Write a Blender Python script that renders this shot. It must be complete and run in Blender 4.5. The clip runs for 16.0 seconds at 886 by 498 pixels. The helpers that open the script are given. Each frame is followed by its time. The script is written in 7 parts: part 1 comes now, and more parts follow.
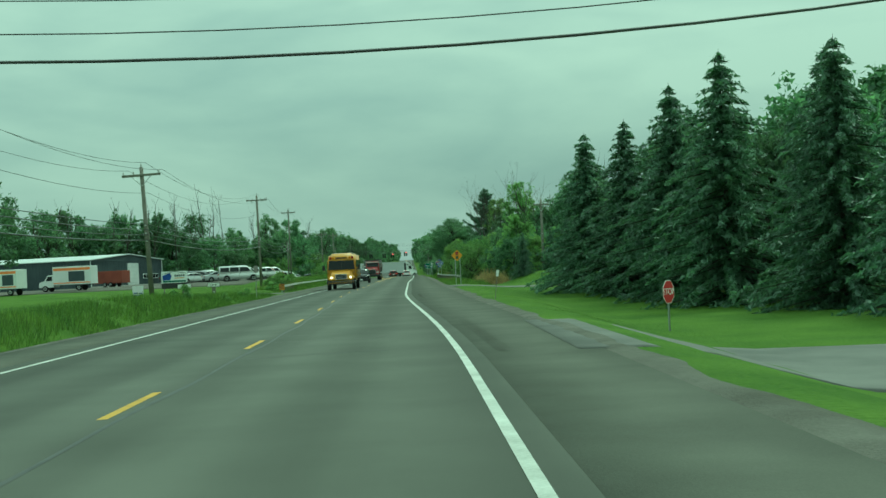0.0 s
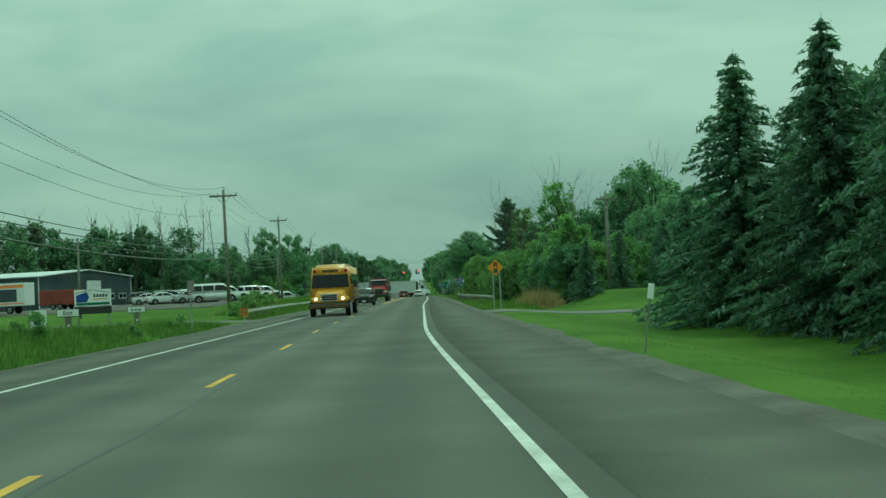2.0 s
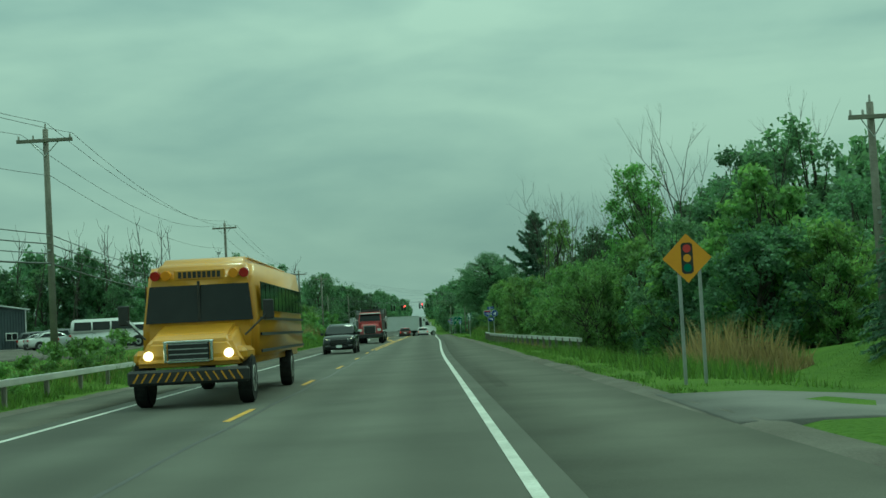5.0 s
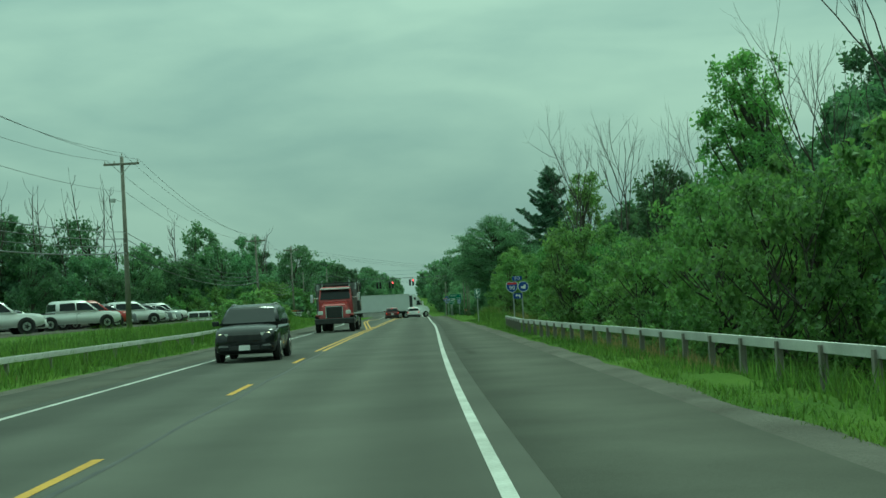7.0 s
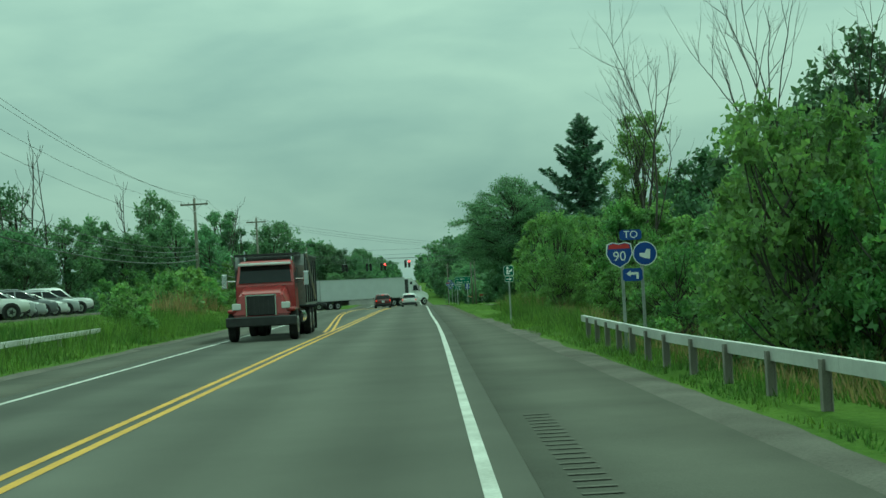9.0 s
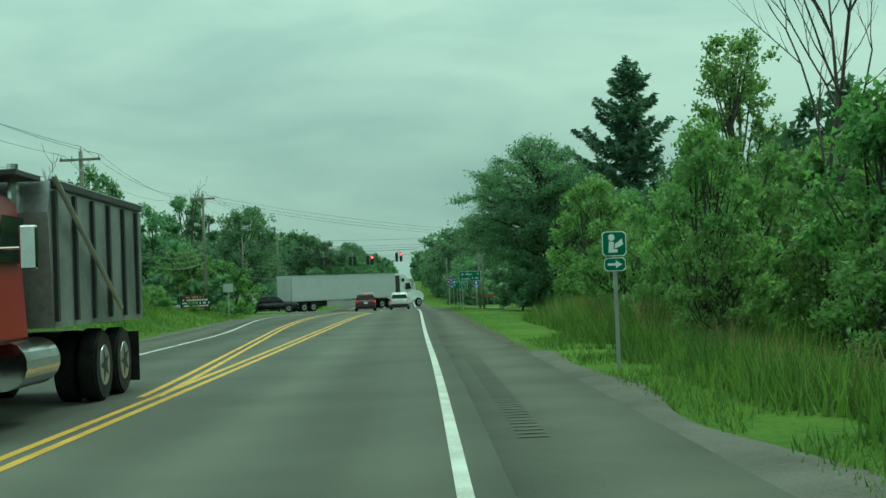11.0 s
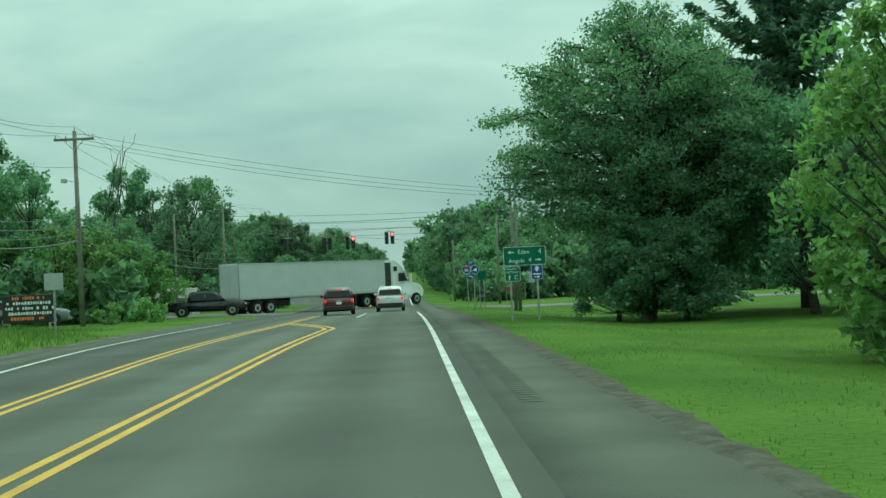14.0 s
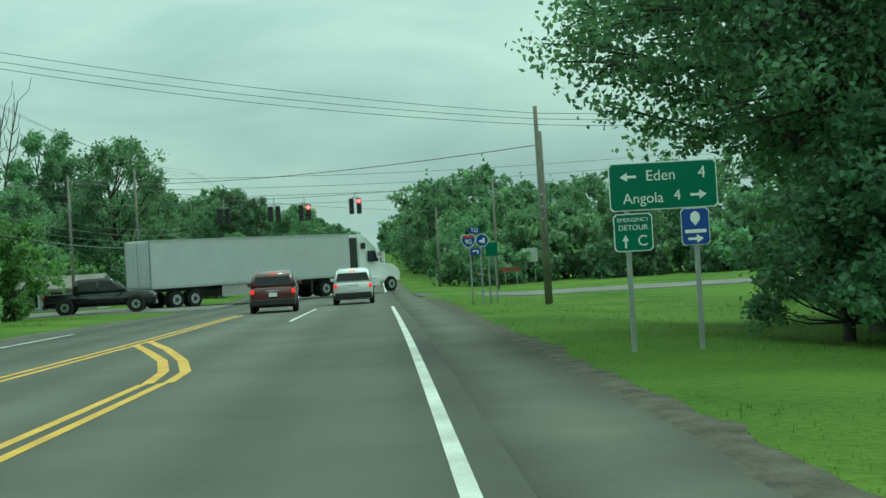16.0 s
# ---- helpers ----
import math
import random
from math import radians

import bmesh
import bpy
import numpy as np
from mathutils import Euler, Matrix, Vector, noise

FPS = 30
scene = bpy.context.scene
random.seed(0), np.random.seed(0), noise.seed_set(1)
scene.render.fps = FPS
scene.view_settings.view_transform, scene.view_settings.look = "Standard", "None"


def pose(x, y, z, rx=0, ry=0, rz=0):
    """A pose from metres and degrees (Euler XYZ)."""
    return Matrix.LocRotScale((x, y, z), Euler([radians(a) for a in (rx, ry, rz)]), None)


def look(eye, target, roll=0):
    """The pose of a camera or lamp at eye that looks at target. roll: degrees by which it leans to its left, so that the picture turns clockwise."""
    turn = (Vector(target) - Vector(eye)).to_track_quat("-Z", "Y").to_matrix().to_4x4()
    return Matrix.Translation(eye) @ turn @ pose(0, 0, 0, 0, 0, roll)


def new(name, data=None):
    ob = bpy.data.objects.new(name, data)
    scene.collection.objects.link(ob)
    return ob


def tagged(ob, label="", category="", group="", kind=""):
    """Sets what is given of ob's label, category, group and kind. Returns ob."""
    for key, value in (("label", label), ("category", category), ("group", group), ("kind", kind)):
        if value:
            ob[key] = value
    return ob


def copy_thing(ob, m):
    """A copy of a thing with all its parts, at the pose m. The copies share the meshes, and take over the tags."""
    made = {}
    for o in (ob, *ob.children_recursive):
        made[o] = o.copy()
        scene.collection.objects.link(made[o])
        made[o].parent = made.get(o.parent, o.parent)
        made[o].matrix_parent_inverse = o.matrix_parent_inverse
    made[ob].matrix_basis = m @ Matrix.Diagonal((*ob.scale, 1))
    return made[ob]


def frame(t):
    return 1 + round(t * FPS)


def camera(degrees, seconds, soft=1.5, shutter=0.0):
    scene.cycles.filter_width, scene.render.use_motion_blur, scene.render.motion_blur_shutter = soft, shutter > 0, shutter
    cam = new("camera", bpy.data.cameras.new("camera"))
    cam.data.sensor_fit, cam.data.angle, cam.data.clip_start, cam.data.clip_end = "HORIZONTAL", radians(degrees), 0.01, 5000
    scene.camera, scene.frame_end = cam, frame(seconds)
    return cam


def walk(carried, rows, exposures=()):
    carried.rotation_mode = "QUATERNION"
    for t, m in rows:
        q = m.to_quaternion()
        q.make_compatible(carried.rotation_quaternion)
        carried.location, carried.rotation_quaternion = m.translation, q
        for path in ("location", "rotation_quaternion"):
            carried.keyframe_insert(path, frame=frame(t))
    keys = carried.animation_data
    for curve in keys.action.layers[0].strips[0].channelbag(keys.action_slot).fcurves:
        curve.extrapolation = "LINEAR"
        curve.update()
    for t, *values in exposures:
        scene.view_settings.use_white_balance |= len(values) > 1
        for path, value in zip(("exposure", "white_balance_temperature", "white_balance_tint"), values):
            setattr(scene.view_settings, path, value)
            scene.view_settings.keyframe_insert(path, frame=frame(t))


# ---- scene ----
cam = camera(38.6, 16.0)
PATH = [
    (0, (-0.178, -7.756, 1.493), (-0.126, -5.757, 1.521), -2.8),
    (0.5, (-0.171, -0.039, 1.46), (-0.12, 1.959, 1.525), -3.1),
    (1, (-0.266, 7.772, 1.441), (-0.217, 9.77, 1.511), -3.1),
    (1.5, (-0.445, 15.527, 1.431), (-0.405, 17.525, 1.517), -3.1),
    (2, (-0.637, 23.434, 1.349), (-0.6, 25.433, 1.41), -2.7),
    (2.5, (-0.846, 31.248, 1.355), (-0.807, 33.246, 1.438), -2.6),
    (3, (-1.058, 39.13, 1.366), (-1.014, 41.128, 1.443), -2.6),
    (3.5, (-1.258, 47.099, 1.299), (-1.219, 49.096, 1.405), -2.5),
    (4, (-1.397, 55.197, 1.355), (-1.359, 57.193, 1.472), -2.7),
    (6.5, (-1.298, 97.073, 1.331), (-1.255, 99.069, 1.451), -3.1),
    (7, (-1.154, 105.974, 1.399), (-1.104, 107.971, 1.485), -3.0),
    (7.5, (-0.982, 114.761, 1.443), (-0.933, 116.759, 1.531), -2.8),
    (8, (-0.833, 123.431, 1.432), (-0.777, 125.428, 1.505), -2.5),
    (8.5, (-0.834, 131.561, 1.49), (-0.781, 133.559, 1.575), -2.6),
    (9, (-0.818, 139.469, 1.49), (-0.767, 141.468, 1.552), -2.9),
    (11.5, (-0.241, 177.153, 1.467), (-0.182, 179.151, 1.527), -2.1),
    (12, (-0.344, 183.985, 1.573), (-0.273, 185.983, 1.627), -2.3),
    (12.5, (-0.448, 190.26, 1.579), (-0.387, 192.259, 1.614), -2.4),
    (13, (-0.56, 196.516, 1.551), (-0.498, 198.514, 1.619), -2.5),
    (13.5, (-0.544, 202.876, 1.498), (-0.48, 204.875, 1.534), -2.2),
    (14, (-0.464, 209.509, 1.485), (-0.397, 211.507, 1.531), -2.6),
    (14.5, (-0.459, 216.335, 1.491), (-0.39, 218.333, 1.558), -3.5),
    (15, (-0.367, 222.967, 1.441), (-0.286, 224.965, 1.501), -3.2),
    (15.5, (-0.222, 229.271, 1.423), (-0.13, 231.268, 1.452), -3.3),
    (16, (-0.124, 235.062, 1.318), (-0.019, 237.059, 1.333), -3.3),
]
# the picture is tinted green by the glass that the clip was filmed through
walk(cam, [(t, look(eye, target, roll)) for t, eye, target, roll in PATH], [(0, 0.3, 5800, -46), (0.6, 0.14, 5800, -46.5), (1.6, 0.1, 5800, -47), (4, 0.02, 5800, -47), (8.5, 0.16, 5800, -46), (11.5, 0.36, 5770, -39.5), (14.5, 0.48, 5740, -34.2), (16, 0.49, 5740, -33.2)])

# ---- light: an overcast sky ----
world = bpy.data.worlds.new("overcast")
scene.world = world
world.use_nodes = True
wn = world.node_tree.nodes
wl = world.node_tree.links
wn.clear()
w_out = wn.new("ShaderNodeOutputWorld")
w_bg = wn.new("ShaderNodeBackground")
w_sky = wn.new("ShaderNodeTexSky")
w_sky.sky_type = "NISHITA"
w_sky.sun_disc = False
w_sky.sun_elevation = radians(52)
w_sky.sun_rotation = radians(35)
w_sky.air_density, w_sky.dust_density = 1.5, 3.0
w_coord = wn.new("ShaderNodeTexCoord")
w_map = wn.new("ShaderNodeMapping")
w_map.inputs["Scale"].default_value = (2.4, 2.4, 7.0)
w_noise = wn.new("ShaderNodeTexNoise")
w_noise.inputs["Scale"].default_value = 1.7
w_noise.inputs["Detail"].default_value = 8
w_noise.inputs["Roughness"].default_value = 0.58
w_sep = wn.new("ShaderNodeSeparateXYZ")
w_ramp = wn.new("ShaderNodeValToRGB")  # cloud layers: grey-blue bellies, pale breaks
w_ramp.color_ramp.elements[0].position, w_ramp.color_ramp.elements[0].color = 0.6, (4.2, 4.75, 4.95, 1)
w_ramp.color_ramp.elements[1].position, w_ramp.color_ramp.elements[1].color = 0.92, (6.5, 6.8, 6.55, 1)
w_high = wn.new("ShaderNodeValToRGB")  # paler overhead than low down
w_high.color_ramp.elements[0].position, w_high.color_ramp.elements[0].color = 0.0, (0.66, 0.7, 0.74, 1)
w_high.color_ramp.elements[1].position, w_high.color_ramp.elements[1].color = 0.22, (1, 1, 1, 1)
w_top = w_high.color_ramp.elements.new(1.0)
w_top.color = (2.3, 2.25, 2.2, 1)
w_map_far = wn.new("ShaderNodeMapping")  # broad banks, stretched along the horizon and tilted
w_map_far.inputs["Rotation"].default_value = (0.0, radians(9), radians(20))
w_map_far.inputs["Scale"].default_value = (1.5, 1.5, 5.5)
w_banks = wn.new("ShaderNodeTexNoise")
w_banks.inputs["Scale"].default_value = 2.1
w_banks.inputs["Detail"].default_value = 3
w_banks.inputs["Distortion"].default_value = 0.6
w_sum = wn.new("ShaderNodeMath")
w_sum.operation = "MULTIPLY_ADD"
w_sum.inputs[1].default_value = 0.55
w_mul = wn.new("ShaderNodeMixRGB")
w_mul.blend_type = "MULTIPLY"
w_mul.inputs[0].default_value = 1.0
w_mix = wn.new("ShaderNodeMixRGB")
w_mix.inputs[0].default_value = 0.9
wl.new(w_coord.outputs["Generated"], w_map.inputs[0])
wl.new(w_map.outputs[0], w_noise.inputs["Vector"])
wl.new(w_coord.outputs["Generated"], w_map_far.inputs[0])
wl.new(w_map_far.outputs[0], w_banks.inputs["Vector"])
wl.new(w_noise.outputs["Fac"], w_sum.inputs[0])
wl.new(w_banks.outputs["Fac"], w_sum.inputs[2])
wl.new(w_sum.outputs[0], w_ramp.inputs[0])
wl.new(w_coord.outputs["Generated"], w_sep.inputs[0])
wl.new(w_sep.outputs["Z"], w_high.inputs[0])
wl.new(w_ramp.outputs[0], w_mul.inputs[1])
wl.new(w_high.outputs[0], w_mul.inputs[2])
wl.new(w_sky.outputs[0], w_mix.inputs[1])
wl.new(w_mul.outputs[0], w_mix.inputs[2])
wl.new(w_mix.outputs[0], w_bg.inputs[0])
w_bg.inputs[1].default_value = 0.085
wl.new(w_bg.outputs[0], w_out.inputs[0])
sun_data = bpy.data.lights.new("sun", "SUN")
sun_data.energy, sun_data.angle, sun_data.color = 1.2, radians(14), (1.0, 0.97, 0.92)
sun = new("sun", sun_data)
sun.matrix_world = look((60, 80, 130), (0, 0, 0))


# ---- materials ----
def surface(name, col, col2, scale=3.0, rough=0.8, bump=0.2, metal=0.0, fine=40.0, rand=0.0, island=0.0, soft_light=0.0, bump_dist=0.01, tree=0.0):
    """A procedural surface: two colours mixed by coarse and fine noise, with grain."""
    m = bpy.data.materials.new(name)
    m.use_nodes = True
    n, l = m.node_tree.nodes, m.node_tree.links
    b = n["Principled BSDF"]
    geo = n.new("ShaderNodeNewGeometry")
    tc = n.new("ShaderNodeTexCoord")
    n1, n2 = n.new("ShaderNodeTexNoise"), n.new("ShaderNodeTexNoise")
    n1.inputs["Scale"].default_value, n1.inputs["Detail"].default_value = scale, 5
    n2.inputs["Scale"].default_value, n2.inputs["Detail"].default_value = fine, 3
    l.new(tc.outputs["Object"], n1.inputs["Vector"])
    l.new(tc.outputs["Object"], n2.inputs["Vector"])
    add = n.new("ShaderNodeMath")
    add.operation = "MULTIPLY_ADD"
    add.inputs[1].default_value = 0.45
    l.new(n2.outputs["Fac"], add.inputs[0])
    l.new(n1.outputs["Fac"], add.inputs[2])
    ramp = n.new("ShaderNodeMapRange")
    ramp.inputs["From Min"].default_value, ramp.inputs["From Max"].default_value = 0.5, 0.95
    l.new(add.outputs[0], ramp.inputs["Value"])
    mix = n.new("ShaderNodeMixRGB")
    mix.inputs[1].default_value, mix.inputs[2].default_value = (*col, 1), (*col2, 1)
    l.new(ramp.outputs[0], mix.inputs[0])
    last = mix.outputs[0]
    if rand or island:
        hsv = n.new("ShaderNodeHueSaturation")
        mr = n.new("ShaderNodeMapRange")
        spread = rand or island
        mr.inputs["To Min"].default_value, mr.inputs["To Max"].default_value = 1 - spread, 1 + spread
        if island:
            l.new(geo.outputs["Random Per Island"], mr.inputs["Value"])
        else:
            oi = n.new("ShaderNodeObjectInfo")
            l.new(oi.outputs["Random"], mr.inputs["Value"])
        l.new(mr.outputs[0], hsv.inputs["Value"])
        l.new(last, hsv.inputs["Color"])
        last = hsv.outputs[0]
    if tree:  # each tree a little lighter, darker, yellower or bluer than the next
        oi = n.new("ShaderNodeObjectInfo")
        own = n.new("ShaderNodeHueSaturation")
        val, hue, part_of = n.new("ShaderNodeMapRange"), n.new("ShaderNodeMapRange"), n.new("ShaderNodeMath")
        val.inputs["To Min"].default_value, val.inputs["To Max"].default_value = 1 - tree, 1 + tree
        part_of.operation = "MULTIPLY"
        part_of.inputs[1].default_value = 7.31
        frac = n.new("ShaderNodeMath")
        frac.operation = "FRACT"
        hue.inputs["To Min"].default_value, hue.inputs["To Max"].default_value = 0.487, 0.513
        l.new(oi.outputs["Random"], val.inputs["Value"])
        l.new(oi.outputs["Random"], part_of.inputs[0])
        l.new(part_of.outputs[0], frac.inputs[0])
        l.new(frac.outputs[0], hue.inputs["Value"])
        l.new(val.outputs[0], own.inputs["Value"])
        l.new(hue.outputs[0], own.inputs["Hue"])
        l.new(last, own.inputs["Color"])
        last = own.outputs[0]
    l.new(last, b.inputs["Base Color"])
    b.inputs["Roughness"].default_value = rough
    b.inputs["Metallic"].default_value = metal
    if rough >= 0.7 and not metal:
        b.inputs["Specular IOR Level"].default_value = 0.5 - 0.42 * min(1.0, (rough - 0.65) / 0.25)
    if bump:
        bp = n.new("ShaderNodeBump")
        bp.inputs["Strength"].default_value, bp.inputs["Distance"].default_value = bump, bump_dist
        l.new(n2.outputs["Fac"], bp.inputs["Height"])
        l.new(bp.outputs[0], b.inputs["Normal"])
    if soft_light:
        tr = n.new("ShaderNodeBsdfTranslucent")
        ms = n.new("ShaderNodeAddShader")  # light through the leaf on top of light off it
        thin = n.new("ShaderNodeMixRGB")
        thin.blend_type = "MULTIPLY"
        thin.inputs[0].default_value = 1.0
        thin.inputs[2].default_value = (2 * soft_light, 2.1 * soft_light, 1.4 * soft_light, 1)
        l.new(last, thin.inputs[1])
        l.new(thin.outputs[0], tr.inputs["Color"])
        l.new(b.outputs[0], ms.inputs[0])
        l.new(tr.outputs[0], ms.inputs[1])
        l.new(ms.outputs[0], n["Material Output"].inputs["Surface"])
    return m


def lamp_glow(name, col, strength):
    m = surface(name, col, col, rough=0.2, bump=0)
    b = m.node_tree.nodes["Principled BSDF"]
    b.inputs["Emission Color"].default_value = (*col, 1)
    b.inputs["Emission Strength"].default_value = strength
    return m


M_ASPHALT = surface("asphalt", (0.081, 0.083, 0.07), (0.116, 0.118, 0.1), 0.35, 0.85, 0.5, fine=70, bump_dist=0.006)
def worn_tracks(m, lanes):
    """Paler, polished wheel tracks and a darker oily strip between them along each lane, with lengthwise streaks."""
    n, l = m.node_tree.nodes, m.node_tree.links
    b = n["Principled BSDF"]
    old = b.inputs["Base Color"].links[0].from_socket
    tc, sep = n.new("ShaderNodeTexCoord"), n.new("ShaderNodeSeparateXYZ")
    l.new(tc.outputs["Object"], sep.inputs[0])
    wander = n.new("ShaderNodeTexNoise")
    stretch = n.new("ShaderNodeMapping")
    stretch.inputs["Scale"].default_value = (0.9, 0.025, 1)
    wander.inputs["Scale"].default_value, wander.inputs["Detail"].default_value = 1.6, 6
    l.new(tc.outputs["Object"], stretch.inputs[0])
    l.new(stretch.outputs[0], wander.inputs["Vector"])
    shift = n.new("ShaderNodeMath")
    shift.operation = "MULTIPLY_ADD"
    shift.inputs[1].default_value = 0.7
    l.new(wander.outputs["Fac"], shift.inputs[0])
    l.new(sep.outputs["X"], shift.inputs[2])
    wave = n.new("ShaderNodeMath")
    wave.operation = "MULTIPLY"
    wave.inputs[1].default_value = 2 * math.pi / lanes
    cosine = n.new("ShaderNodeMath")
    cosine.operation = "COSINE"
    l.new(shift.outputs[0], wave.inputs[0])
    l.new(wave.outputs[0], cosine.inputs[0])
    both = n.new("ShaderNodeMath")
    both.operation = "MULTIPLY_ADD"
    both.inputs[1].default_value = 1.5
    l.new(wander.outputs["Fac"], both.inputs[0])
    l.new(cosine.outputs[0], both.inputs[2])
    fac = n.new("ShaderNodeMapRange")
    fac.inputs["From Min"].default_value, fac.inputs["From Max"].default_value = -0.6, 2.1
    fac.inputs["To Min"].default_value, fac.inputs["To Max"].default_value = 0.84, 1.2
    l.new(both.outputs[0], fac.inputs["Value"])
    tone = n.new("ShaderNodeHueSaturation")
    l.new(fac.outputs[0], tone.inputs["Value"])
    l.new(old, tone.inputs["Color"])
    l.new(tone.outputs[0], b.inputs["Base Color"])
    return m


worn_tracks(M_ASPHALT, 1.85)
M_SHOULDER = surface("shoulder_asphalt", (0.086, 0.086, 0.072), (0.13, 0.13, 0.108), 0.5, 0.9, 0.5, fine=50, bump_dist=0.008)
M_PALE = surface("pale_asphalt", (0.13, 0.128, 0.12), (0.2, 0.195, 0.18), 0.5, 0.9, 0.4, fine=45)
M_GRAVEL = surface("gravel", (0.085, 0.08, 0.068), (0.16, 0.152, 0.132), 0.7, 0.95, 0.8, fine=30, bump_dist=0.03)
M_DIRT = surface("dark_soil", (0.05, 0.047, 0.037), (0.125, 0.116, 0.094), 3.0, 0.95, 0.6, fine=26, bump_dist=0.02)
M_TAR = surface("tar", (0.03, 0.03, 0.03), (0.06, 0.06, 0.058), 2, 0.6, 0.1)
M_RUMBLE = surface("milled_grooves", (0.09, 0.09, 0.076), (0.14, 0.14, 0.118), 3, 0.9, 0)
M_WHITE_LINE = surface("white_line", (0.34, 0.34, 0.31), (0.62, 0.62, 0.58), 1.3, 0.7, 0.2, fine=25)
M_YELLOW_LINE = surface("yellow_line", (0.42, 0.24, 0.03), (0.62, 0.37, 0.05), 1.3, 0.7, 0.2, fine=25)
M_GRASS = surface("grass_ground", (0.055, 0.102, 0.016), (0.118, 0.184, 0.03), 0.22, 0.95, 1.0, fine=9, bump_dist=0.08)
M_BLADE = surface("grass_blades", (0.048, 0.088, 0.02), (0.114, 0.165, 0.036), 0.5, 0.8, 0, island=0.5, soft_light=0.3)
M_REED = surface("dry_reeds", (0.15, 0.118, 0.06), (0.25, 0.2, 0.11), 0.8, 0.9, 0, island=0.3, soft_light=0.25)
M_LEAF = surface("broad_leaves", (0.052, 0.088, 0.052), (0.082, 0.13, 0.073), 0.25, 0.75, 0, island=0.4, soft_light=0.6, tree=0.3)
M_LEAF_LIGHT = surface("young_leaves", (0.068, 0.116, 0.042), (0.12, 0.184, 0.06), 0.3, 0.72, 0, island=0.4, soft_light=0.56, tree=0.18)
M_NEEDLE = surface("needles", (0.04, 0.074, 0.048), (0.066, 0.112, 0.068), 0.4, 0.55, 0, island=0.35, soft_light=0.5, tree=0.12)
M_BARK = surface("bark", (0.045, 0.042, 0.034), (0.1, 0.094, 0.078), 2.5, 0.95, 0.9, fine=18, bump_dist=0.03)
M_DEADWOOD = surface("dead_wood", (0.05, 0.044, 0.038), (0.12, 0.108, 0.095), 1.5, 0.95, 0.6, fine=14)
M_POLE = surface("pole_wood", (0.14, 0.133, 0.112), (0.26, 0.248, 0.21), 1.2, 0.9, 0.7, fine=16, bump_dist=0.015)
M_WIRE = surface("wire", (0.05, 0.05, 0.052), (0.11, 0.11, 0.112), 1, 0.5, 0)
M_GALV = surface("galvanised_steel", (0.36, 0.37, 0.37), (0.55, 0.56, 0.55), 1.2, 0.45, 0.15, metal=0.75, fine=22)
M_RAILWOOD = surface("guard_rail_face", (0.44, 0.44, 0.42), (0.62, 0.62, 0.59), 0.9, 0.55, 0.2, metal=0.3, fine=18)
M_POSTSTEEL = surface("rail_post_steel", (0.16, 0.15, 0.13), (0.28, 0.26, 0.235), 2.0, 0.8, 0.3)
M_GREEN_SIGN = surface("green_sign", (0.006, 0.115, 0.062), (0.012, 0.14, 0.078), 1.5, 0.45, 0.0)
M_BLUE_SIGN = surface("blue_sign", (0.01, 0.045, 0.26), (0.016, 0.06, 0.31), 1.5, 0.45, 0.0)
M_YELLOW_SIGN = surface("amber_sign", (0.62, 0.26, 0.015), (0.7, 0.31, 0.02), 1.5, 0.45, 0.0)
M_RED_SIGN = surface("red_sign", (0.42, 0.025, 0.03), (0.5, 0.035, 0.04), 1.5, 0.45, 0.0)
M_WHITE_SIGN = surface("white_sign", (0.72, 0.73, 0.72), (0.82, 0.82, 0.8), 1.5, 0.5, 0.0)
M_BLACK = surface("black_plastic", (0.012, 0.012, 0.013), (0.028, 0.028, 0.028), 4, 0.5, 0.1)
M_RUBBER = surface("tyre_rubber", (0.014, 0.014, 0.014), (0.03, 0.03, 0.029), 5, 0.85, 0.3)
M_ALLOY = surface("alloy", (0.4, 0.4, 0.41), (0.55, 0.55, 0.55), 5, 0.3, 0, metal=0.9)
M_CHROME = surface("chrome", (0.6, 0.6, 0.6), (0.7, 0.7, 0.7), 5, 0.12, 0, metal=1.0)
M_GLASS = surface("tinted_glass", (0.012, 0.015, 0.016), (0.018, 0.021, 0.022), 2, 0.04, 0)
M_GLASS.node_tree.nodes["Principled BSDF"].inputs["Specular IOR Level"].default_value = 0.28
M_CLEAR = surface("lamp_lens", (0.6, 0.6, 0.58), (0.72, 0.72, 0.7), 4, 0.1, 0)
M_TAIL = surface("tail_lens", (0.28, 0.012, 0.012), (0.34, 0.02, 0.016), 4, 0.15, 0)
M_AMBER = surface("amber_lens", (0.65, 0.25, 0.02), (0.7, 0.3, 0.03), 4, 0.15, 0)
M_BRAKE_ON = lamp_glow("brake_light_lit", (0.85, 0.025, 0.02), 0.55)
M_HEAD_ON = lamp_glow("headlight_lit", (1.0, 0.86, 0.62), 2.2)
M_RED_ON = lamp_glow("red_signal_lit", (1.0, 0.05, 0.06), 6.0)
M_LENS_OFF = surface("signal_lens_dark", (0.03, 0.03, 0.028), (0.045, 0.045, 0.04), 4, 0.25, 0)


def paint(name, col, rough=0.28, coat=0.6):
    m = surface(name, tuple(c * 0.9 for c in col), col, 0.9, rough, 0, fine=12)
    m.node_tree.nodes["Principled BSDF"].inputs["Coat Weight"].default_value = coat
    return m


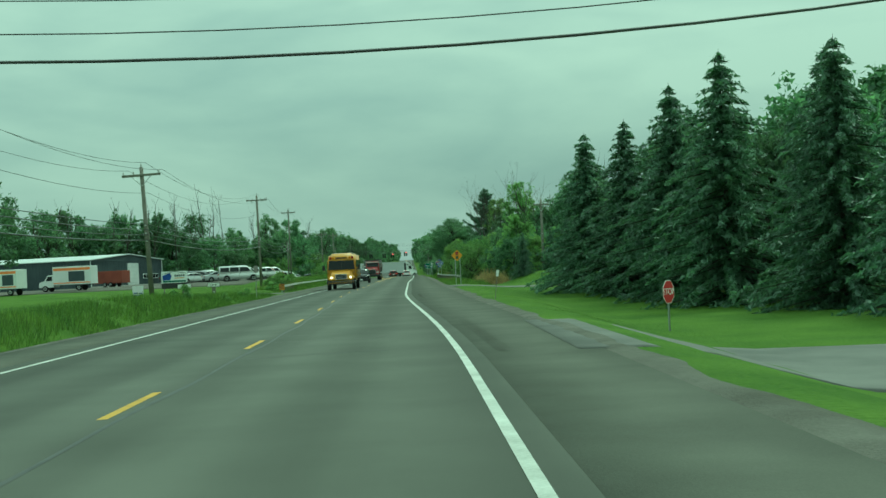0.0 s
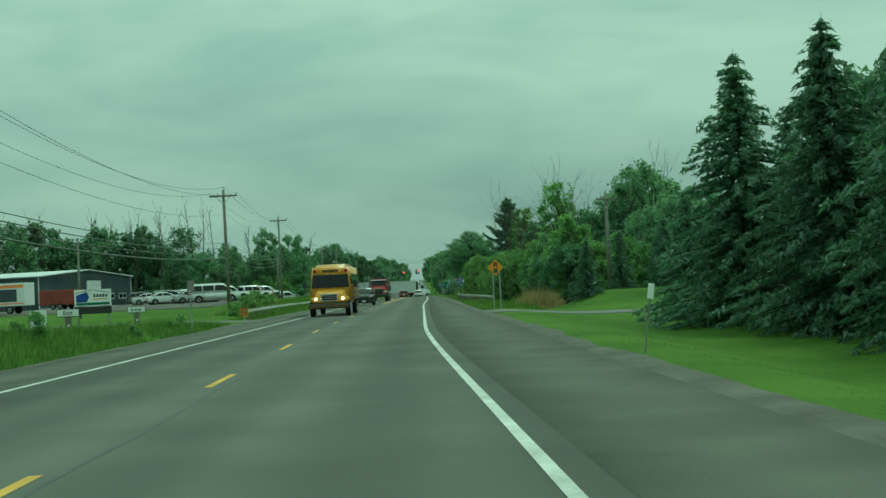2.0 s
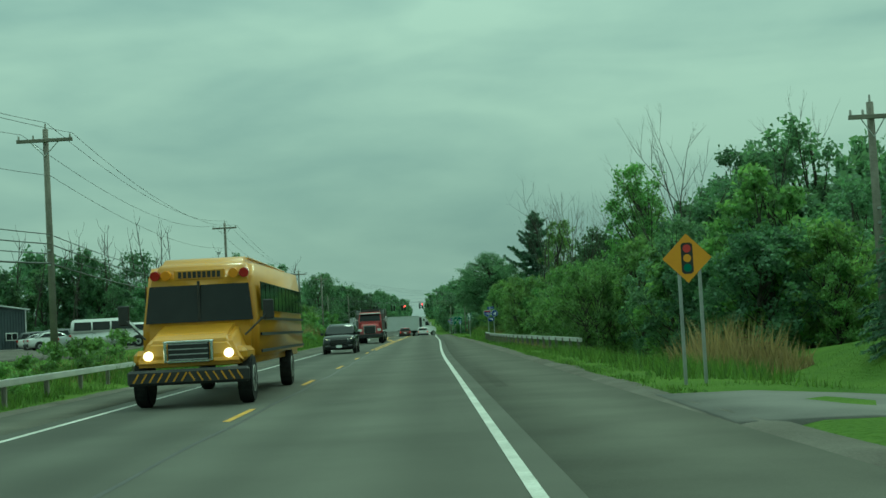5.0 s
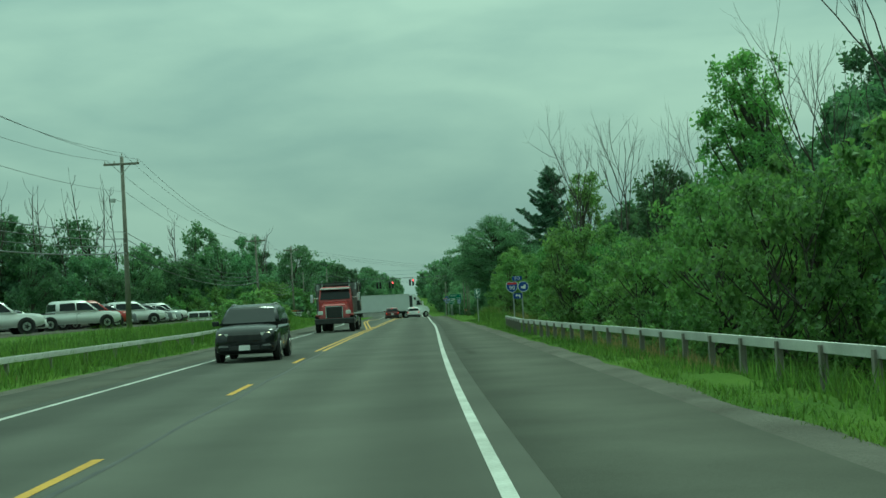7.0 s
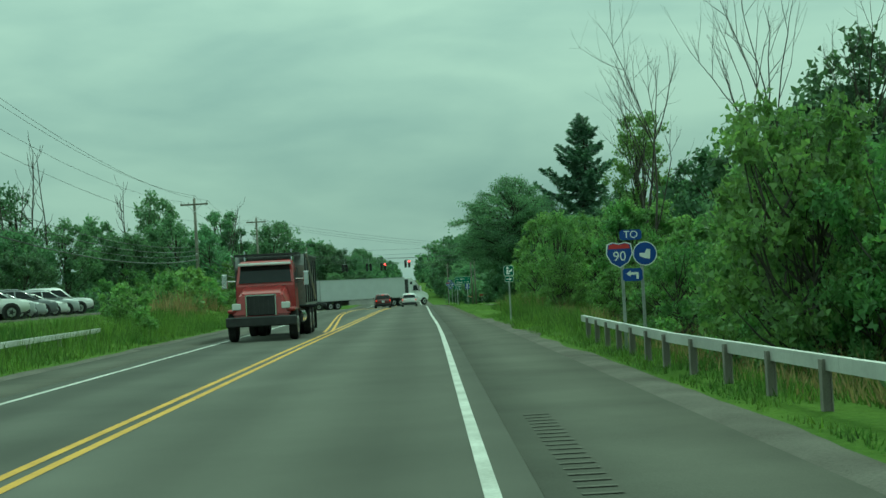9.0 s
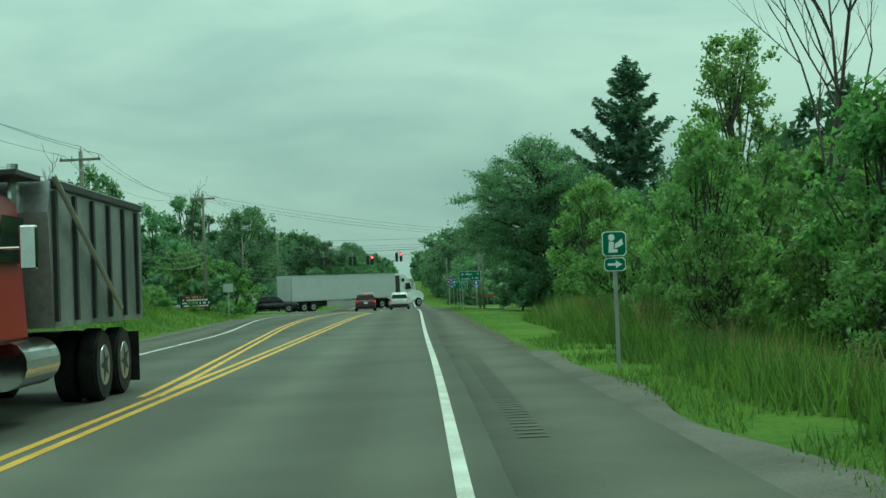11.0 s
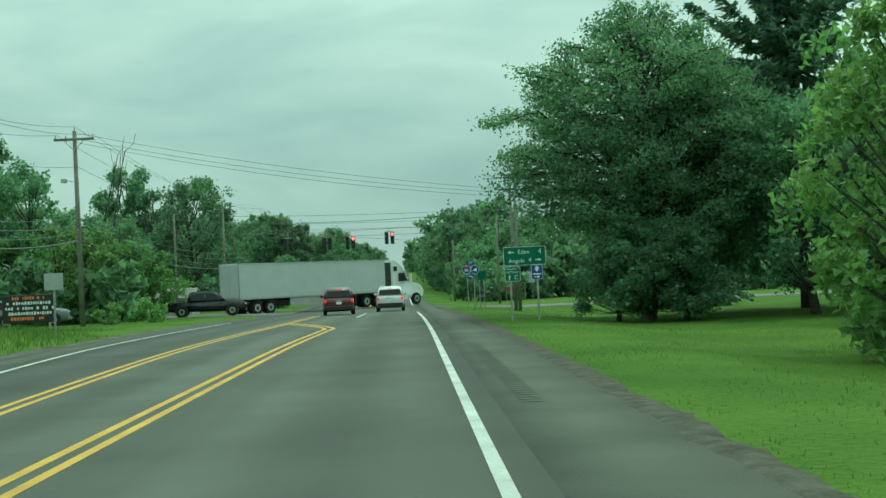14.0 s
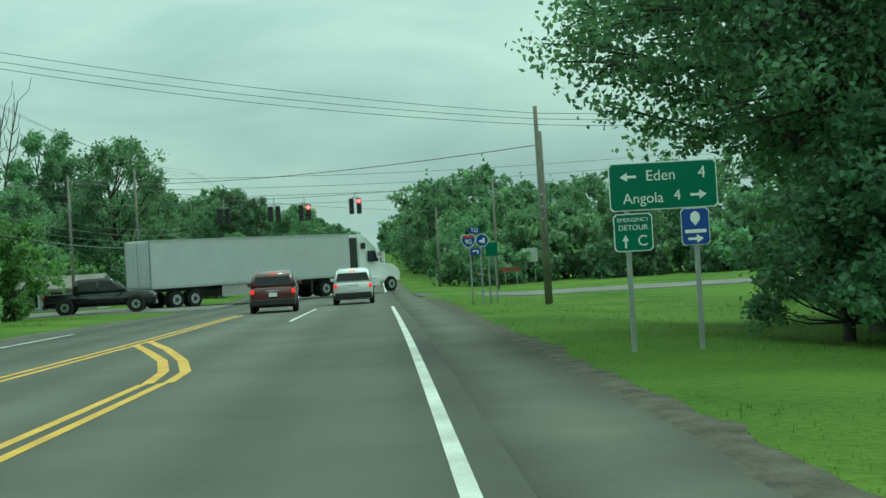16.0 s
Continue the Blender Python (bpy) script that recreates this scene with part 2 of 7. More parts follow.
P_WHITE = paint("white_paint", (0.74, 0.75, 0.74))
P_SILVER = paint("silver_paint", (0.42, 0.44, 0.45))
P_RED = paint("red_paint", (0.34, 0.03, 0.03))
P_MAROON = paint("maroon_paint", (0.1, 0.018, 0.02))
P_BLACK = paint("black_paint", (0.008, 0.009, 0.011), 0.2, 0.25)
P_GREY = paint("grey_paint", (0.16, 0.17, 0.18))
P_BUS = paint("school_bus_yellow", (0.54, 0.26, 0.012), 0.4, 0.3)
P_TRUCK = paint("truck_red", (0.3, 0.022, 0.026))
M_BODY_STEEL = surface("scuffed_metal", (0.16, 0.17, 0.165), (0.34, 0.35, 0.34), 1.1, 0.45, 0.15, metal=0.6, fine=14)
P_TRAILER = paint("trailer_white", (0.52, 0.54, 0.54), 0.5, 0.1)
M_BARN = surface("barn_cladding", (0.035, 0.05, 0.06), (0.06, 0.08, 0.09), 0.5, 0.6, 0.1)
M_BARN_TRIM = surface("barn_trim", (0.55, 0.57, 0.56), (0.68, 0.69, 0.67), 0.8, 0.6, 0.1)
M_BARN_ROOF = surface("barn_roof_steel", (0.5, 0.53, 0.53), (0.64, 0.66, 0.65), 0.5, 0.45, 0.1, metal=0.2)
M_BRICK = surface("red_siding", (0.17, 0.045, 0.035), (0.25, 0.07, 0.05), 0.7, 0.8, 0.2)
M_CONCRETE = surface("concrete", (0.32, 0.31, 0.29), (0.46, 0.45, 0.42), 0.8, 0.9, 0.4)
M_ORANGE = surface("orange_letters", (0.75, 0.2, 0.05), (0.85, 0.28, 0.08), 3, 0.5, 0)


# ---- mesh helpers ----
def thing(name, label, category, m=None, group="", kind=""):
    ob = new(name)
    if m is not None:
        ob.matrix_world = m
    return tagged(ob, label, category, group, kind)


def finish(bm, name, material, smooth=False):
    me = bpy.data.meshes.new(name)
    bm.normal_update()
    bm.to_mesh(me)
    bm.free()
    me.materials.append(material)
    if smooth:
        me.polygons.foreach_set("use_smooth", [True] * len(me.polygons))
    return me


def part(name, bm, material, parent, label="", smooth=False):
    ob = new(name, finish(bm, name, material, smooth))
    if parent is not None:
        ob.parent = parent
    return tagged(ob, label)


def arrays(name, verts, faces, material):
    """A mesh from arrays of corners and of faces with a like number of sides."""
    me = bpy.data.meshes.new(name)
    verts, faces = np.asarray(verts, dtype=np.float32), np.asarray(faces, dtype=np.int32)
    sides = faces.shape[1]
    me.vertices.add(len(verts))
    me.vertices.foreach_set("co", verts.ravel())
    me.loops.add(faces.size)
    me.loops.foreach_set("vertex_index", faces.ravel())
    me.polygons.add(len(faces))
    me.polygons.foreach_set("loop_start", np.arange(0, faces.size, sides, dtype=np.int32))
    me.update(calc_edges=True)
    me.materials.append(material)
    return me


def box(bm, c, s, m=None, bevel=0.0):
    made = bmesh.ops.create_cube(bm, size=1.0)["verts"]
    bmesh.ops.scale(bm, vec=s, verts=made)
    if bevel:
        edges = list({e for v in made for e in v.link_edges})
        made = list({v for f in bmesh.ops.bevel(bm, geom=edges, offset=bevel, segments=1, affect="EDGES")["faces"] for v in f.verts} | {v for v in made if v.is_valid})
    bmesh.ops.translate(bm, vec=c, verts=made)
    if m is not None:
        bmesh.ops.transform(bm, matrix=m, verts=made)
    return bm


def boxes(*specs, bevel=0.0):
    bm = bmesh.new()
    for c, s in specs:
        box(bm, c, s, bevel=bevel)
    return bm


def rod(bm, a, b, r0, r1=None, sides=8):
    """A tapered round bar from a to b."""
    a, b = Vector(a), Vector(b)
    d = b - a
    made = bmesh.ops.create_cone(bm, cap_ends=True, segments=sides, radius1=r0, radius2=r0 if r1 is None else r1, depth=d.length)["verts"]
    bmesh.ops.transform(bm, matrix=Matrix.Translation((a + b) / 2) @ d.to_track_quat("Z", "Y").to_matrix().to_4x4(), verts=made)
    return bm


def slab(bm, outline, axis, a, b):
    """A flat outline in the plane across an axis ("x" or "y"), drawn out from a to b."""
    def at(p, d):
        return (d, p[0], p[1]) if axis == "x" else (p[0], d, p[1])
    lo = [bm.verts.new(at(p, a)) for p in outline]
    hi = [bm.verts.new(at(p, b)) for p in outline]
    n = len(outline)
    bm.faces.new(lo)
    bm.faces.new(hi[::-1])
    for i in range(n):
        bm.faces.new((lo[i], hi[i], hi[(i + 1) % n], lo[(i + 1) % n]))
    bmesh.ops.recalc_face_normals(bm, faces=bm.faces)
    return bm


def letters(text, size, parent, place, material, turn=(90, 0, 0), label="", name="lettering"):
    """Raised lettering in the built-in font, centred on its place."""
    cu = bpy.data.curves.new("lettering", "FONT")
    cu.body, cu.size, cu.align_x, cu.align_y, cu.extrude = text, size, "CENTER", "CENTER", 0.003
    tmp = bpy.data.objects.new("lettering", cu)
    scene.collection.objects.link(tmp)
    me = bpy.data.meshes.new_from_object(tmp.evaluated_get(bpy.context.evaluated_depsgraph_get()))
    bpy.data.objects.remove(tmp)
    me.materials.clear()
    me.materials.append(material)
    ob = new(name, me)
    ob.parent = parent
    ob.matrix_basis = pose(*place, *turn)
    return tagged(ob, label)


# ---- the lie of the land ----
def smooth(u):
    u = min(1.0, max(0.0, u))
    return u * u * (3 - 2 * u)


def along(y, keys):
    """Smooth steps between (y, value) keys."""
    if y <= keys[0][0]:
        return keys[0][1]
    for (a, p), (b, q) in zip(keys, keys[1:]):
        if y <= b:
            return p + (q - p) * smooth((y - a) / (b - a))
    return keys[-1][1]


def bend(y, keys):
    """Straight runs between (y, value) keys, eased at the bends."""
    ks, vs = [k for k, _ in keys], [v for _, v in keys]
    return sum(float(np.interp(y + o, ks, vs)) for o in (-5, -3, -1, 1, 3, 5)) / 6


def grade(y):
    if y < 240:
        return 0.0
    if y < 340:
        return -0.8 * smooth((y - 240) / 85)
    return -0.8 + 0.012 * (y - 340) * smooth((y - 340) / 160) if y < 1150 else -0.8 + 0.012 * 810 + 4 * smooth((y - 1150) / 900)


def edge(y):
    """Where the white edge line on the near side runs."""
    return along(y, ((10, 0.62), (70, -0.56), (118, -0.54), (200, 0.16), (262, 0.37)))


LEFT_RISE = ((25, 0.5), (52, 0.75), (80, 0.2), (100, 0.15), (128, 0.45), (160, 0.88), (235, 0.95), (268, 0.1))
RIGHT_FALL = ((10, 1.0), (45, 0.9), (70, 0.35), (98, 0.3), (112, 1.1), (178, 1.1), (205, 0.35), (300, 0.3))


def land(x, y):
    z = grade(y)
    if x < -9.8:
        z += along(y, LEFT_RISE) * smooth((-x - 10.6) / 4.2)
        z -= 0.55 * math.exp(-(((x + 11.3) / 1.1) ** 2)) * smooth((86 - y) / 16)
    if x > 3.3:
        z -= along(y, RIGHT_FALL) * smooth((x - 3.6) / 4.5)
        if 88 < y < 126:  # the lawn swells behind the second drive
            z += 1.15 * smooth((x - 6.5) / 4.5) * smooth((y - 92) / 9) * smooth((124 - y) / 14)
    far = max(abs(x) - 60, 0)
    return z - 0.0 + 0.002 * far * smooth((y - 200) / 300)


xs = np.r_[np.arange(-1500, -100, 70), np.arange(-100, -34, 6), np.arange(-34, -9, 0.7), [-9.0, -6, -3, 0, 1.5, 2.0, 2.4, 3.0], np.arange(3.3, 22, 0.7), np.arange(22, 100, 6), np.arange(100, 1500, 70)]
ys = np.r_[np.arange(-120, -20, 10), np.arange(-20, 345, 2.5), np.arange(345, 700, 12), np.arange(700, 3600, 60)]
def gverts():
    out = []
    for y in ys:
        for x in xs:
            z = land(float(x), float(y))
            if (-9.7 if y < 222 else -10.4) < x < (3.2 if y < 190 else 2.05):
                z -= 0.06
            elif abs(x) < 60:
                z += 0.03 * noise.noise((x * 0.35, y * 0.35, 0.0))
            out.append((x, y, z))
    return out


nx = len(xs)
gi = np.arange(len(ys) * nx).reshape(len(ys), nx)
gf = np.stack([gi[:-1, :-1], gi[:-1, 1:], gi[1:, 1:], gi[1:, :-1]], -1).reshape(-1, 4)
ground_mesh = arrays("ground", gverts(), gf, M_GRASS)
ground_mesh.polygons.foreach_set("use_smooth", [True] * len(ground_mesh.polygons))
tagged(new("ground", ground_mesh), "green mown grass and rough verge beside the road", "ground", kind="structure")


def ribbon(name, left, right, y0, y1, step, lift, material, parent=None, label="", thick=0.0):
    """A strip of the road's surface between two lines left(y) and right(y), with a skirt of its thickness."""
    n = max(2, int(abs(y1 - y0) / step) + 1)
    v, f = [], []
    for i in range(n):
        y = y0 + (y1 - y0) * i / (n - 1)
        z = grade(y) + lift
        a, b = left(y), right(y)
        v += [(a, y, z), (b, y, z), (a, y, z - thick), (b, y, z - thick)]
    for i in range(n - 1):
        k = 4 * i
        f.append((k, k + 1, k + 5, k + 4))
        if thick:
            f += [(k + 2, k, k + 4, k + 6), (k + 1, k + 3, k + 7, k + 5)]
    ob = new(name, arrays(name, v, f, material))
    if parent is not None:
        ob.parent = parent
    return tagged(ob, label)


def draped(name, left, right, y0, y1, step, material, lift=0.02, cols=5):
    """A thin strip of loose stuff that follows the lie of the land and thins out at its sides."""
    n = int((y1 - y0) / step) + 1
    v, f = [], []
    for i in range(n):
        y = y0 + (y1 - y0) * i / (n - 1)
        a, b = left(y), right(y)
        for j in range(cols):
            u = j / (cols - 1)
            x = a + (b - a) * u
            v.append((x, y, land(x, y) - 0.03 + (lift + 0.03) * math.sin(math.pi * (0.12 + 0.76 * u)) * smooth((y - y0) / 4) * smooth((y1 - y) / 4) + 0.012 * noise.noise((x * 3, y * 3, 1.0))))
    for i in range(n - 1):
        for j in range(cols - 1):
            k = i * cols + j
            f.append((k, k + 1, k + cols + 1, k + cols))
    me = arrays(name, v, f, material)
    me.polygons.foreach_set("use_smooth", [True] * len(me.polygons))
    return new(name, me)


road_left = lambda y: along(y, ((212, -7.9), (245, -9.4)))
verge_left = lambda y: along(y, ((212, -9.6), (245, -10.3)))
road = tagged(ribbon("road", road_left, lambda y: edge(y) + 0.35, -110, 3000, 3, 0.0, M_ASPHALT, thick=0.08),
              "two-lane grey asphalt road with worn wheel tracks", "road", kind="structure")
for nm, a, b in (("shoulder", lambda y: edge(y) + 0.35, lambda y: along(y, ((10, 3.0), (60, 2.5), (100, 2.2), (195, 2.2), (225, 2.0), (270, 2.0)))), ("shoulder", verge_left, road_left)):
    tagged(ribbon(nm, a, b, -110, 1200, 3, -0.006, M_SHOULDER, thick=0.08), "paler asphalt road shoulder with gravel along its edge", "road shoulder", kind="structure")
rng = random.Random(4)
for nm, side in (("gravel_edge", 1), ("gravel_edge", -1)):
    base = (lambda y: along(y, ((10, 3.0), (60, 2.5), (100, 2.2), (195, 2.2), (225, 2.0), (270, 2.0)))) if side > 0 else verge_left
    wob = lambda y, side=side: 0.6 + 0.4 * noise.noise((y * 0.21, side * 3.0, 0))
    a, b = (base, lambda y, base=base, wob=wob: base(y) + wob(y)) if side > 0 else (lambda y, base=base, wob=wob: base(y) - wob(y), base)
    tagged(draped(nm, a, b, -60, 200 if side > 0 else 290, 0.5, M_GRAVEL), "loose grey gravel strip along the shoulder", "gravel", kind="structure")
tagged(draped("dirt_edge", lambda y: 1.93 + 0.14 * noise.noise((y * 0.3, 9.0, 0)) + 0.1 * noise.noise((y * 1.3, 4.0, 0)), lambda y: 2.42 + 0.2 * noise.noise((y * 0.23, 5.0, 0)) + 0.25 * noise.noise((y * 1.1, 2.0, 0)) + 0.5 * smooth((y - 262) / 25), 196, 300, 0.25, M_DIRT, 0.01, 7), "strip of bare dark soil between shoulder and lawn", "soil", kind="structure")
# painted lines
line = lambda f, w: (lambda y: f(y) - w / 2, lambda y: f(y) + w / 2)
tagged(ribbon("edge_line", *line(edge, 0.125), -110, 284, 2, 0.004, M_WHITE_LINE, road), "solid white edge line")
tagged(ribbon("edge_line", *line(lambda y: along(y, ((214, -7.46), (246, -8.95))), 0.13), -110, 272, 2, 0.004, M_WHITE_LINE, road), "solid white edge line")
for x in (-7.46, 0.37):
    tagged(ribbon("edge_line", *line(lambda y, x=x: x, 0.13), 322, 1500, 6, 0.004, M_WHITE_LINE, road))
tagged(ribbon("centre_line", *line(lambda y: -3.6, 0.3), 326, 1500, 6, 0.004, M_YELLOW_LINE, road), "far yellow centre line")
centre = lambda y: bend(y, ((20, -3.64), (32, -3.74), (76, -4.6), (117, -4.42), (149, -4.5)))
y = 18.4 - 12.19 * 4
while y < 146:
    ribbon("dash", *line(centre, 0.12), y, y + 3.05, 1.0, 0.004, M_YELLOW_LINE, road)
    y += 12.19
near_l = lambda y: bend(y, ((149, -4.45), (176, -4.2), (198, -3.88), (226, -3.54), (240, -3.36), (251, -2.94)))
far_l = lambda y: bend(y, ((183, -4.1), (190, -4.22), (208, -5.05), (226, -5.85), (240, -6.1), (253, -5.62), (262, -5.35), (284, -5.5)))
for k in (-0.13, 0.13):
    ribbon("double_line", *line(lambda y, k=k: near_l(y) + k, 0.12), 149, 251, 1.0, 0.004, M_YELLOW_LINE, road)
    ribbon("double_line", *line(lambda y, k=k: far_l(y) + k, 0.12), 189, 284, 1.0, 0.0045, M_YELLOW_LINE, road)
# the loop where the island closes
for pts in (((-3.07, 251), (-3.2, 253), (-3.65, 255.6), (-4.5, 259), (-5.3, 262)), ((-2.81, 251), (-2.86, 252.8), (-3.3, 255.4), (-4.2, 259.4), (-5.3, 263.6))):
    bm = bmesh.new()
    prev = None
    for i, (px, py) in enumerate(pts):
        w = 0.07
        pair = [bm.verts.new((px - w, py - w, grade(py) + 0.005)), bm.verts.new((px + w, py + w, grade(py) + 0.005))]
        if prev:
            bm.faces.new((prev[0], prev[1], pair[1], pair[0]))
        prev = pair
    part("island_line", bm, M_YELLOW_LINE, road)
ribbon("lane_line", *line(lambda y: -2.75, 0.12), 272, 288, 1.0, 0.004, M_WHITE_LINE, road)
# dark seam along the middle and sealed cracks
ribbon("tar_seam", lambda y: centre(y) + 0.2 + 0.03 * math.sin(y * 0.7), lambda y: centre(y) + 0.27 + 0.03 * math.sin(y * 0.7 + 0.4), -60, 190, 0.8, 0.0025, M_TAR, road)
for i in range(15):
    y0 = rng.uniform(5, 300)
    x0, x1 = rng.uniform(-7, -3), rng.uniform(-2.5, 1.2)
    bm = bmesh.new()
    prev = None
    for j in range(12):
        u = j / 11
        px, py = x0 + (x1 - x0) * u, y0 + 0.5 * noise.noise((u * 5, i * 1.7, 0)) + 0.6 * u
        w = 0.018 + 0.012 * rng.random()
        pair = [bm.verts.new((px, py - w, grade(py) + 0.003)), bm.verts.new((px, py + w, grade(py) + 0.003))]
        if prev:
            bm.faces.new((prev[0], pair[0], pair[1], prev[1]))
        prev = pair
    part("sealed_crack", bm, M_TAR, road)
# milled rumble strip beside the edge line
rv, rf = [], []
y = -20.0
while y < 270:
    if int(y / 14) % 3 == 1:
        x = edge(y) + 0.62
        k = len(rv)
        z = grade(y) + 0.003
        rv += [(x, y, z), (x + 0.3, y, z), (x + 0.3, y + 0.07, z), (x, y + 0.07, z)]
        rf.append((k, k + 1, k + 2, k + 3))
    y += 0.31
tagged(new("rumble_strip", arrays("rumble_strip", rv, rf, M_RUMBLE)), "row of dark milled grooves in the shoulder", "rumble strip", kind="stuff")


def lane(name, outline, lift, material, label, category):
    """A paved patch that follows the land inside a four-cornered outline."""
    (ax, ay), (bx, by), (cx, cy), (dx, dy) = outline
    v, n = [], 24
    for i in range(n + 1):
        for j in range(n + 1):
            u, w = i / n, j / n
            x = (ax * (1 - u) + bx * u) * (1 - w) + (dx * (1 - u) + cx * u) * w
            yy = (ay * (1 - u) + by * u) * (1 - w) + (dy * (1 - u) + cy * u) * w
            v.append((x, yy, land(x, yy) + lift))
    g = np.arange((n + 1) ** 2).reshape(n + 1, n + 1)
    f = np.stack([g[:-1, :-1], g[1:, :-1], g[1:, 1:], g[:-1, 1:]], -1).reshape(-1, 4).tolist()
    rim = [*g[0, :-1], *g[:-1, -1], *g[-1, :0:-1], *g[:0:-1, 0]]
    for a, b in zip(rim, rim[1:] + rim[:1]):  # a skirt down into the ground
        k = len(v)
        v += [(v[a][0], v[a][1], v[a][2] - 0.4), (v[b][0], v[b][1], v[b][2] - 0.4)]
        f.append((int(a), int(b), k + 1, k))
    return tagged(new(name, arrays(name, v, f, material)), label, category, kind="structure")


lane("driveway", [(2.6, 13.5), (30, 12), (30, 20), (2.7, 25)], 0.012, M_PALE, "pale asphalt side road joining the shoulder", "driveway")
lane("driveway", [(2.3, 86.5), (40, 87), (40, 89.5), (2.4, 92.5)], 0.02, M_PALE, "narrow gravel driveway across the verge", "driveway")
lane("driveway", [(-45, 94), (-9.6, 91.8), (-9.6, 95.2), (-45, 96)], 0.02, M_PALE, "gravel driveway into the sales lot", "driveway")
lane("driveway", [(-45, 19), (-9.6, 17), (-9.6, 22.5), (-45, 23)], 0.02, M_PALE, "gravel driveway over the ditch", "driveway")
lane("cross_street", [(2.0, 303), (160, 309), (160, 317), (2.0, 314)], 0.04, M_PALE, "side street of worn grey asphalt", "street")
lane("cross_street", [(-160, 303), (-9.0, 301), (-9.0, 314), (-160, 312)], 0.04, M_PALE, "side street of worn grey asphalt", "street")
lane("parking_lot", [(-75, 142), (-19.5, 138), (-20.5, 232), (-60, 236)], 0.05, M_GRAVEL, "gravel parking lot of a vehicle dealer", "parking lot")


# ---- plants ----
def tubes(segments, sides=5):
    """Tapered limbs from (a, b, radius at a, radius at b)."""
    v, f = [], []
    for a, b, r0, r1 in segments:
        a, b = np.array(a, float), np.array(b, float)
        d = b - a
        d /= np.linalg.norm(d) + 1e-9
        s = np.cross(d, (0.31, 0.95, 0.07))
        s /= np.linalg.norm(s) + 1e-9
        t = np.cross(d, s)
        k = len(v)
        for p, r in ((a, r0), (b, r1)):
            for i in range(sides):
                w = 2 * math.pi * i / sides
                v.append(p + r * (math.cos(w) * s + math.sin(w) * t))
        for i in range(sides):
            j = (i + 1) % sides
            f.append((k + i, k + j, k + sides + j, k + sides + i))
    return np.array(v), np.array(f)


def leaf_cards(points, size, g, slim=0.55, droop=None, kite=False):
    """One small pointed leaf at each point, turned at random."""
    n = len(points)
    a = g.normal(size=(n, 3))
    if droop is not None:
        a = droop + 0.45 * a
    a /= np.linalg.norm(a, axis=1, keepdims=True)
    b = np.cross(a, g.normal(size=(n, 3)))
    b /= np.linalg.norm(b, axis=1, keepdims=True) + 1e-9
    s = size * g.uniform(0.65, 1.35, size=(n, 1))
    if kite:  # a broad leaf, pointed at both ends and a little folded
        c = np.cross(a, b)
        v = np.empty((n, 4, 3))
        v[:, 0], v[:, 2] = points + a * s * 0.8, points - a * s * 0.75
        v[:, 1], v[:, 3] = points + b * s * 0.52 + c * s * 0.12 - a * s * 0.1, points - b * s * 0.52 + c * s * 0.12 - a * s * 0.1
        return v.reshape(-1, 3), np.arange(4 * n).reshape(n, 4)
    v = np.empty((n, 3, 3))
    tip, wide = (1.0, 1.1 * slim) if droop is not None else (0.85, 1.3 * slim)
    v[:, 0] = points + a * s * tip
    v[:, 1], v[:, 2] = points - a * s * 0.7 + b * s * wide, points - a * s * 0.7 - b * s * wide
    return v.reshape(-1, 3), np.arange(3 * n).reshape(n, 3)


def broadleaf(seed, h, spread, leaves, size, low=0.25, lobes=26, stems=1, lump=(0.17, 0.34), kite=False):
    """Limbs and leaf points of a broad tree: uneven lobes of leaf clumps at the ends of limbs."""
    g = np.random.default_rng(seed)
    seg, centres, radii = [], [], []
    for s in range(stems):
        off = g.normal(size=3) * (0.12 * spread if stems > 1 else 0)
        off[2] = 0
        p, r = off.copy(), 0.028 * h / (1 + 0.5 * (stems - 1))
        spine = [p]
        for i in range(7):
            q = p + np.array([g.normal() * 0.03 * h, g.normal() * 0.03 * h, 0.125 * h]) + off * 0.25
            seg.append((p, q, r, r * 0.82))
            p, r = q, r * 0.8
            spine.append(q)
        for i in range(lobes // stems):
            u = low + (1.0 - low) * (i + g.uniform(0, 1)) / (lobes // stems)
            w = 2.4 * i + g.uniform(-0.6, 0.6)
            reach = spread * (1 - abs((u - 0.5) / 0.62) ** 2.2) * g.uniform(0.35, 1.0)
            c = off + np.array([math.cos(w) * reach, math.sin(w) * reach, h * u * 0.97])
            start = spine[min(6, max(1, int(u * 7 - 1.2)))]
            mid = (start * 0.5 + c * 0.5) + np.array([0, 0, -0.03 * h])
            seg += [(start, mid, 0.0068 * h, 0.0042 * h), (mid, c, 0.0042 * h, 0.0015 * h)]
            centres.append(c)
            radii.append(spread * g.uniform(*lump))
    centres, radii = np.array(centres), np.array(radii)
    clumps = leaves // 26
    pick = g.integers(0, len(centres), clumps)
    d = g.normal(size=(clumps, 3))
    d /= np.linalg.norm(d, axis=1, keepdims=True)
    d *= g.uniform(0.36, 1.0, size=(clumps, 1)) ** 0.5
    cc = centres[pick] + d * radii[pick][:, None] * np.array([1.15, 1.15, 0.8])
    far = g.random(clumps) < 0.1
    cc[far] += d[far] * radii[pick][far][:, None] * 0.3
    pts = np.repeat(cc, 26, axis=0) + g.normal(size=(clumps * 26, 3)) * (0.034 * spread + 0.7 * size)
    return tubes(seg, 4), leaf_cards(pts, size, g, kite=kite)


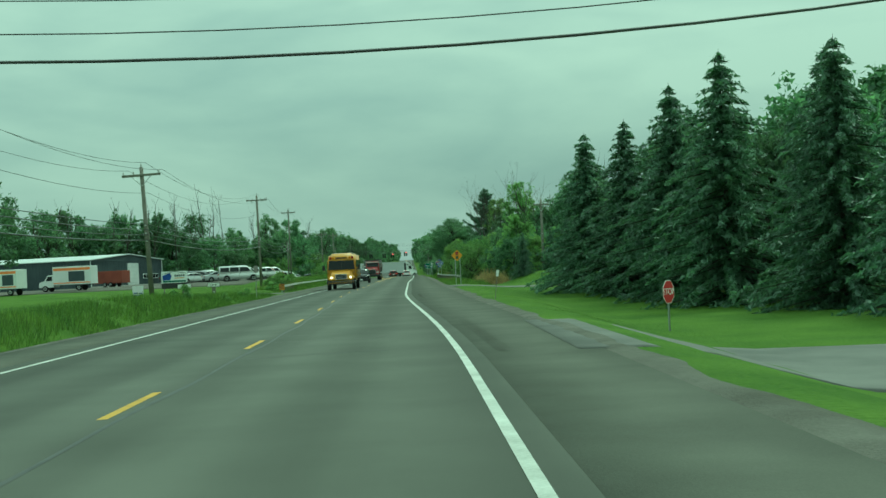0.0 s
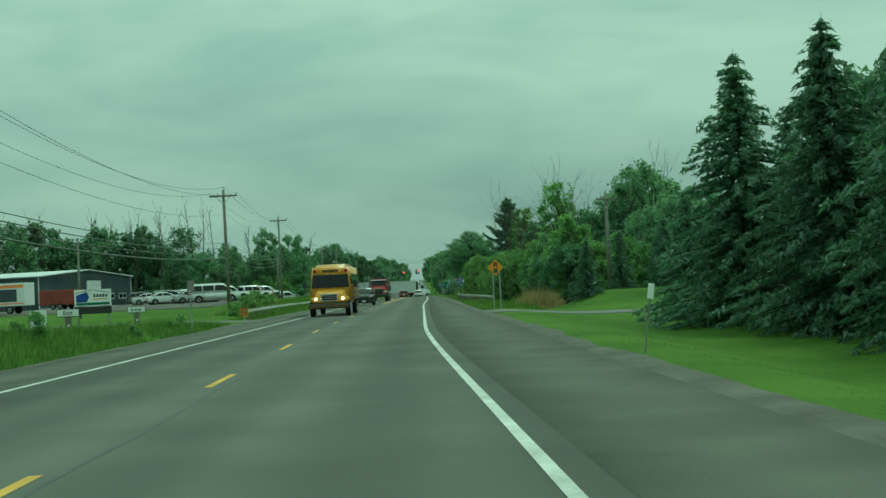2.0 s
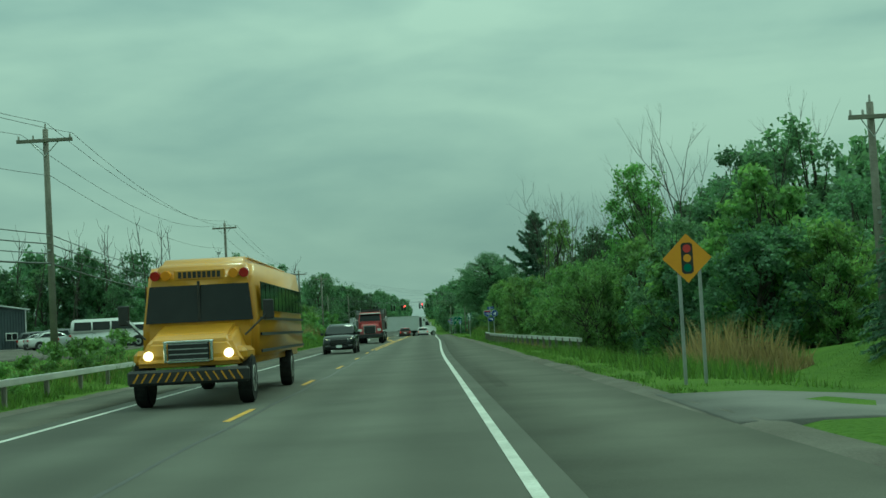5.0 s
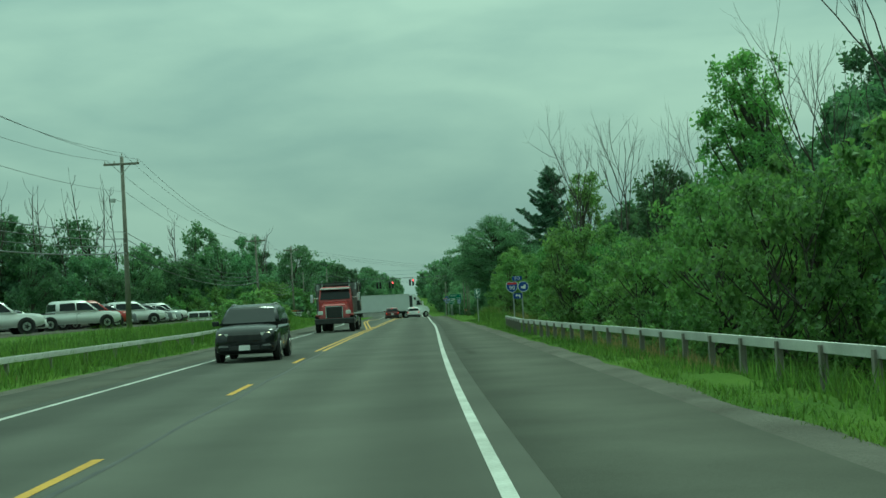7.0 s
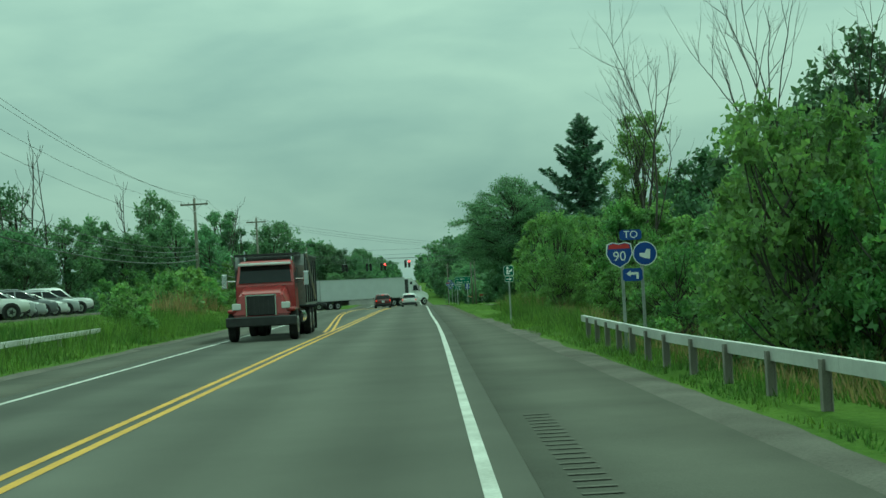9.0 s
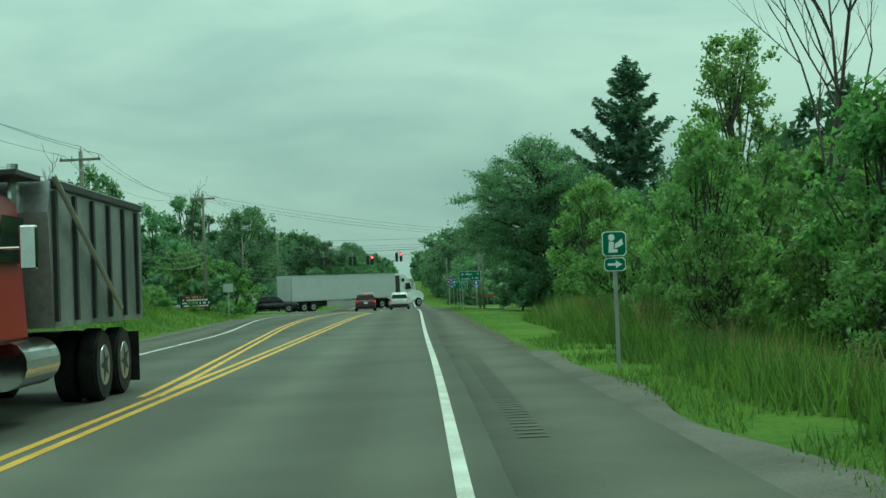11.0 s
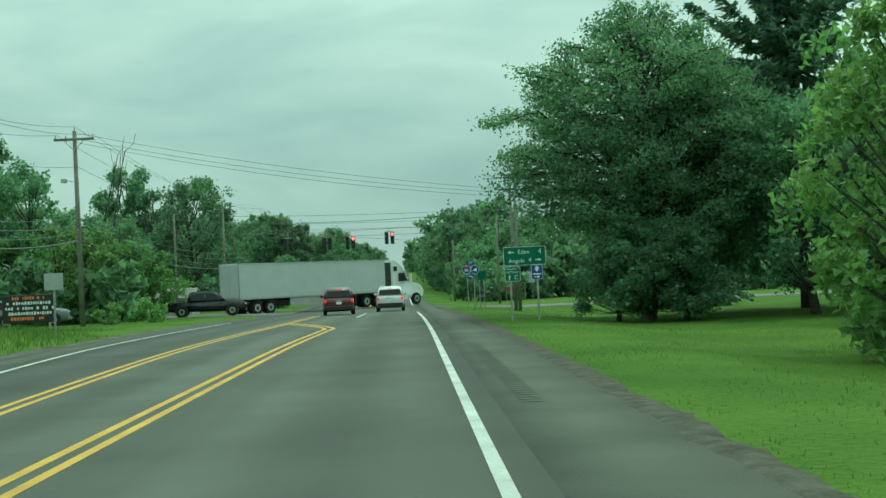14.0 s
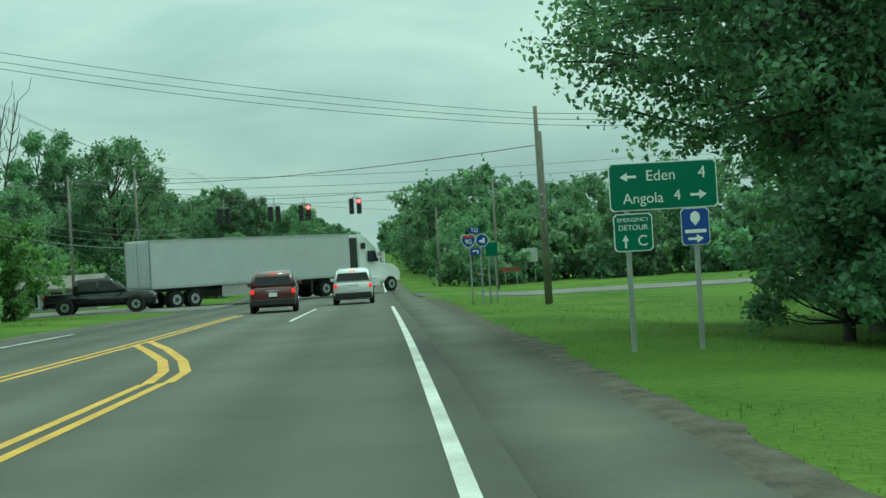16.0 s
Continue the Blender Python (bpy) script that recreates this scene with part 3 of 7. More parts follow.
def spruce_tree(seed, h, spread, whorls, size, per=9, ragged=0.2, low=0.05, gap=0.0):
    """A spire of drooping tiers of needle sprays."""
    g = np.random.default_rng(seed)
    seg = [((0, 0, 0), (0, 0, h * 0.5), 0.014 * h, 0.009 * h), ((0, 0, h * 0.5), (0, 0, h), 0.009 * h, 0.01)]
    pts, droop = [], []
    for i in range(whorls):
        u = low + (1 - low) * (i + g.uniform(-0.25, 0.25)) / whorls
        reach0 = spread * max(0.0, 1 - u) ** 0.84 + 0.04
        for j in range(per):
            if g.random() < gap:
                continue
            w = 2 * math.pi * (j + g.uniform(-0.4, 0.4)) / per + i
            reach = reach0 * g.uniform(1 - 1.6 * ragged, 1 + ragged)
            d = np.array([math.cos(w), math.sin(w), 0])
            a = np.array([0, 0, h * u])
            tip = a + d * reach + np.array([0, 0, -0.2 * reach])
            seg.append((a, tip, 0.003 * h + 0.004, 0.004))
            n = max(3, int(reach / (size * 0.62)))
            for k in range(n):
                q = 0.12 + 0.88 * (k + g.random()) / n
                p = a * (1 - q) + tip * q + np.array([0, 0, 0.05 * reach * math.sin(q * 3.1)])
                side = np.array([-d[1], d[0], 0])
                for e in ((-1, 1, 0, -0.5, 0.5) if u < 0.93 else (0,)):
                    pts.append(p + side * e * size * 0.5 * (1.4 - q) + g.normal(size=3) * size * 0.22)
                    droop.append(d * 0.8 + side * e * 0.9 + np.array([0, 0, -0.55]))
    return tubes(seg, 3), leaf_cards(np.array(pts), size * 0.8, g, 0.26, np.array(droop))


def layered_tree(seed, h, spread, limbs, leaves, size, low=0.34):
    """A maple-like tree: rising limbs that fork into level, overlapping sprays of leaves, widest below the middle."""
    g = np.random.default_rng(seed)
    seg, spots, heft = [], [], []
    p, r = np.zeros(3), 0.024 * h
    spine = [p]
    for i in range(9):
        q = p + np.array([g.normal() * 0.016 * h, g.normal() * 0.016 * h, 0.094 * h])
        seg.append((p, q, r, r * 0.84))
        p, r = q, r * 0.84
        spine.append(q)
    for i in range(limbs):
        u = low + (0.98 - low) * (i + g.uniform(-0.4, 0.4)) / limbs
        w = 2.4 * i + g.uniform(-0.45, 0.45)
        v = (u - low) / (1 - low)
        env = float(np.interp(v, (0, 0.2, 0.45, 0.68, 0.88, 1), (0.72, 0.98, 0.9, 0.62, 0.3, 0.06)))
        reach = spread * env * g.uniform(0.74, 1.06)
        start = spine[min(9, max(1, int((u - 0.1) * 9.5)))]
        d = np.array([math.cos(w), math.sin(w), 0.0])
        rise = (0.1 + 0.5 * v) * reach + g.uniform(-0.03, 0.03) * h
        tip = np.array([0, 0, h * u * 0.93]) + d * reach + np.array([0, 0, 0.1 * rise])
        knots = [start]
        for k in (0.35, 0.7, 1.0):
            knots.append(start * (1 - k) + tip * k + np.array([0, 0, 0.09 * reach * math.sin(k * math.pi)]) + g.normal(size=3) * 0.05 * reach * (k < 1))
        for k, (a, b) in enumerate(zip(knots, knots[1:])):
            seg.append((a, b, 0.008 * h * (1 - 0.28 * k), 0.008 * h * (0.72 - 0.27 * k)))
        side = np.array([-d[1], d[0], 0.0])
        twigs = max(4, int(reach * 2.6))
        for k in range(twigs):
            q = 0.3 + 0.7 * (k + g.random()) / twigs
            j = min(2, int(q * 3))
            base = knots[j] + (knots[j + 1] - knots[j]) * (q * 3 - j if q < 1 else 1.0)
            out = side * g.choice((-1, 1)) * g.uniform(0.3, 1.0) * (1.15 - 0.6 * q) * 0.34 * reach + d * g.uniform(0.0, 0.22) * reach + np.array([0, 0, g.uniform(-0.08, 0.06) * reach])
            end = base + out
            seg.append((base, end, 0.0022 * h, 0.001 * h))
            for f in (0.35, 0.7, 1.0, 1.12):
                spots.append(base + out * f)
                heft.append(0.6 + 0.5 * f)
        for f in (0.8, 0.9, 1.0, 1.05):
            spots.append(start + (tip - start) * f)
            heft.append(1.1)
    spots, heft = np.array(spots), np.array(heft)
    per = max(3, leaves // len(spots))
    pts = np.repeat(spots, per, axis=0) + np.clip(g.normal(size=(len(spots) * per, 3)), -1.5, 1.5) * np.array([1.0, 1.0, 0.55]) * (0.036 * spread + size * 0.6) * np.repeat(heft, per)[:, None]
    return tubes(seg, 4), leaf_cards(pts, size, g, kite=True)


def ragged_pine(seed, h, spread, tiers, size, low=0.22):
    """An old conifer: few long boughs in open tiers, dipping and then turned up, hung with short sprays."""
    g = np.random.default_rng(seed)
    seg = [((0, 0, 0), (0, 0, h * 0.55), 0.016 * h, 0.01 * h), ((0, 0, h * 0.55), (0, 0, h * 0.985), 0.01 * h, 0.02)]
    pts, droop = [], []
    for i in range(tiers):
        u = low + (0.99 - low) * ((i + g.uniform(-0.2, 0.2)) / tiers) ** 0.94
        reach0 = spread * (0.14 + 0.86 * (1 - (u - low) / (1 - low)) ** 0.85)
        boughs = int(g.integers(5, 8))
        for j in range(boughs):
            w = 2 * math.pi * (j + g.uniform(-0.3, 0.3)) / boughs + i * 1.9
            reach = reach0 * g.uniform(0.42, 1.12) * (1 + 0.22 * math.cos(w - 2.6 + 0.5 * math.sin(i)))
            d = np.array([math.cos(w), math.sin(w), 0])
            side = np.array([-d[1], d[0], 0])
            a = np.array([0, 0, h * min(0.985, u + g.uniform(-0.6, 0.6) * (0.99 - low) / tiers)])
            lift = 0.3 * reach * (0.3 + (u - low))
            def at(q):
                return a + d * reach * q + np.array([0, 0, -0.36 * reach * q * (1 - q) * 1.6 - 0.12 * reach * q + lift * q * q])
            for q in (0.0, 0.33, 0.66):
                seg.append((at(q), at(q + 0.34), 0.0042 * h * (1.05 - q), 0.0042 * h * (0.75 - q) + 0.006))
            n = max(5, int(reach / (size * 0.34)))
            for k in range(n):
                q = 0.14 + 0.86 * (k + g.random()) / n
                c = at(q)
                wide = size * (2.0 - 1.2 * q) + 0.2 * reach * (1 - q)
                for e in (-1, -0.6, -0.25, 0, 0.25, 0.6, 1):
                    pts.append(c + side * e * wide * g.uniform(0.4, 1.0) + g.normal(size=3) * size * 0.25 + np.array([0, 0, -0.12 * abs(e) - 0.45 * (1 - q) * g.random()]))
                    droop.append(d * 0.75 + side * e * 0.8 + np.array([0, 0, -0.75 + 0.7 * q]))
    return tubes(seg, 4), leaf_cards(np.array(pts), size * 0.8, g, 0.34, np.array(droop))


def bare_tree(seed, h, stems=1):
    """A dead, leafless tree: forking, thinning limbs."""
    g = np.random.default_rng(seed)
    seg = []

    def grow(p, d, length, r, depth):
        for i in range(4):
            d = d + g.normal(size=3) * 0.09
            d[2] += 0.07
            d /= np.linalg.norm(d)
            q = p + d * length / 4
            seg.append((p, q, r, r * 0.86))
            p, r = q, r * 0.86
            if depth < 3 and g.random() < (0.55 if depth else 0.85) and (i or depth):
                s = g.normal(size=3) * (0.5 if depth else 0.42) + d
                s[2] = abs(s[2]) * 0.8 + 0.45
                grow(p, s / np.linalg.norm(s), length * g.uniform(0.4, 0.62), r * 0.68, depth + 1)
        if depth < 3:
            for _ in range(2):
                s = d + g.normal(size=3) * 0.33
                grow(p, s / np.linalg.norm(s), length * g.uniform(0.3, 0.5), r * 0.74, depth + 1)

    for s in range(stems):
        d = np.array([g.normal() * 0.16, g.normal() * 0.16, 1.0]) * 1.0
        grow(np.array([g.normal() * 0.3 * (stems > 1), g.normal() * 0.3 * (stems > 1), 0.0]), d / np.linalg.norm(d), h * 0.72, 0.0085 * h, 0)
    return tubes(seg, 3)


def snag(seed, h, stems=2):
    """A straight dead stem or two with short broken side branches."""
    g = np.random.default_rng(seed)
    seg = []
    for s in range(stems):
        p = np.array([g.normal() * 0.9 * (stems > 1), g.normal() * 0.9 * (stems > 1), 0.0])
        top, r = h * g.uniform(0.8, 1.0), 0.0102 * h
        d = np.array([g.normal() * 0.05, g.normal() * 0.05, 1.0])
        for i in range(12):
            d = d + np.array([g.normal() * 0.05, g.normal() * 0.05, 0])
            q = p + d * top / 12
            seg.append((p, q, r, r * 0.88))
            p, r = q, r * 0.88
            if i > 4:
                for _ in range(int(g.integers(1, 4))):
                    w = g.uniform(0, 6.28)
                    a = p + np.array([math.cos(w) * 0.5, math.sin(w) * 0.5, g.uniform(0.4, 1.0)]) * g.uniform(0.5, 1.5)
                    b = a + np.array([math.cos(w) * 0.25, math.sin(w) * 0.25, 1.0]) * g.uniform(0.4, 1.1)
                    seg += [(p, a, r * 0.6, r * 0.45), (a, b, r * 0.4, 0.018)]
    return tubes(seg, 4)


def tree_of(name, shape, leaf_material, label, category="tree", bark=M_BARK, group=""):
    (tv, tf), (lv, lf) = shape
    t = thing(name, label, category, group=group)
    for nm, v, f, m in (("trunk", tv, tf, bark), ("crown", lv, lf, leaf_material)):
        ob = new(nm, arrays(nm, v, f, m))
        ob.parent = t
    return t


PLANTS = {
    "maple": tree_of("maple_tree", layered_tree(11, 13.2, 6.0, 92, 78000, 0.085), M_LEAF, "broad dark green maple tree beside the road"),
    "oak": tree_of("broadleaf_tree", broadleaf(12, 11, 4.6, 8600, 0.2, 0.15, 42, 1, (0.13, 0.27)), M_LEAF, "dense green broadleaf tree at the wood's edge", group="woodland trees"),
    "ash": tree_of("broadleaf_tree", broadleaf(13, 13, 3.6, 7800, 0.19, 0.16, 38, 1, (0.13, 0.28)), M_LEAF, "tall green broadleaf tree at the wood's edge", group="woodland trees"),
    "plume": tree_of("broadleaf_tree", broadleaf(44, 18, 4.4, 9000, 0.2, 0.36, 34, 2, (0.1, 0.2)), M_LEAF, "tall tree with airy light green plumes and gaps", group="woodland trees"),
    "crown": tree_of("broadleaf_tree", broadleaf(45, 14.6, 5.2, 12000, 0.19, 0.2, 60, 1, (0.13, 0.26)), M_LEAF, "broad round-crowned dark green tree", group="woodland trees"),
    "loose": tree_of("broadleaf_tree", broadleaf(14, 13, 4.4, 4600, 0.2, 0.3, 22), M_LEAF, "thin-crowned green tree with gaps in its leaves", group="woodland trees"),
    "airy": tree_of("broadleaf_tree", broadleaf(39, 14, 2.5, 9500, 0.12, 0.22, 38, 1, (0.22, 0.4)), M_LEAF_LIGHT, "tall slender tree with an airy light green crown", group="woodland trees"),
    "far_oak": tree_of("broadleaf_tree", broadleaf(12, 11, 4.6, 3300, 0.34, 0.1, 34, 1, (0.15, 0.3)), M_LEAF, "dense green broadleaf tree at the wood's edge", group="woodland trees"),
    "far_ash": tree_of("broadleaf_tree", broadleaf(13, 13, 3.9, 3100, 0.32, 0.12, 30, 1, (0.15, 0.3)), M_LEAF, "tall green broadleaf tree at the wood's edge", group="woodland trees"),
    "fine_sapling": tree_of("young_tree", broadleaf(25, 6, 1.7, 7400, 0.082, 0.06, 56, 3, (0.11, 0.24)), M_LEAF_LIGHT, "slender young tree with light green leaves", group="roadside thicket"),
    "fine_willow": tree_of("young_tree", broadleaf(26, 5, 2.0, 8000, 0.086, 0.04, 64, 4, (0.1, 0.22)), M_LEAF_LIGHT, "bushy light green young tree in the thicket", group="roadside thicket"),
    "bush": tree_of("bush", broadleaf(27, 3.6, 2.6, 680, 0.34, 0.03, 18, 2), M_LEAF, "green undergrowth bush below the trees", "bush", group="undergrowth"),
    "sapling": tree_of("young_tree", broadleaf(15, 6, 1.7, 4900, 0.118, 0.08, 48, 3, (0.12, 0.25)), M_LEAF_LIGHT, "slender young tree with light green leaves", group="roadside thicket"),
    "willow": tree_of("young_tree", broadleaf(16, 5, 2.1, 5200, 0.122, 0.05, 56, 4, (0.11, 0.23)), M_LEAF_LIGHT, "bushy light green young tree in the thicket", group="roadside thicket"),
    "shrub": tree_of("shrub", broadleaf(17, 1.7, 1.3, 1900, 0.1, 0.08, 14, 3), M_LEAF_LIGHT, "low leafy green shrub on the verge", "shrub", group="roadside shrubs"),
    "spruce": tree_of("spruce_tree", spruce_tree(21, 11, 3.7, 38, 0.225, 12, 0.42, 0.02, 0.06), M_NEEDLE, "dark green pointed spruce tree on the lawn", group="spruce row"),
    "slim": tree_of("spruce_tree", spruce_tree(22, 9, 2.6, 30, 0.22, 10, 0.4, 0.02, 0.06), M_NEEDLE, "slim dark green spruce tree", group="spruce row"),
    "pine": tree_of("pine_tree", ragged_pine(23, 18.6, 7.0, 18, 0.3), M_NEEDLE, "tall ragged dark pine tree with open tiers"),
}
for key, seed, h, stems in (("dead", 31, 14, 1), ("dead2", 32, 13, 2), ("dead3", 33, 15, 1)):
    t = thing("dead_tree", "grey leafless dead tree standing above the wood", "dead tree", group="dead trees")
    v, f = bare_tree(seed, h, stems)
    ob = new("trunk", arrays("trunk", v, f, M_DEADWOOD))
    ob.parent = t
    PLANTS[key] = t
for key, seed, h, stems in (("snag", 41, 15, 1), ("snag2", 42, 14, 1), ("snag3", 43, 16, 1)):
    t = thing("dead_tree", "straight grey dead tree with short broken branches", "dead tree", group="dead trees")
    ob = new("trunk", arrays("trunk", *snag(seed, h, stems), M_DEADWOOD))
    ob.parent = t
    PLANTS[key] = t
USED = set()


def plant(kind, x, y, s=1.0, tall=1.0, turn=None, sink=0.1):
    turn = rng.uniform(0, 360) if turn is None else turn
    m = pose(x, y, land(x, y) - sink, 0, 0, turn)
    if kind in USED:
        ob = copy_thing(PLANTS[kind], m)
    else:
        USED.add(kind)
        ob = PLANTS[kind]
        ob.matrix_basis = m
    ob.scale = (s, s, s * tall)
    return ob


# the spruces on the lawn by the side road
for x, y, s, k, tl in ((10.3, 66, 0.86, "spruce", 1.0), (11.9, 61.5, 0.86, "spruce", 1.03), (13.2, 55.5, 1.0, "spruce", 1.0), (16.5, 66, 0.98, "spruce", 1.0), (14.3, 49.5, 1.07, "spruce", 1.0),
                       (17.0, 42, 1.0, "spruce", 1.0), (20, 52, 1.1, "spruce", 1.0), (13.5, 71, 0.85, "slim", 1.05), (10.0, 73.5, 0.62, "slim", 0.95), (15.2, 60, 0.62, "ash", 1.05), (18.2, 57, 0.7, "oak", 1.1), (18.5, 75, 1.0, "oak", 0.9), (22, 60, 1.0, "oak", 1.0), (19, 35, 1.15, "spruce", 1.0)):
    plant(k, x, y, s, tl)
# behind the lawn and the second driveway
for x, y, s, k, tl in ((9.4, 99.5, 0.42, "slim", 1.0), (12.6, 107, 0.5, "slim", 1.0), (16.2, 110, 0.52, "spruce", 1.0), (11.6, 111, 0.5, "sapling", 1.0), (21.5, 148, 1.05, "ash", 1.0), (13.6, 178.5, 0.72, "ash", 1.05), (14.9, 165, 1.0, "airy", 1.0), (16.4, 168, 0.85, "airy", 1.0), (16.8, 235, 1.0, "airy", 1.05), (27.4, 178.3, 0.92, "plume", 1.0), (23.8, 170, 0.95, "crown", 0.95), (18.8, 148, 0.72, "crown", 1.0), (-24.5, 63, 0.6, "loose", 1.0), (22, 122, 0.8, "oak", 0.9), (18.6, 112, 0.6, "willow", 1.3), (30, 118, 1.0, "oak", 1.0),
                       (24, 104, 0.7, "far_oak", 1.0), (35, 100, 1.0, "far_ash", 1.0), (29, 92, 0.9, "spruce", 1.0), (40, 108, 1.1, "far_oak", 1.0), (36, 82, 1.1, "far_oak", 1.0), (30, 74, 1.0, "far_ash", 1.0)):
    plant(k, x, y, s, tl)
# the thicket along the guard rail
for i in range(76):
    y = 112 + i * 1.34 + rng.uniform(-1, 1)
    x = rng.choice((6.6, 7.6, 9.2, 11.2, 13.6)) + rng.uniform(-0.8, 0.8) + (1.0 if y < 122 else 0)
    s = rng.uniform(0.6, 1.0) * (0.85 + 0.045 * (x - 6)) * (0.75 if y > 205 and x < 8 else 1)
    k = rng.choice(("sapling", "willow", "willow"))
    if y < 132 and i % 2:
        plant(rng.choice(("oak", "ash")), x + 2, y, rng.uniform(0.4, 0.55), 0.9)
        continue
    plant("fine_" + k if x < 8.6 else k, x, y, s, rng.uniform(0.9, 1.3))
for i in range(26):
    y = 124 + i * 4.6 + rng.uniform(-2, 2)
    plant(rng.choice(("far_oak", "far_ash", "loose")), 18 + rng.uniform(-2, 7), y, rng.uniform(0.55, 0.85), rng.uniform(0.9, 1.1))
for i in range(9):
    plant(rng.choice(("far_oak", "far_ash")), 30 + rng.uniform(-2, 9), 112 + i * 15 + rng.uniform(-3, 3), rng.uniform(0.85, 1.15))
for x, y, s, k in ((11.3, 205, 0.84, "dead2"), (12.2, 185, 0.72, "dead"), (12.4, 187.5, 0.66, "dead3"), (13.3, 176, 0.62, "dead2"), (14.6, 174, 0.64, "dead"), (13.6, 143, 0.7, "dead3"), (15.0, 150, 0.66, "dead2"), (16.4, 158, 0.66, "dead"), (20, 145, 0.66, "dead"), (25, 158, 0.8, "dead3")):
    plant(k, x, y, s * 1.06, 1.1)
# by the crossing, near side
for x, y, s, k, tl in ((8.75, 257, 1.0, "maple", 1.0), (11.6, 260.5, 0.78, "crown", 0.92), (8.6, 231, 1.15, "fine_sapling", 1.0), (10.4, 233, 1.3, "fine_willow", 1.0), (8.3, 253.6, 0.44, "oak", 0.8), (7.2, 254.6, 0.36, "oak", 0.8), (9.3, 253.0, 0.4, "oak", 0.8), (14.6, 275, 0.7, "spruce", 1.0), (16.6, 262.5, 1.0, "pine", 1.0), (19, 256, 0.8, "ash", 1.0), (24, 268, 0.9, "far_oak", 1.0), (28, 280, 0.9, "far_oak", 1.0), (20, 228, 0.8, "far_ash", 1.0), (25, 236, 0.9, "far_oak", 1.0), (22, 246, 0.8, "far_oak", 1.0), (34, 262, 1.0, "far_ash", 1.0),
                       (14.2, 254, 0.55, "crown", 1.0), (15.5, 248, 0.6, "ash", 1.0)):
    plant(k, x, y, s, tl)
# beyond the crossing, near side
for x, y, s, k in ((9, 352, 0.72, "oak"), (13, 345, 0.72, "oak"), (17, 350, 0.8, "oak"), (22, 343, 0.78, "oak"), (27, 350, 0.85, "ash"), (33, 345, 0.8, "oak"), (39, 350, 0.95, "oak"), (46, 345, 0.85, "far_ash"), (54, 352, 1.0, "far_oak"), (63, 346, 0.95, "far_oak"), (8, 372, 0.8, "far_oak"), (14, 375, 0.9, "far_ash"), (72, 350, 1.0, "far_oak"), (30, 362, 1.1, "ash"), (45, 366, 1.1, "far_oak"), (8.5, 398, 0.9, "far_oak"), (6.6, 360, 0.55, "oak"), (6.8, 385, 0.75, "far_ash"), (7, 410, 0.85, "far_oak"), (7.2, 432, 0.9, "far_ash"), (7, 455, 0.9, "far_oak"), (7.4, 480, 0.95, "far_oak"), (-12.2, 424, 0.6, "far_oak"), (-12.8, 448, 0.7, "far_ash")):
    plant(k, x, y, s * (0.8 if y < 380 and x > 0 else 1.0))
# the long wood across the road
WOOD = ((-170, 235), (-120, 248), (-92, 258), (-62, 286), (-44, 302), (-34, 322), (-31, 345), (-27, 385), (-24, 440))
for row, back in enumerate((0, 11)):
    for (ax, ay), (bx, by) in zip(WOOD, WOOD[1:]):
        d = math.hypot(bx - ax, by - ay)
        n = int(d / (4.2 + 1.4 * row))
        for i in range(n):
            u = (i + rng.random() * 0.55) / n
            x, y = ax + (bx - ax) * u - back * 0.75 + rng.uniform(-2, 2), ay + (by - ay) * u + back * 0.75 + rng.uniform(-2, 2)
            k = rng.choice(("far_oak", "far_ash", "far_oak", "loose", "far_ash") if x < -40 or row else ("oak", "ash", "oak", "loose", "ash"))
            near_crossing = abs(y - 307) < 9 and x > -60
            if not near_crossing:
                plant(k, x, y, rng.uniform(0.9, 1.3) * (1 + 0.12 * row) * (0.95 if x < -50 else 0.9 if y < 318 else 0.66), rng.uniform(0.9, 1.2))
                if row == 0:
                    for _ in range(2):
                        plant("bush", x + rng.uniform(-4, 4), y - rng.uniform(2, 5), rng.uniform(0.7, 1.3))
for x, y, s in ((-48, 285, 1.15), (-51, 290, 1.1), (-45, 292, 1.2), (-58, 282, 1.05), (-75, 272, 1.0), (-80, 270, 1.05), (-38, 312, 1.0), (-67, 280, 1.1), (-90, 262, 1.0), (-104, 256, 0.9), (-30, 330, 0.95), (-54, 287, 1.2), (-62, 284, 1.15), (-85, 266, 1.1), (-98, 259, 1.05)):
    for _ in range(2):
        plant(rng.choice(("snag", "snag2", "snag3")), x + rng.uniform(-2, 2), y + rng.uniform(-2, 2), s * rng.uniform(1.15, 1.4))
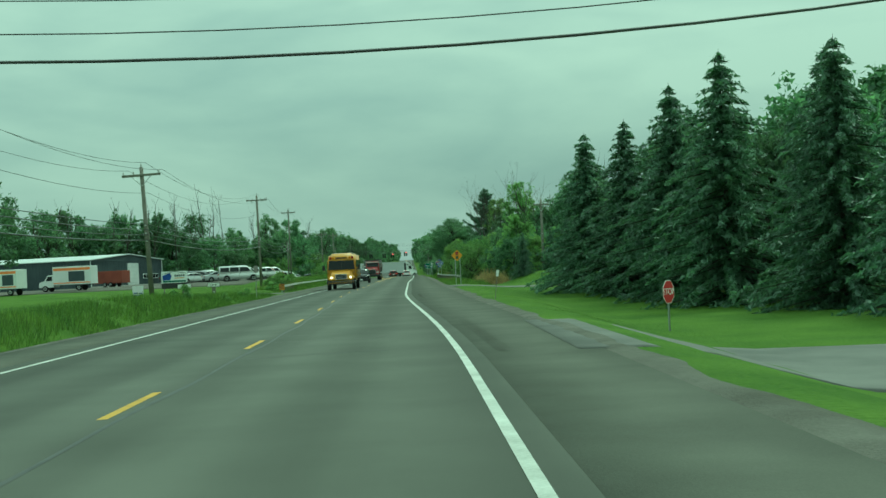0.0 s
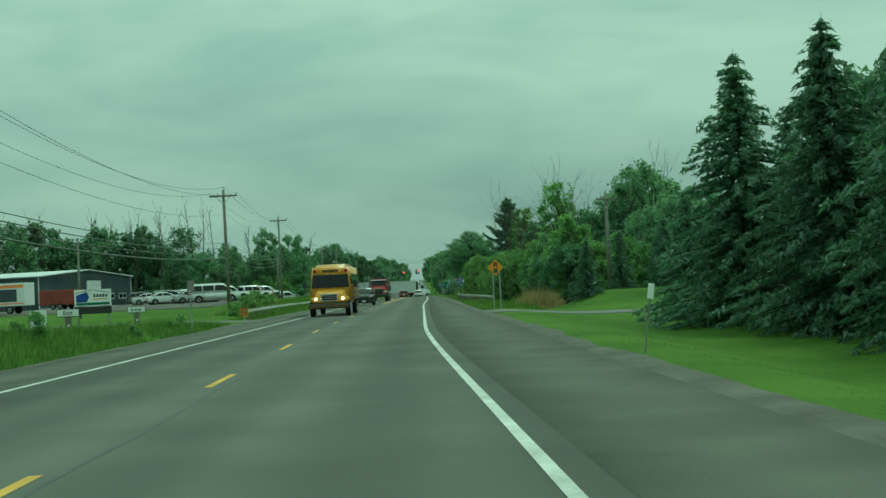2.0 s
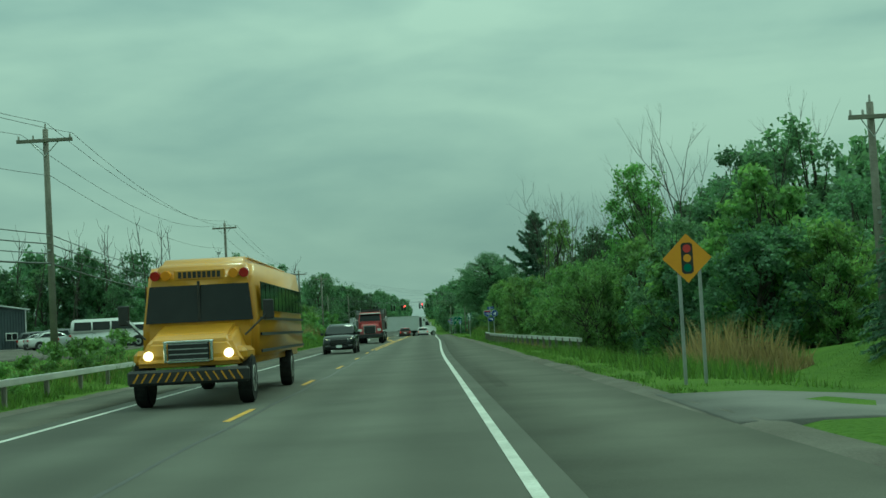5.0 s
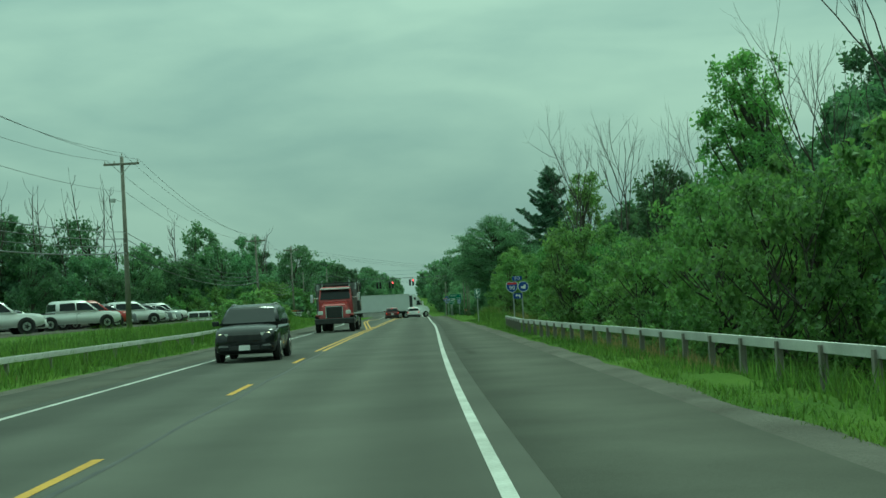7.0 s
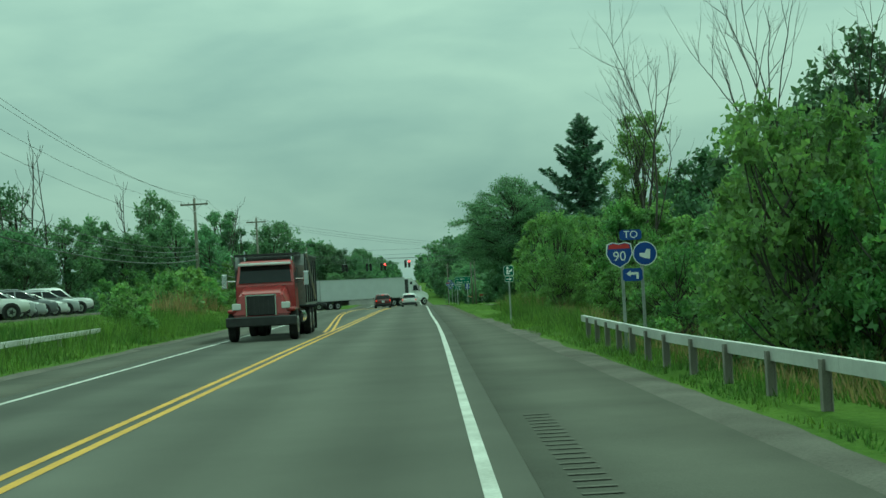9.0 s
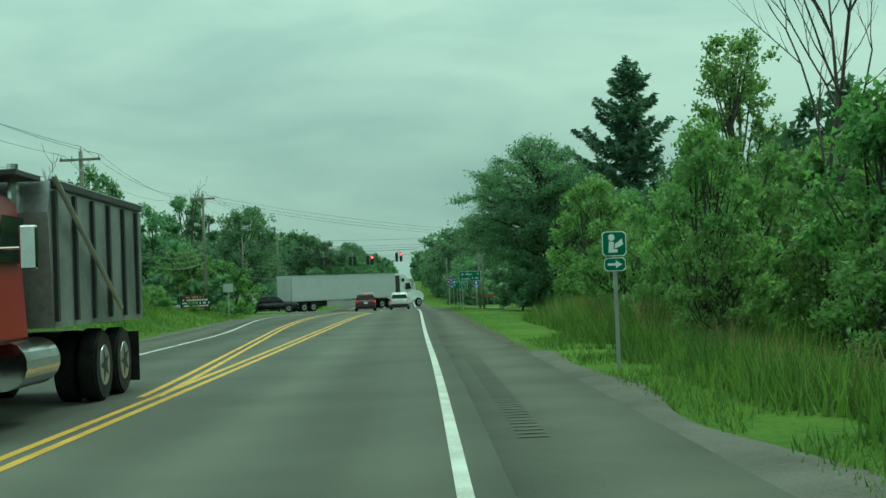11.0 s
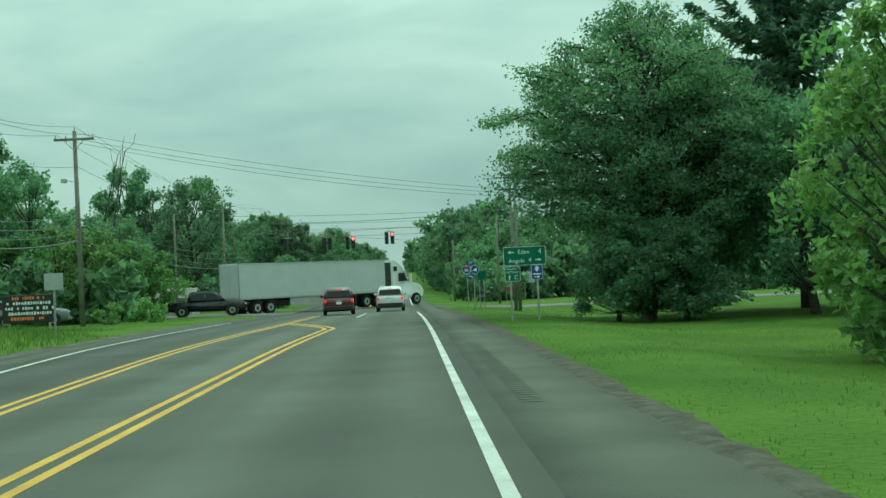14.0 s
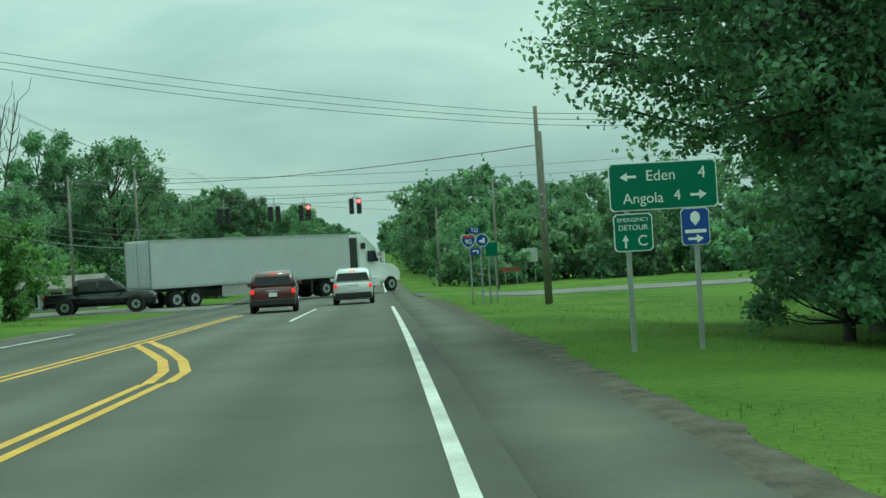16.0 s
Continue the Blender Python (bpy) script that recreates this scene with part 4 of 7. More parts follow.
# across the road by the crossing
for x, y, s, k, tl in ((-30.5, 294.8, 0.92, "ash", 1.04), (-26.6, 297.7, 0.88, "ash", 0.98), (-35, 291, 0.95, "oak", 1.0), (-40, 285, 0.9, "ash", 1.0), (-45, 281, 1.0, "oak", 1.0), (-22.6, 298.4, 1.2, "willow", 1.0), (-26.2, 294.6, 1.25, "willow", 1.0), (-19.6, 297.6, 1.15, "willow", 1.0), (-17.6, 296.5, 1.0, "willow", 1.0), (-21.4, 293.6, 1.3, "willow", 1.0), (-29.6, 291, 1.1, "willow", 1.1), (-33, 288.5, 1.1, "willow", 1.1),
                       (-20.5, 326, 0.6, "willow", 1.0), (-16.5, 331, 0.55, "willow", 1.0), (-13.5, 334, 0.5, "willow", 1.0), (-24, 329, 0.9, "willow", 1.0), (-26.8, 325, 0.85, "oak", 0.95), (-30.5, 328, 0.85, "ash", 0.9),
                       (-23.4, 353, 1.02, "crown", 1.0), (-36.2, 376.8, 1.06, "plume", 1.0), (-33.5, 372, 0.85, "plume", 1.0), (-18.0, 400, 0.72, "plume", 0.98), (-15.6, 396, 0.62, "plume", 1.0), (-20.6, 398, 0.7, "ash", 1.0), (-15.2, 372, 0.42, "crown", 1.0), (-14.4, 440, 0.72, "crown", 1.0), (-14.4, 476, 0.85, "crown", 1.0),
                       (-33, 274, 0.75, "willow", 1.2), (-30, 278, 0.7, "willow", 1.2), (-38, 262, 0.7, "oak", 0.9), (-46, 258, 0.8, "ash", 0.9)):
    plant(k, x, y, s, tl)
for i in range(18):
    plant("bush", 8 + i * 3.7 + rng.uniform(-1, 1), 339 + rng.uniform(-2, 3), rng.uniform(0.6, 1.1))
under = random.Random(77)
for i in range(20):
    plant("bush", 9 + i * 2.6 + under.uniform(-0.8, 0.8), 346 + under.uniform(-1.5, 5), under.uniform(1.0, 1.5))
for x in (-12.5, -15, -17.8, -20.4, -23, -26, -29, -32):
    plant("bush", x, 334 + rng.uniform(-3, 3), rng.uniform(0.6, 0.95))
for x, y in ((-20, 292), (-24.5, 292), (-28, 290), (-31, 284), (-35, 276), (-39, 272), (-43, 270), (-32, 266)):
    plant("bush", x, y, rng.uniform(0.7, 1.1))
# shrubs on the verges
for x, y, s in ((-13.2, 64, 0.5), (-12.4, 75, 0.35), (-12.0, 82, 0.4), (-12.6, 106, 0.5), (-13.2, 111, 0.7), (-13.0, 115, 0.75), (-13.4, 119, 0.7), (-14.0, 123, 0.8), (-13.0, 127, 0.7), (-13.8, 131, 0.6), (-15.4, 212, 1.2), (-14.6, 216, 1.4), (-15.6, 220, 1.3), (-14.4, 224, 1.1), (-16, 205, 0.9), (-13.6, 196, 0.7), (-14.4, 201, 0.9), (-12.2, 193, 0.6), (-15.0, 229, 1.0), (-16.6, 233, 1.1), (-15.4, 239, 0.9), (-17.2, 243, 1.1), (-15.6, 246.5, 0.8), (-16.8, 252, 1.0), (-18.4, 257, 1.1), (4.6, 133, 0.35), (5.2, 139, 0.5), (5.4, 147, 0.55), (5.6, 155, 0.5), (5.2, 163, 0.55), (5.4, 171, 0.5), (-13.4, 247, 0.45), (-14.8, 282, 0.8), (-17, 281, 0.7), (6.2, 178, 0.5), (5.8, 196, 0.6), (6.0, 205, 0.7)):
    plant("shrub", x, y, s)


def tufts(name, zones, label, category, material, width=0.016):
    """Grass as single bent blades, scattered over (x0, x1, y0, y1, count, height) zones."""
    g = np.random.default_rng(77)
    vs = []
    for x0, x1, y0, y1, n, h in zones:
        x, y = g.uniform(x0, x1, n), g.uniform(y0, y1, n)
        keep = np.array([noise.noise((a * 0.4, b * 0.4, 3.0)) > -0.3 for a, b in zip(x, y)])
        x, y = x[keep], y[keep]
        z = np.array([land(a, b) for a, b in zip(x, y)]) - 0.03
        k = len(x)
        inset = np.minimum(np.minimum(x - x0, x1 - x) + 0.3, np.minimum(y - y0, y1 - y) * 0.35 + 0.15)
        hh = h * g.uniform(0.5, 1.2, k) * np.clip(inset / 1.1, 0.12, 1.0)
        w = g.uniform(0, 2 * math.pi, k)
        dx, dy = np.cos(w) * width * (0.6 + h), np.sin(w) * width * (0.6 + h)
        lean = g.normal(size=(2, k)) * 0.3 * hh
        v = np.empty((k, 3, 3))
        v[:, 0] = np.stack([x - dx, y - dy, z], -1)
        v[:, 1] = np.stack([x + dx, y + dy, z], -1)
        v[:, 2] = np.stack([x + lean[0], y + lean[1], z + hh], -1)
        vs.append(v.reshape(-1, 3))
    v = np.concatenate(vs)
    return tagged(new(name, arrays(name, v, np.arange(len(v)).reshape(-1, 3), material)), label, category, kind="stuff")


tufts("tall_grass", [(5.0, 7.4, 122, 175, 12000, 0.65), (3.5, 6.5, 176, 205, 9000, 0.75), (4.4, 7.2, 203, 215, 4000, 0.9), (-14.5, -10.2, 106, 212, 22000, 0.58), (-12.2, -10.2, 97, 108, 2200, 0.35), (-14.5, -10.5, 200, 256, 9000, 0.3), (-18, -12.2, 205, 264, 12000, 0.26), (3.4, 6.6, 94, 128, 6000, 0.5), (2.9, 4.6, 126, 176, 12000, 0.24), (4.2, 7.0, 196, 222, 7000, 1.1), (2.6, 3.6, 176, 204, 3000, 0.3), (2.6, 3.4, 92, 126, 3000, 0.22), (-14.5, -10.2, 0, 88, 38000, 0.42), (5.5, 8, 190, 214, 5000, 1.2), (-20, -12.5, 232, 300, 9000, 0.1)],
      "rank green grass and weeds along the verge", "tall grass", M_BLADE)
tufts("mown_grass", [(3.5, 9, 25, 86, 15000, 0.06), (3.6, 15, 93, 106, 9000, 0.09), (2.5, 12, 214, 302, 34000, 0.08), (2.0, 3.2, 196, 296, 9000, 0.1), (-24, -13, 60, 91, 9000, 0.1), (-24, -12, 97, 140, 12000, 0.09)], "short mown green grass", "lawn", M_BLADE, 0.012)
tufts("dry_reeds", [(4.4, 7.6, 196, 222, 2600, 1.15), (5.0, 8.0, 142, 176, 3200, 0.9), (3.6, 5.0, 128, 172, 1800, 0.5), (-15, -11, 108, 140, 1200, 0.6), (5.6, 8.4, 103, 110, 2600, 1.7), (4.6, 6.6, 178, 200, 2600, 1.0), (-16.5, -13, 206, 226, 1600, 1.3), (5.2, 7.5, 200, 214, 1500, 1.2)], "pale dry reeds standing in the ditch", "reeds", M_REED)

# the far woods on both sides of the road as it climbs
fg = np.random.default_rng(5)
coarse, finer = broadleaf(18, 12, 5.0, 416, 0.95, 0.08, 16)[1], broadleaf(18, 12, 5.0, 2000, 0.42, 0.06, 30, 1, (0.15, 0.3))[1]
fv, ff, count = [], [], 0
for i in range(300):
    side = 1 if i % 2 else -1
    y = 410 + 1400 * (i / 300) ** 1.4 + fg.uniform(-8, 8)
    x = side * (11.5 + fg.uniform(0, 1) ** 1.5 * 46 + (3 if side < 0 else 0)) - 3.5
    lv0, lf0 = finer if y < 560 else coarse
    s = fg.uniform(0.75, 1.3)
    w = fg.uniform(0, 6.28)
    rot = np.array([[math.cos(w), -math.sin(w), 0], [math.sin(w), math.cos(w), 0], [0, 0, 1]])
    v = lv0 @ rot.T * s + np.array([x, y, land(x, y)])
    fv.append(v)
    ff.append(lf0 + count)
    count += len(v)
tagged(new("far_woods", arrays("far_woods", np.concatenate(fv), np.concatenate(ff), M_LEAF)), "distant green woods lining the road up the hill", "woods", kind="stuff")


# ---- poles and wires ----
def utility_pole(x, y, top, lean=0.0, arm=2.4, lower=True, lamp=False, arm_turn=0.0):
    girth = 0.145 if arm else 0.105
    base = land(x, y) - 0.1
    h = top - base
    t = thing("utility_pole", "weathered wooden utility pole with a crossarm" if arm else "weathered wooden pole without a crossarm", "utility pole", pose(x, y, base, 0, lean, 0), "utility poles")
    bm = bmesh.new()
    rod(bm, (0, 0, 0), (0, 0, h), girth, girth * 0.7, 10)
    part("pole", bm, M_POLE, t, smooth=True)
    if arm:
        turn = pose(0, 0, 0, 0, 0, arm_turn)
        arm_ob = part("crossarm", box(bmesh.new(), (0, -0.16, h - 0.45), (arm, 0.1, 0.13), turn, bevel=0.01), M_POLE, t)
        for sx in (-1, 1):
            bm = bmesh.new()
            rod(bm, (sx * arm * 0.25, -0.17, h - 0.5), (0, -0.17, h - 1.05), 0.02)
            bmesh.ops.transform(bm, matrix=turn, verts=bm.verts)
            part("brace", bm, M_GALV, t)
        for px in (-arm * 0.46, -arm * 0.2, arm * 0.46):
            bm = bmesh.new()
            rod(bm, (px, -0.16, h - 0.38), (px, -0.16, h - 0.24), 0.045, 0.03)
            bmesh.ops.transform(bm, matrix=turn, verts=bm.verts)
            part("insulator", bm, M_CONCRETE, arm_ob, "pale ceramic insulator")
        bm = bmesh.new()
        rod(bm, (0, 0, h), (0, 0, h + 0.22), 0.04, 0.025)
        part("insulator", bm, M_CONCRETE, t)
    if lower:
        for k in (0.44, 0.5, 0.56):
            part("bracket", boxes(((0, -0.16, h * k), (0.08, 0.14, 0.06))), M_GALV, t)
    if lamp:
        bm = bmesh.new()
        rod(bm, (-0.15, -0.1, h * 0.74), (-0.55, -0.1, h * 0.76), 0.02)
        box(bm, (-0.62, -0.1, h * 0.75), (0.3, 0.22, 0.24), bevel=0.03)
        part("flood_lamp", bm, M_GALV, t, "grey area lamp on a short arm")
    return t, Vector((x, y, top))


POLES = [(-14.2, 12, 8.2, 2), (-14.4, 61.9, 7.75, 2.2), (-15.2, 119.4, 9.5, 0.6), (-18.0, 181.3, 11.1, 0.4), (-17.0, 236, 9.25, 0.6), (-17.3, 276.6, 10.1, 0.3)]
for i, (x, y, top, lean) in enumerate(POLES):
    utility_pole(x, y, top, -lean, 2.1, True, i in (3, 5))
utility_pole(-25.5, 116, 6.2, 0, 0, False)
utility_pole(-18.6, 183.5, 6.4, 0, 0, False)
utility_pole(-19.3, 316, 7.9, 0, 0, True)
utility_pole(-15.5, 318, 8.3, 0, 0, True)
utility_pole(5.75, 279, 6.45, -0.6, 0, True)
utility_pole(6.3, 282.5, 5.9, -0.3, 0, False)
utility_pole(4.6, 332, 5.2, 0, 0, False)
utility_pole(12.0, 108, 7.2, 0, 1.4, True)
utility_pole(12, 12, 7.6, 0, 2.0, True)


def wire(pts, sags, r=0.012, label="thin black overhead wire between poles", n=14):
    """A hanging cable from point to point, all one run."""
    v, f, prev = [], [], None
    for span, (a, b) in enumerate(zip(pts, pts[1:])):
        a, b = Vector(a), Vector(b)
        sag = sags[min(span, len(sags) - 1)] if isinstance(sags, tuple) else sags
        for i in range(n + 1):
            u = i / n
            p = a.lerp(b, u) - Vector((0, 0, sag * 4 * u * (1 - u)))
            k = len(v)
            d = (b - a).normalized()
            s = d.cross(Vector((0, 0, 1))).normalized()
            w = d.cross(s)
            v += [p + s * r, p - s * r * 0.5 + w * r * 0.87, p - s * r * 0.5 - w * r * 0.87]
            if prev is not None:
                for j in range(3):
                    f.append((prev + j, prev + (j + 1) % 3, k + (j + 1) % 3, k + j))
            prev = k
    return tagged(new("overhead_wire", arrays("overhead_wire", [tuple(p) for p in v], f, M_WIRE)), label, "wire", "overhead wires")


run = [(-14, -55, 8.2)] + [(x, y, t) for x, y, t, _ in POLES] + [(-16, 345, 10), (-13, 420, 10)]
for off in (-0.95, 0.0, 0.95):
    wire([(x + off, y - 0.16, t - (0.2 if off else -0.22)) for x, y, t in run], 1.15, 0.011)
wire([(x + 0.1, y - 0.2, t * 0.8 + 0.1) for x, y, t in run], 0.9, 0.011)
for k, r in ((0.44, 0.03), (0.48, 0.016), (0.52, 0.02), (0.56, 0.016)):
    wire([(x, y - 0.2, land(x, y) + (t - land(x, y)) * k) for x, y, t in run], (0.4, 0.4, 0.45, 0.7, 1.0), r * 1.25, "thick black telephone cable")
# cables over the road at the start
wire([(-14.2, 12, 5.6), (12, 12, 5.9)], 0.83, 0.03, "thick black cable slung over the road")
wire([(-14.2, 12, 6.05), (12, 12, 6.35)], 0.85, 0.013)
wire([(-14.2, 12, 6.6), (12, 12, 6.8)], 0.85, 0.011)
# cables over the crossing
for za, zb, sag, r in ((10.0, 8.5, 0.9, 0.011), (9.7, 8.3, 1.0, 0.011), (9.5, 8.1, 1.1, 0.011)):
    wire([(-17.3, 276.5, za), (5.75, 279, zb - 2.3), (30, 284, zb - 1.8)], sag * 0.4, r)
wire([(-19.3, 316, 7.4), (5.75, 279, 5.1)], 0.5, 0.018)
wire([(-60, 313, 7.7), (-19.3, 316, 7.6), (4.6, 332, 5.0)], 0.4, 0.014)
for z in (7.6, 6.9, 6.35, 5.75):
    wire([(-60, 314, z + 0.2), (-15.5, 318, z), (20, 326, z + 0.3), (70, 330, z + 0.8)], 0.35, 0.016)
wire([(-15.5, 318, 6.05), (-10.4, 322.9, 6.12), (-1.3, 322.9, 6.15), (8.4, 325, 6.4)], 0.03, 0.018, "steel span wire that carries the signals")
utility_pole(8.4, 325, 6.9, 0, 0, False)


# ---- guard rails ----
def guard_rail(pts, top, label, spacing=1.9, plain=False):
    """A steel beam on posts along a line of (x, y) points."""
    t = thing("guard_rail", label, "guard rail")
    length = sum(math.dist(a, b) for a, b in zip(pts, pts[1:]))

    def at(s):
        for a, b in zip(pts, pts[1:]):
            d = math.dist(a, b)
            if s <= d or b == pts[-1]:
                u = min(1, s / d)
                return a[0] + (b[0] - a[0]) * u, a[1] + (b[1] - a[1]) * u
            s -= d
    # the beam's profile: a box beam, or a shallow double wave
    prof = [(-0.04, 0.0), (0.045, 0.0), (0.05, -0.02), (0.05, -0.14), (0.045, -0.16), (-0.04, -0.16)] if plain else [(0, 0), (0.05, -0.04), (0.055, -0.1), (0.0, -0.155), (0.055, -0.21), (0.05, -0.27), (0, -0.31), (-0.015, -0.31), (-0.015, 0)]
    piece = 7.6
    s = 0.0
    while s < length - 0.5:
        bm = bmesh.new()
        a, b = at(s), at(min(length, s + piece - 0.015))
        d = Vector((b[0] - a[0], b[1] - a[1])).normalized()
        nrm = Vector((d.y, -d.x))
        rows = [[bm.verts.new((p[0] + nrm.x * k, p[1] + nrm.y * k, land(p[0], p[1]) * 0.15 + top + z)) for k, z in prof] for p in (a, b)]
        n = len(prof)
        for i in range(n):
            bm.faces.new((rows[0][i], rows[0][(i + 1) % n], rows[1][(i + 1) % n], rows[1][i]))
        bm.faces.new(rows[0])
        bm.faces.new(rows[1][::-1])
        bmesh.ops.recalc_face_normals(bm, faces=bm.faces)
        part("rail", bm, M_RAILWOOD, t)
        s += piece
    s = 0.4
    post = None
    while s < length:
        x, y = at(s)
        z0 = land(x, y) - 0.4
        z1 = land(x, y) * 0.15 + top - 0.04
        me_h = round(z1 - z0, 2)
        bm = bmesh.new()
        for c, sz in (((-0.09, 0, 0), (0.012, 0.1, me_h)), ((-0.04, 0, 0), (0.1, 0.012, me_h)), ((0.01, 0, 0), (0.012, 0.1, me_h))):
            box(bm, c, sz)
        ob = part("post", bm, M_POSTSTEEL, t)
        ob.location = (x + (0.0 if plain else 0.1), y, (z0 + z1) / 2)
        s += spacing
    return t


guard_rail([(4.9, 122), (4.55, 129), (3.75, 144), (3.35, 160), (3.7, 173.4)], 0.58, "pale galvanised box-beam guard rail on close steel posts", 1.9, True)
guard_rail([(-10.6, 96), (-11.3, 112), (-11.5, 128), (-11.4, 150), (-11.4, 164), (-12.3, 186)], 0.62, "weathered pale guard rail half hidden by weeds", 3.8, True)


# ---- signs ----
def sign_post(bm, x, z0, z1, w=0.045):
    box(bm, (x, 0.03, (z0 + z1) / 2), (w * 1.4, 0.012, z1 - z0))
    for k in (-1, 1):
        box(bm, (x + k * w * 0.6, 0.015, (z0 + z1) / 2), (0.008, 0.03, z1 - z0))
    return bm


def plate(parent, name, outline, material, label="", y=0.0, thick=0.006):
    """A flat sheet-metal sign of that outline (x, z), facing the traffic (towards -y)."""
    return part(name, slab(bmesh.new(), outline, "y", y - thick, y), material, parent, label)


def rect(x0, x1, z0, z1, r=0.04):
    """A rectangle with cut corners."""
    return [(x0 + r, z0), (x1 - r, z0), (x1, z0 + r), (x1, z1 - r), (x1 - r, z1), (x0 + r, z1), (x0, z1 - r), (x0, z0 + r)]


def ring(cx, cz, r, n=20, sx=1.0):
    return [(cx + r * sx * math.cos(2 * math.pi * i / n), cz + r * math.sin(2 * math.pi * i / n)) for i in range(n)]


def arrow(cx, cz, s, way):
    """An arrow outline pointing right, left or up."""
    p = [(-s, -s * 0.16), (0.1 * s, -s * 0.16), (0.1 * s, -s * 0.55), (s, 0), (0.1 * s, s * 0.55), (0.1 * s, s * 0.16), (-s, s * 0.16)]
    if way == "left":
        p = [(-a, b) for a, b in p]
    if way == "up":
        p = [(-b, a) for a, b in p]
    return [(cx + a, cz + b) for a, b in p]


# stop sign by the side road
sx, sy = 8.0, 32.5
t = thing("stop_sign", "red octagonal stop sign on a steel post", "road sign", pose(sx, sy, land(sx, sy), 0, 0, 50))
zt = 0.34 - land(sx, sy)
part("post", sign_post(bmesh.new(), 0, 0, zt + 0.3), M_GALV, t)
oct_out = [(0.4 * math.cos(math.pi / 8 + i * math.pi / 4), zt + 0.4 * math.sin(math.pi / 8 + i * math.pi / 4)) for i in range(8)]
plate(t, "border", oct_out, M_WHITE_SIGN, "white border")
plate(t, "face", [(x * 0.94, zt + (z - zt) * 0.94) for x, z in oct_out], M_RED_SIGN, "red face", -0.007, 0.003)
letters("STOP", 0.3, t, (0, -0.012, zt), M_WHITE_SIGN, label="white letters")

# signal-ahead warning sign
sx, sy = 3.6, 95.0
t = thing("warning_sign", "amber diamond warning sign with a traffic signal symbol on two posts", "road sign", pose(sx, sy, land(sx, sy)))
zt = 2.35 - land(sx, sy)
for px in (-0.16, 0.22):
    part("post", sign_post(bmesh.new(), px, 0, zt + 0.15), M_GALV, t)
dia = lambda r: [(0, zt - r), (r, zt), (0, zt + r), (-r, zt)]
plate(t, "face", dia(0.46), M_YELLOW_SIGN, "amber diamond face")
plate(t, "symbol", rect(-0.11, 0.11, zt - 0.29, zt + 0.29), M_BLACK, "black signal housing symbol", -0.007, 0.003)
for k, m in ((0.18, M_RED_SIGN), (0, M_YELLOW_SIGN), (-0.18, M_GREEN_SIGN)):
    plate(t, "dot", ring(0, zt + k, 0.075), m, "", -0.011, 0.003)

# the motorway signs by the guard rail
def route_signs(sx, sy, zc, scale=1.0):
    base = land(sx, sy)
    t = thing("route_sign", "blue and white route shields with a turn arrow on two posts", "road sign", pose(sx, sy, base), "route signs")
    z = zc - base
    k = scale
    for px in (-0.25, 0.25):
        part("post", sign_post(bmesh.new(), px * k, 0, z + 0.1), M_GALV, t)
    plate(t, "to_plate", rect(-0.28 * k, 0.28 * k, z + 0.36 * k, z + 0.62 * k), M_BLUE_SIGN, "blue plate")
    letters("TO", 0.26 * k, t, (0, -0.01, z + 0.49 * k), M_WHITE_SIGN, label="white letters")
    shield = lambda r: [(-0.31 * k + r * a, z + r * b) for a, b in ((-0.3, 0.26), (-0.16, 0.31), (0, 0.27), (0.16, 0.31), (0.3, 0.26), (0.33, 0.02), (0.22, -0.2), (0, -0.33), (-0.22, -0.2), (-0.33, 0.02))]
    plate(t, "shield", shield(1.04 * k), M_WHITE_SIGN, "white shield rim")
    plate(t, "shield_face", shield(0.95 * k), M_BLUE_SIGN, "blue shield", -0.007, 0.003)
    plate(t, "shield_band", [(-0.58 * k, z + 0.15 * k), (-0.04 * k, z + 0.15 * k), (-0.05 * k, z + 0.24 * k), (-0.16 * k, z + 0.28 * k), (-0.31 * k, z + 0.245 * k), (-0.46 * k, z + 0.28 * k), (-0.57 * k, z + 0.24 * k)], M_RED_SIGN, "red band", -0.011, 0.003)
    letters("90", 0.34 * k, t, (-0.31 * k, -0.013, z - 0.05 * k), M_WHITE_SIGN, label="white numerals")
    plate(t, "round_plate", ring(0.34 * k, z, 0.31 * k), M_WHITE_SIGN, "white rim")
    plate(t, "round_face", ring(0.34 * k, z, 0.285 * k), M_BLUE_SIGN, "blue disc", -0.007, 0.003)
    plate(t, "emblem", [(0.2 * k, z - 0.06 * k), (0.34 * k, z - 0.12 * k), (0.46 * k, z - 0.14 * k), (0.48 * k, z + 0.1 * k), (0.38 * k, z + 0.12 * k), (0.34 * k, z + 0.02 * k), (0.2 * k, z + 0.02 * k)], M_WHITE_SIGN, "white emblem", -0.011, 0.003)
    plate(t, "arrow_plate", rect(-0.25 * k, 0.25 * k, z - 0.68 * k, z - 0.36 * k), M_BLUE_SIGN, "blue arrow plate")
    plate(t, "arrow", [(a * k, z + b * k) for a, b in ((-0.16, -0.49), (-0.05, -0.41), (-0.05, -0.46), (0.15, -0.46), (0.15, -0.63), (0.09, -0.63), (0.09, -0.52), (-0.05, -0.52), (-0.05, -0.57))], M_WHITE_SIGN, "white turn arrow", -0.007, 0.003)
    return t


route_signs(3.75, 165.6, 2.0, 0.82)
route_signs(3.35, 279.5, 1.88, 0.74)

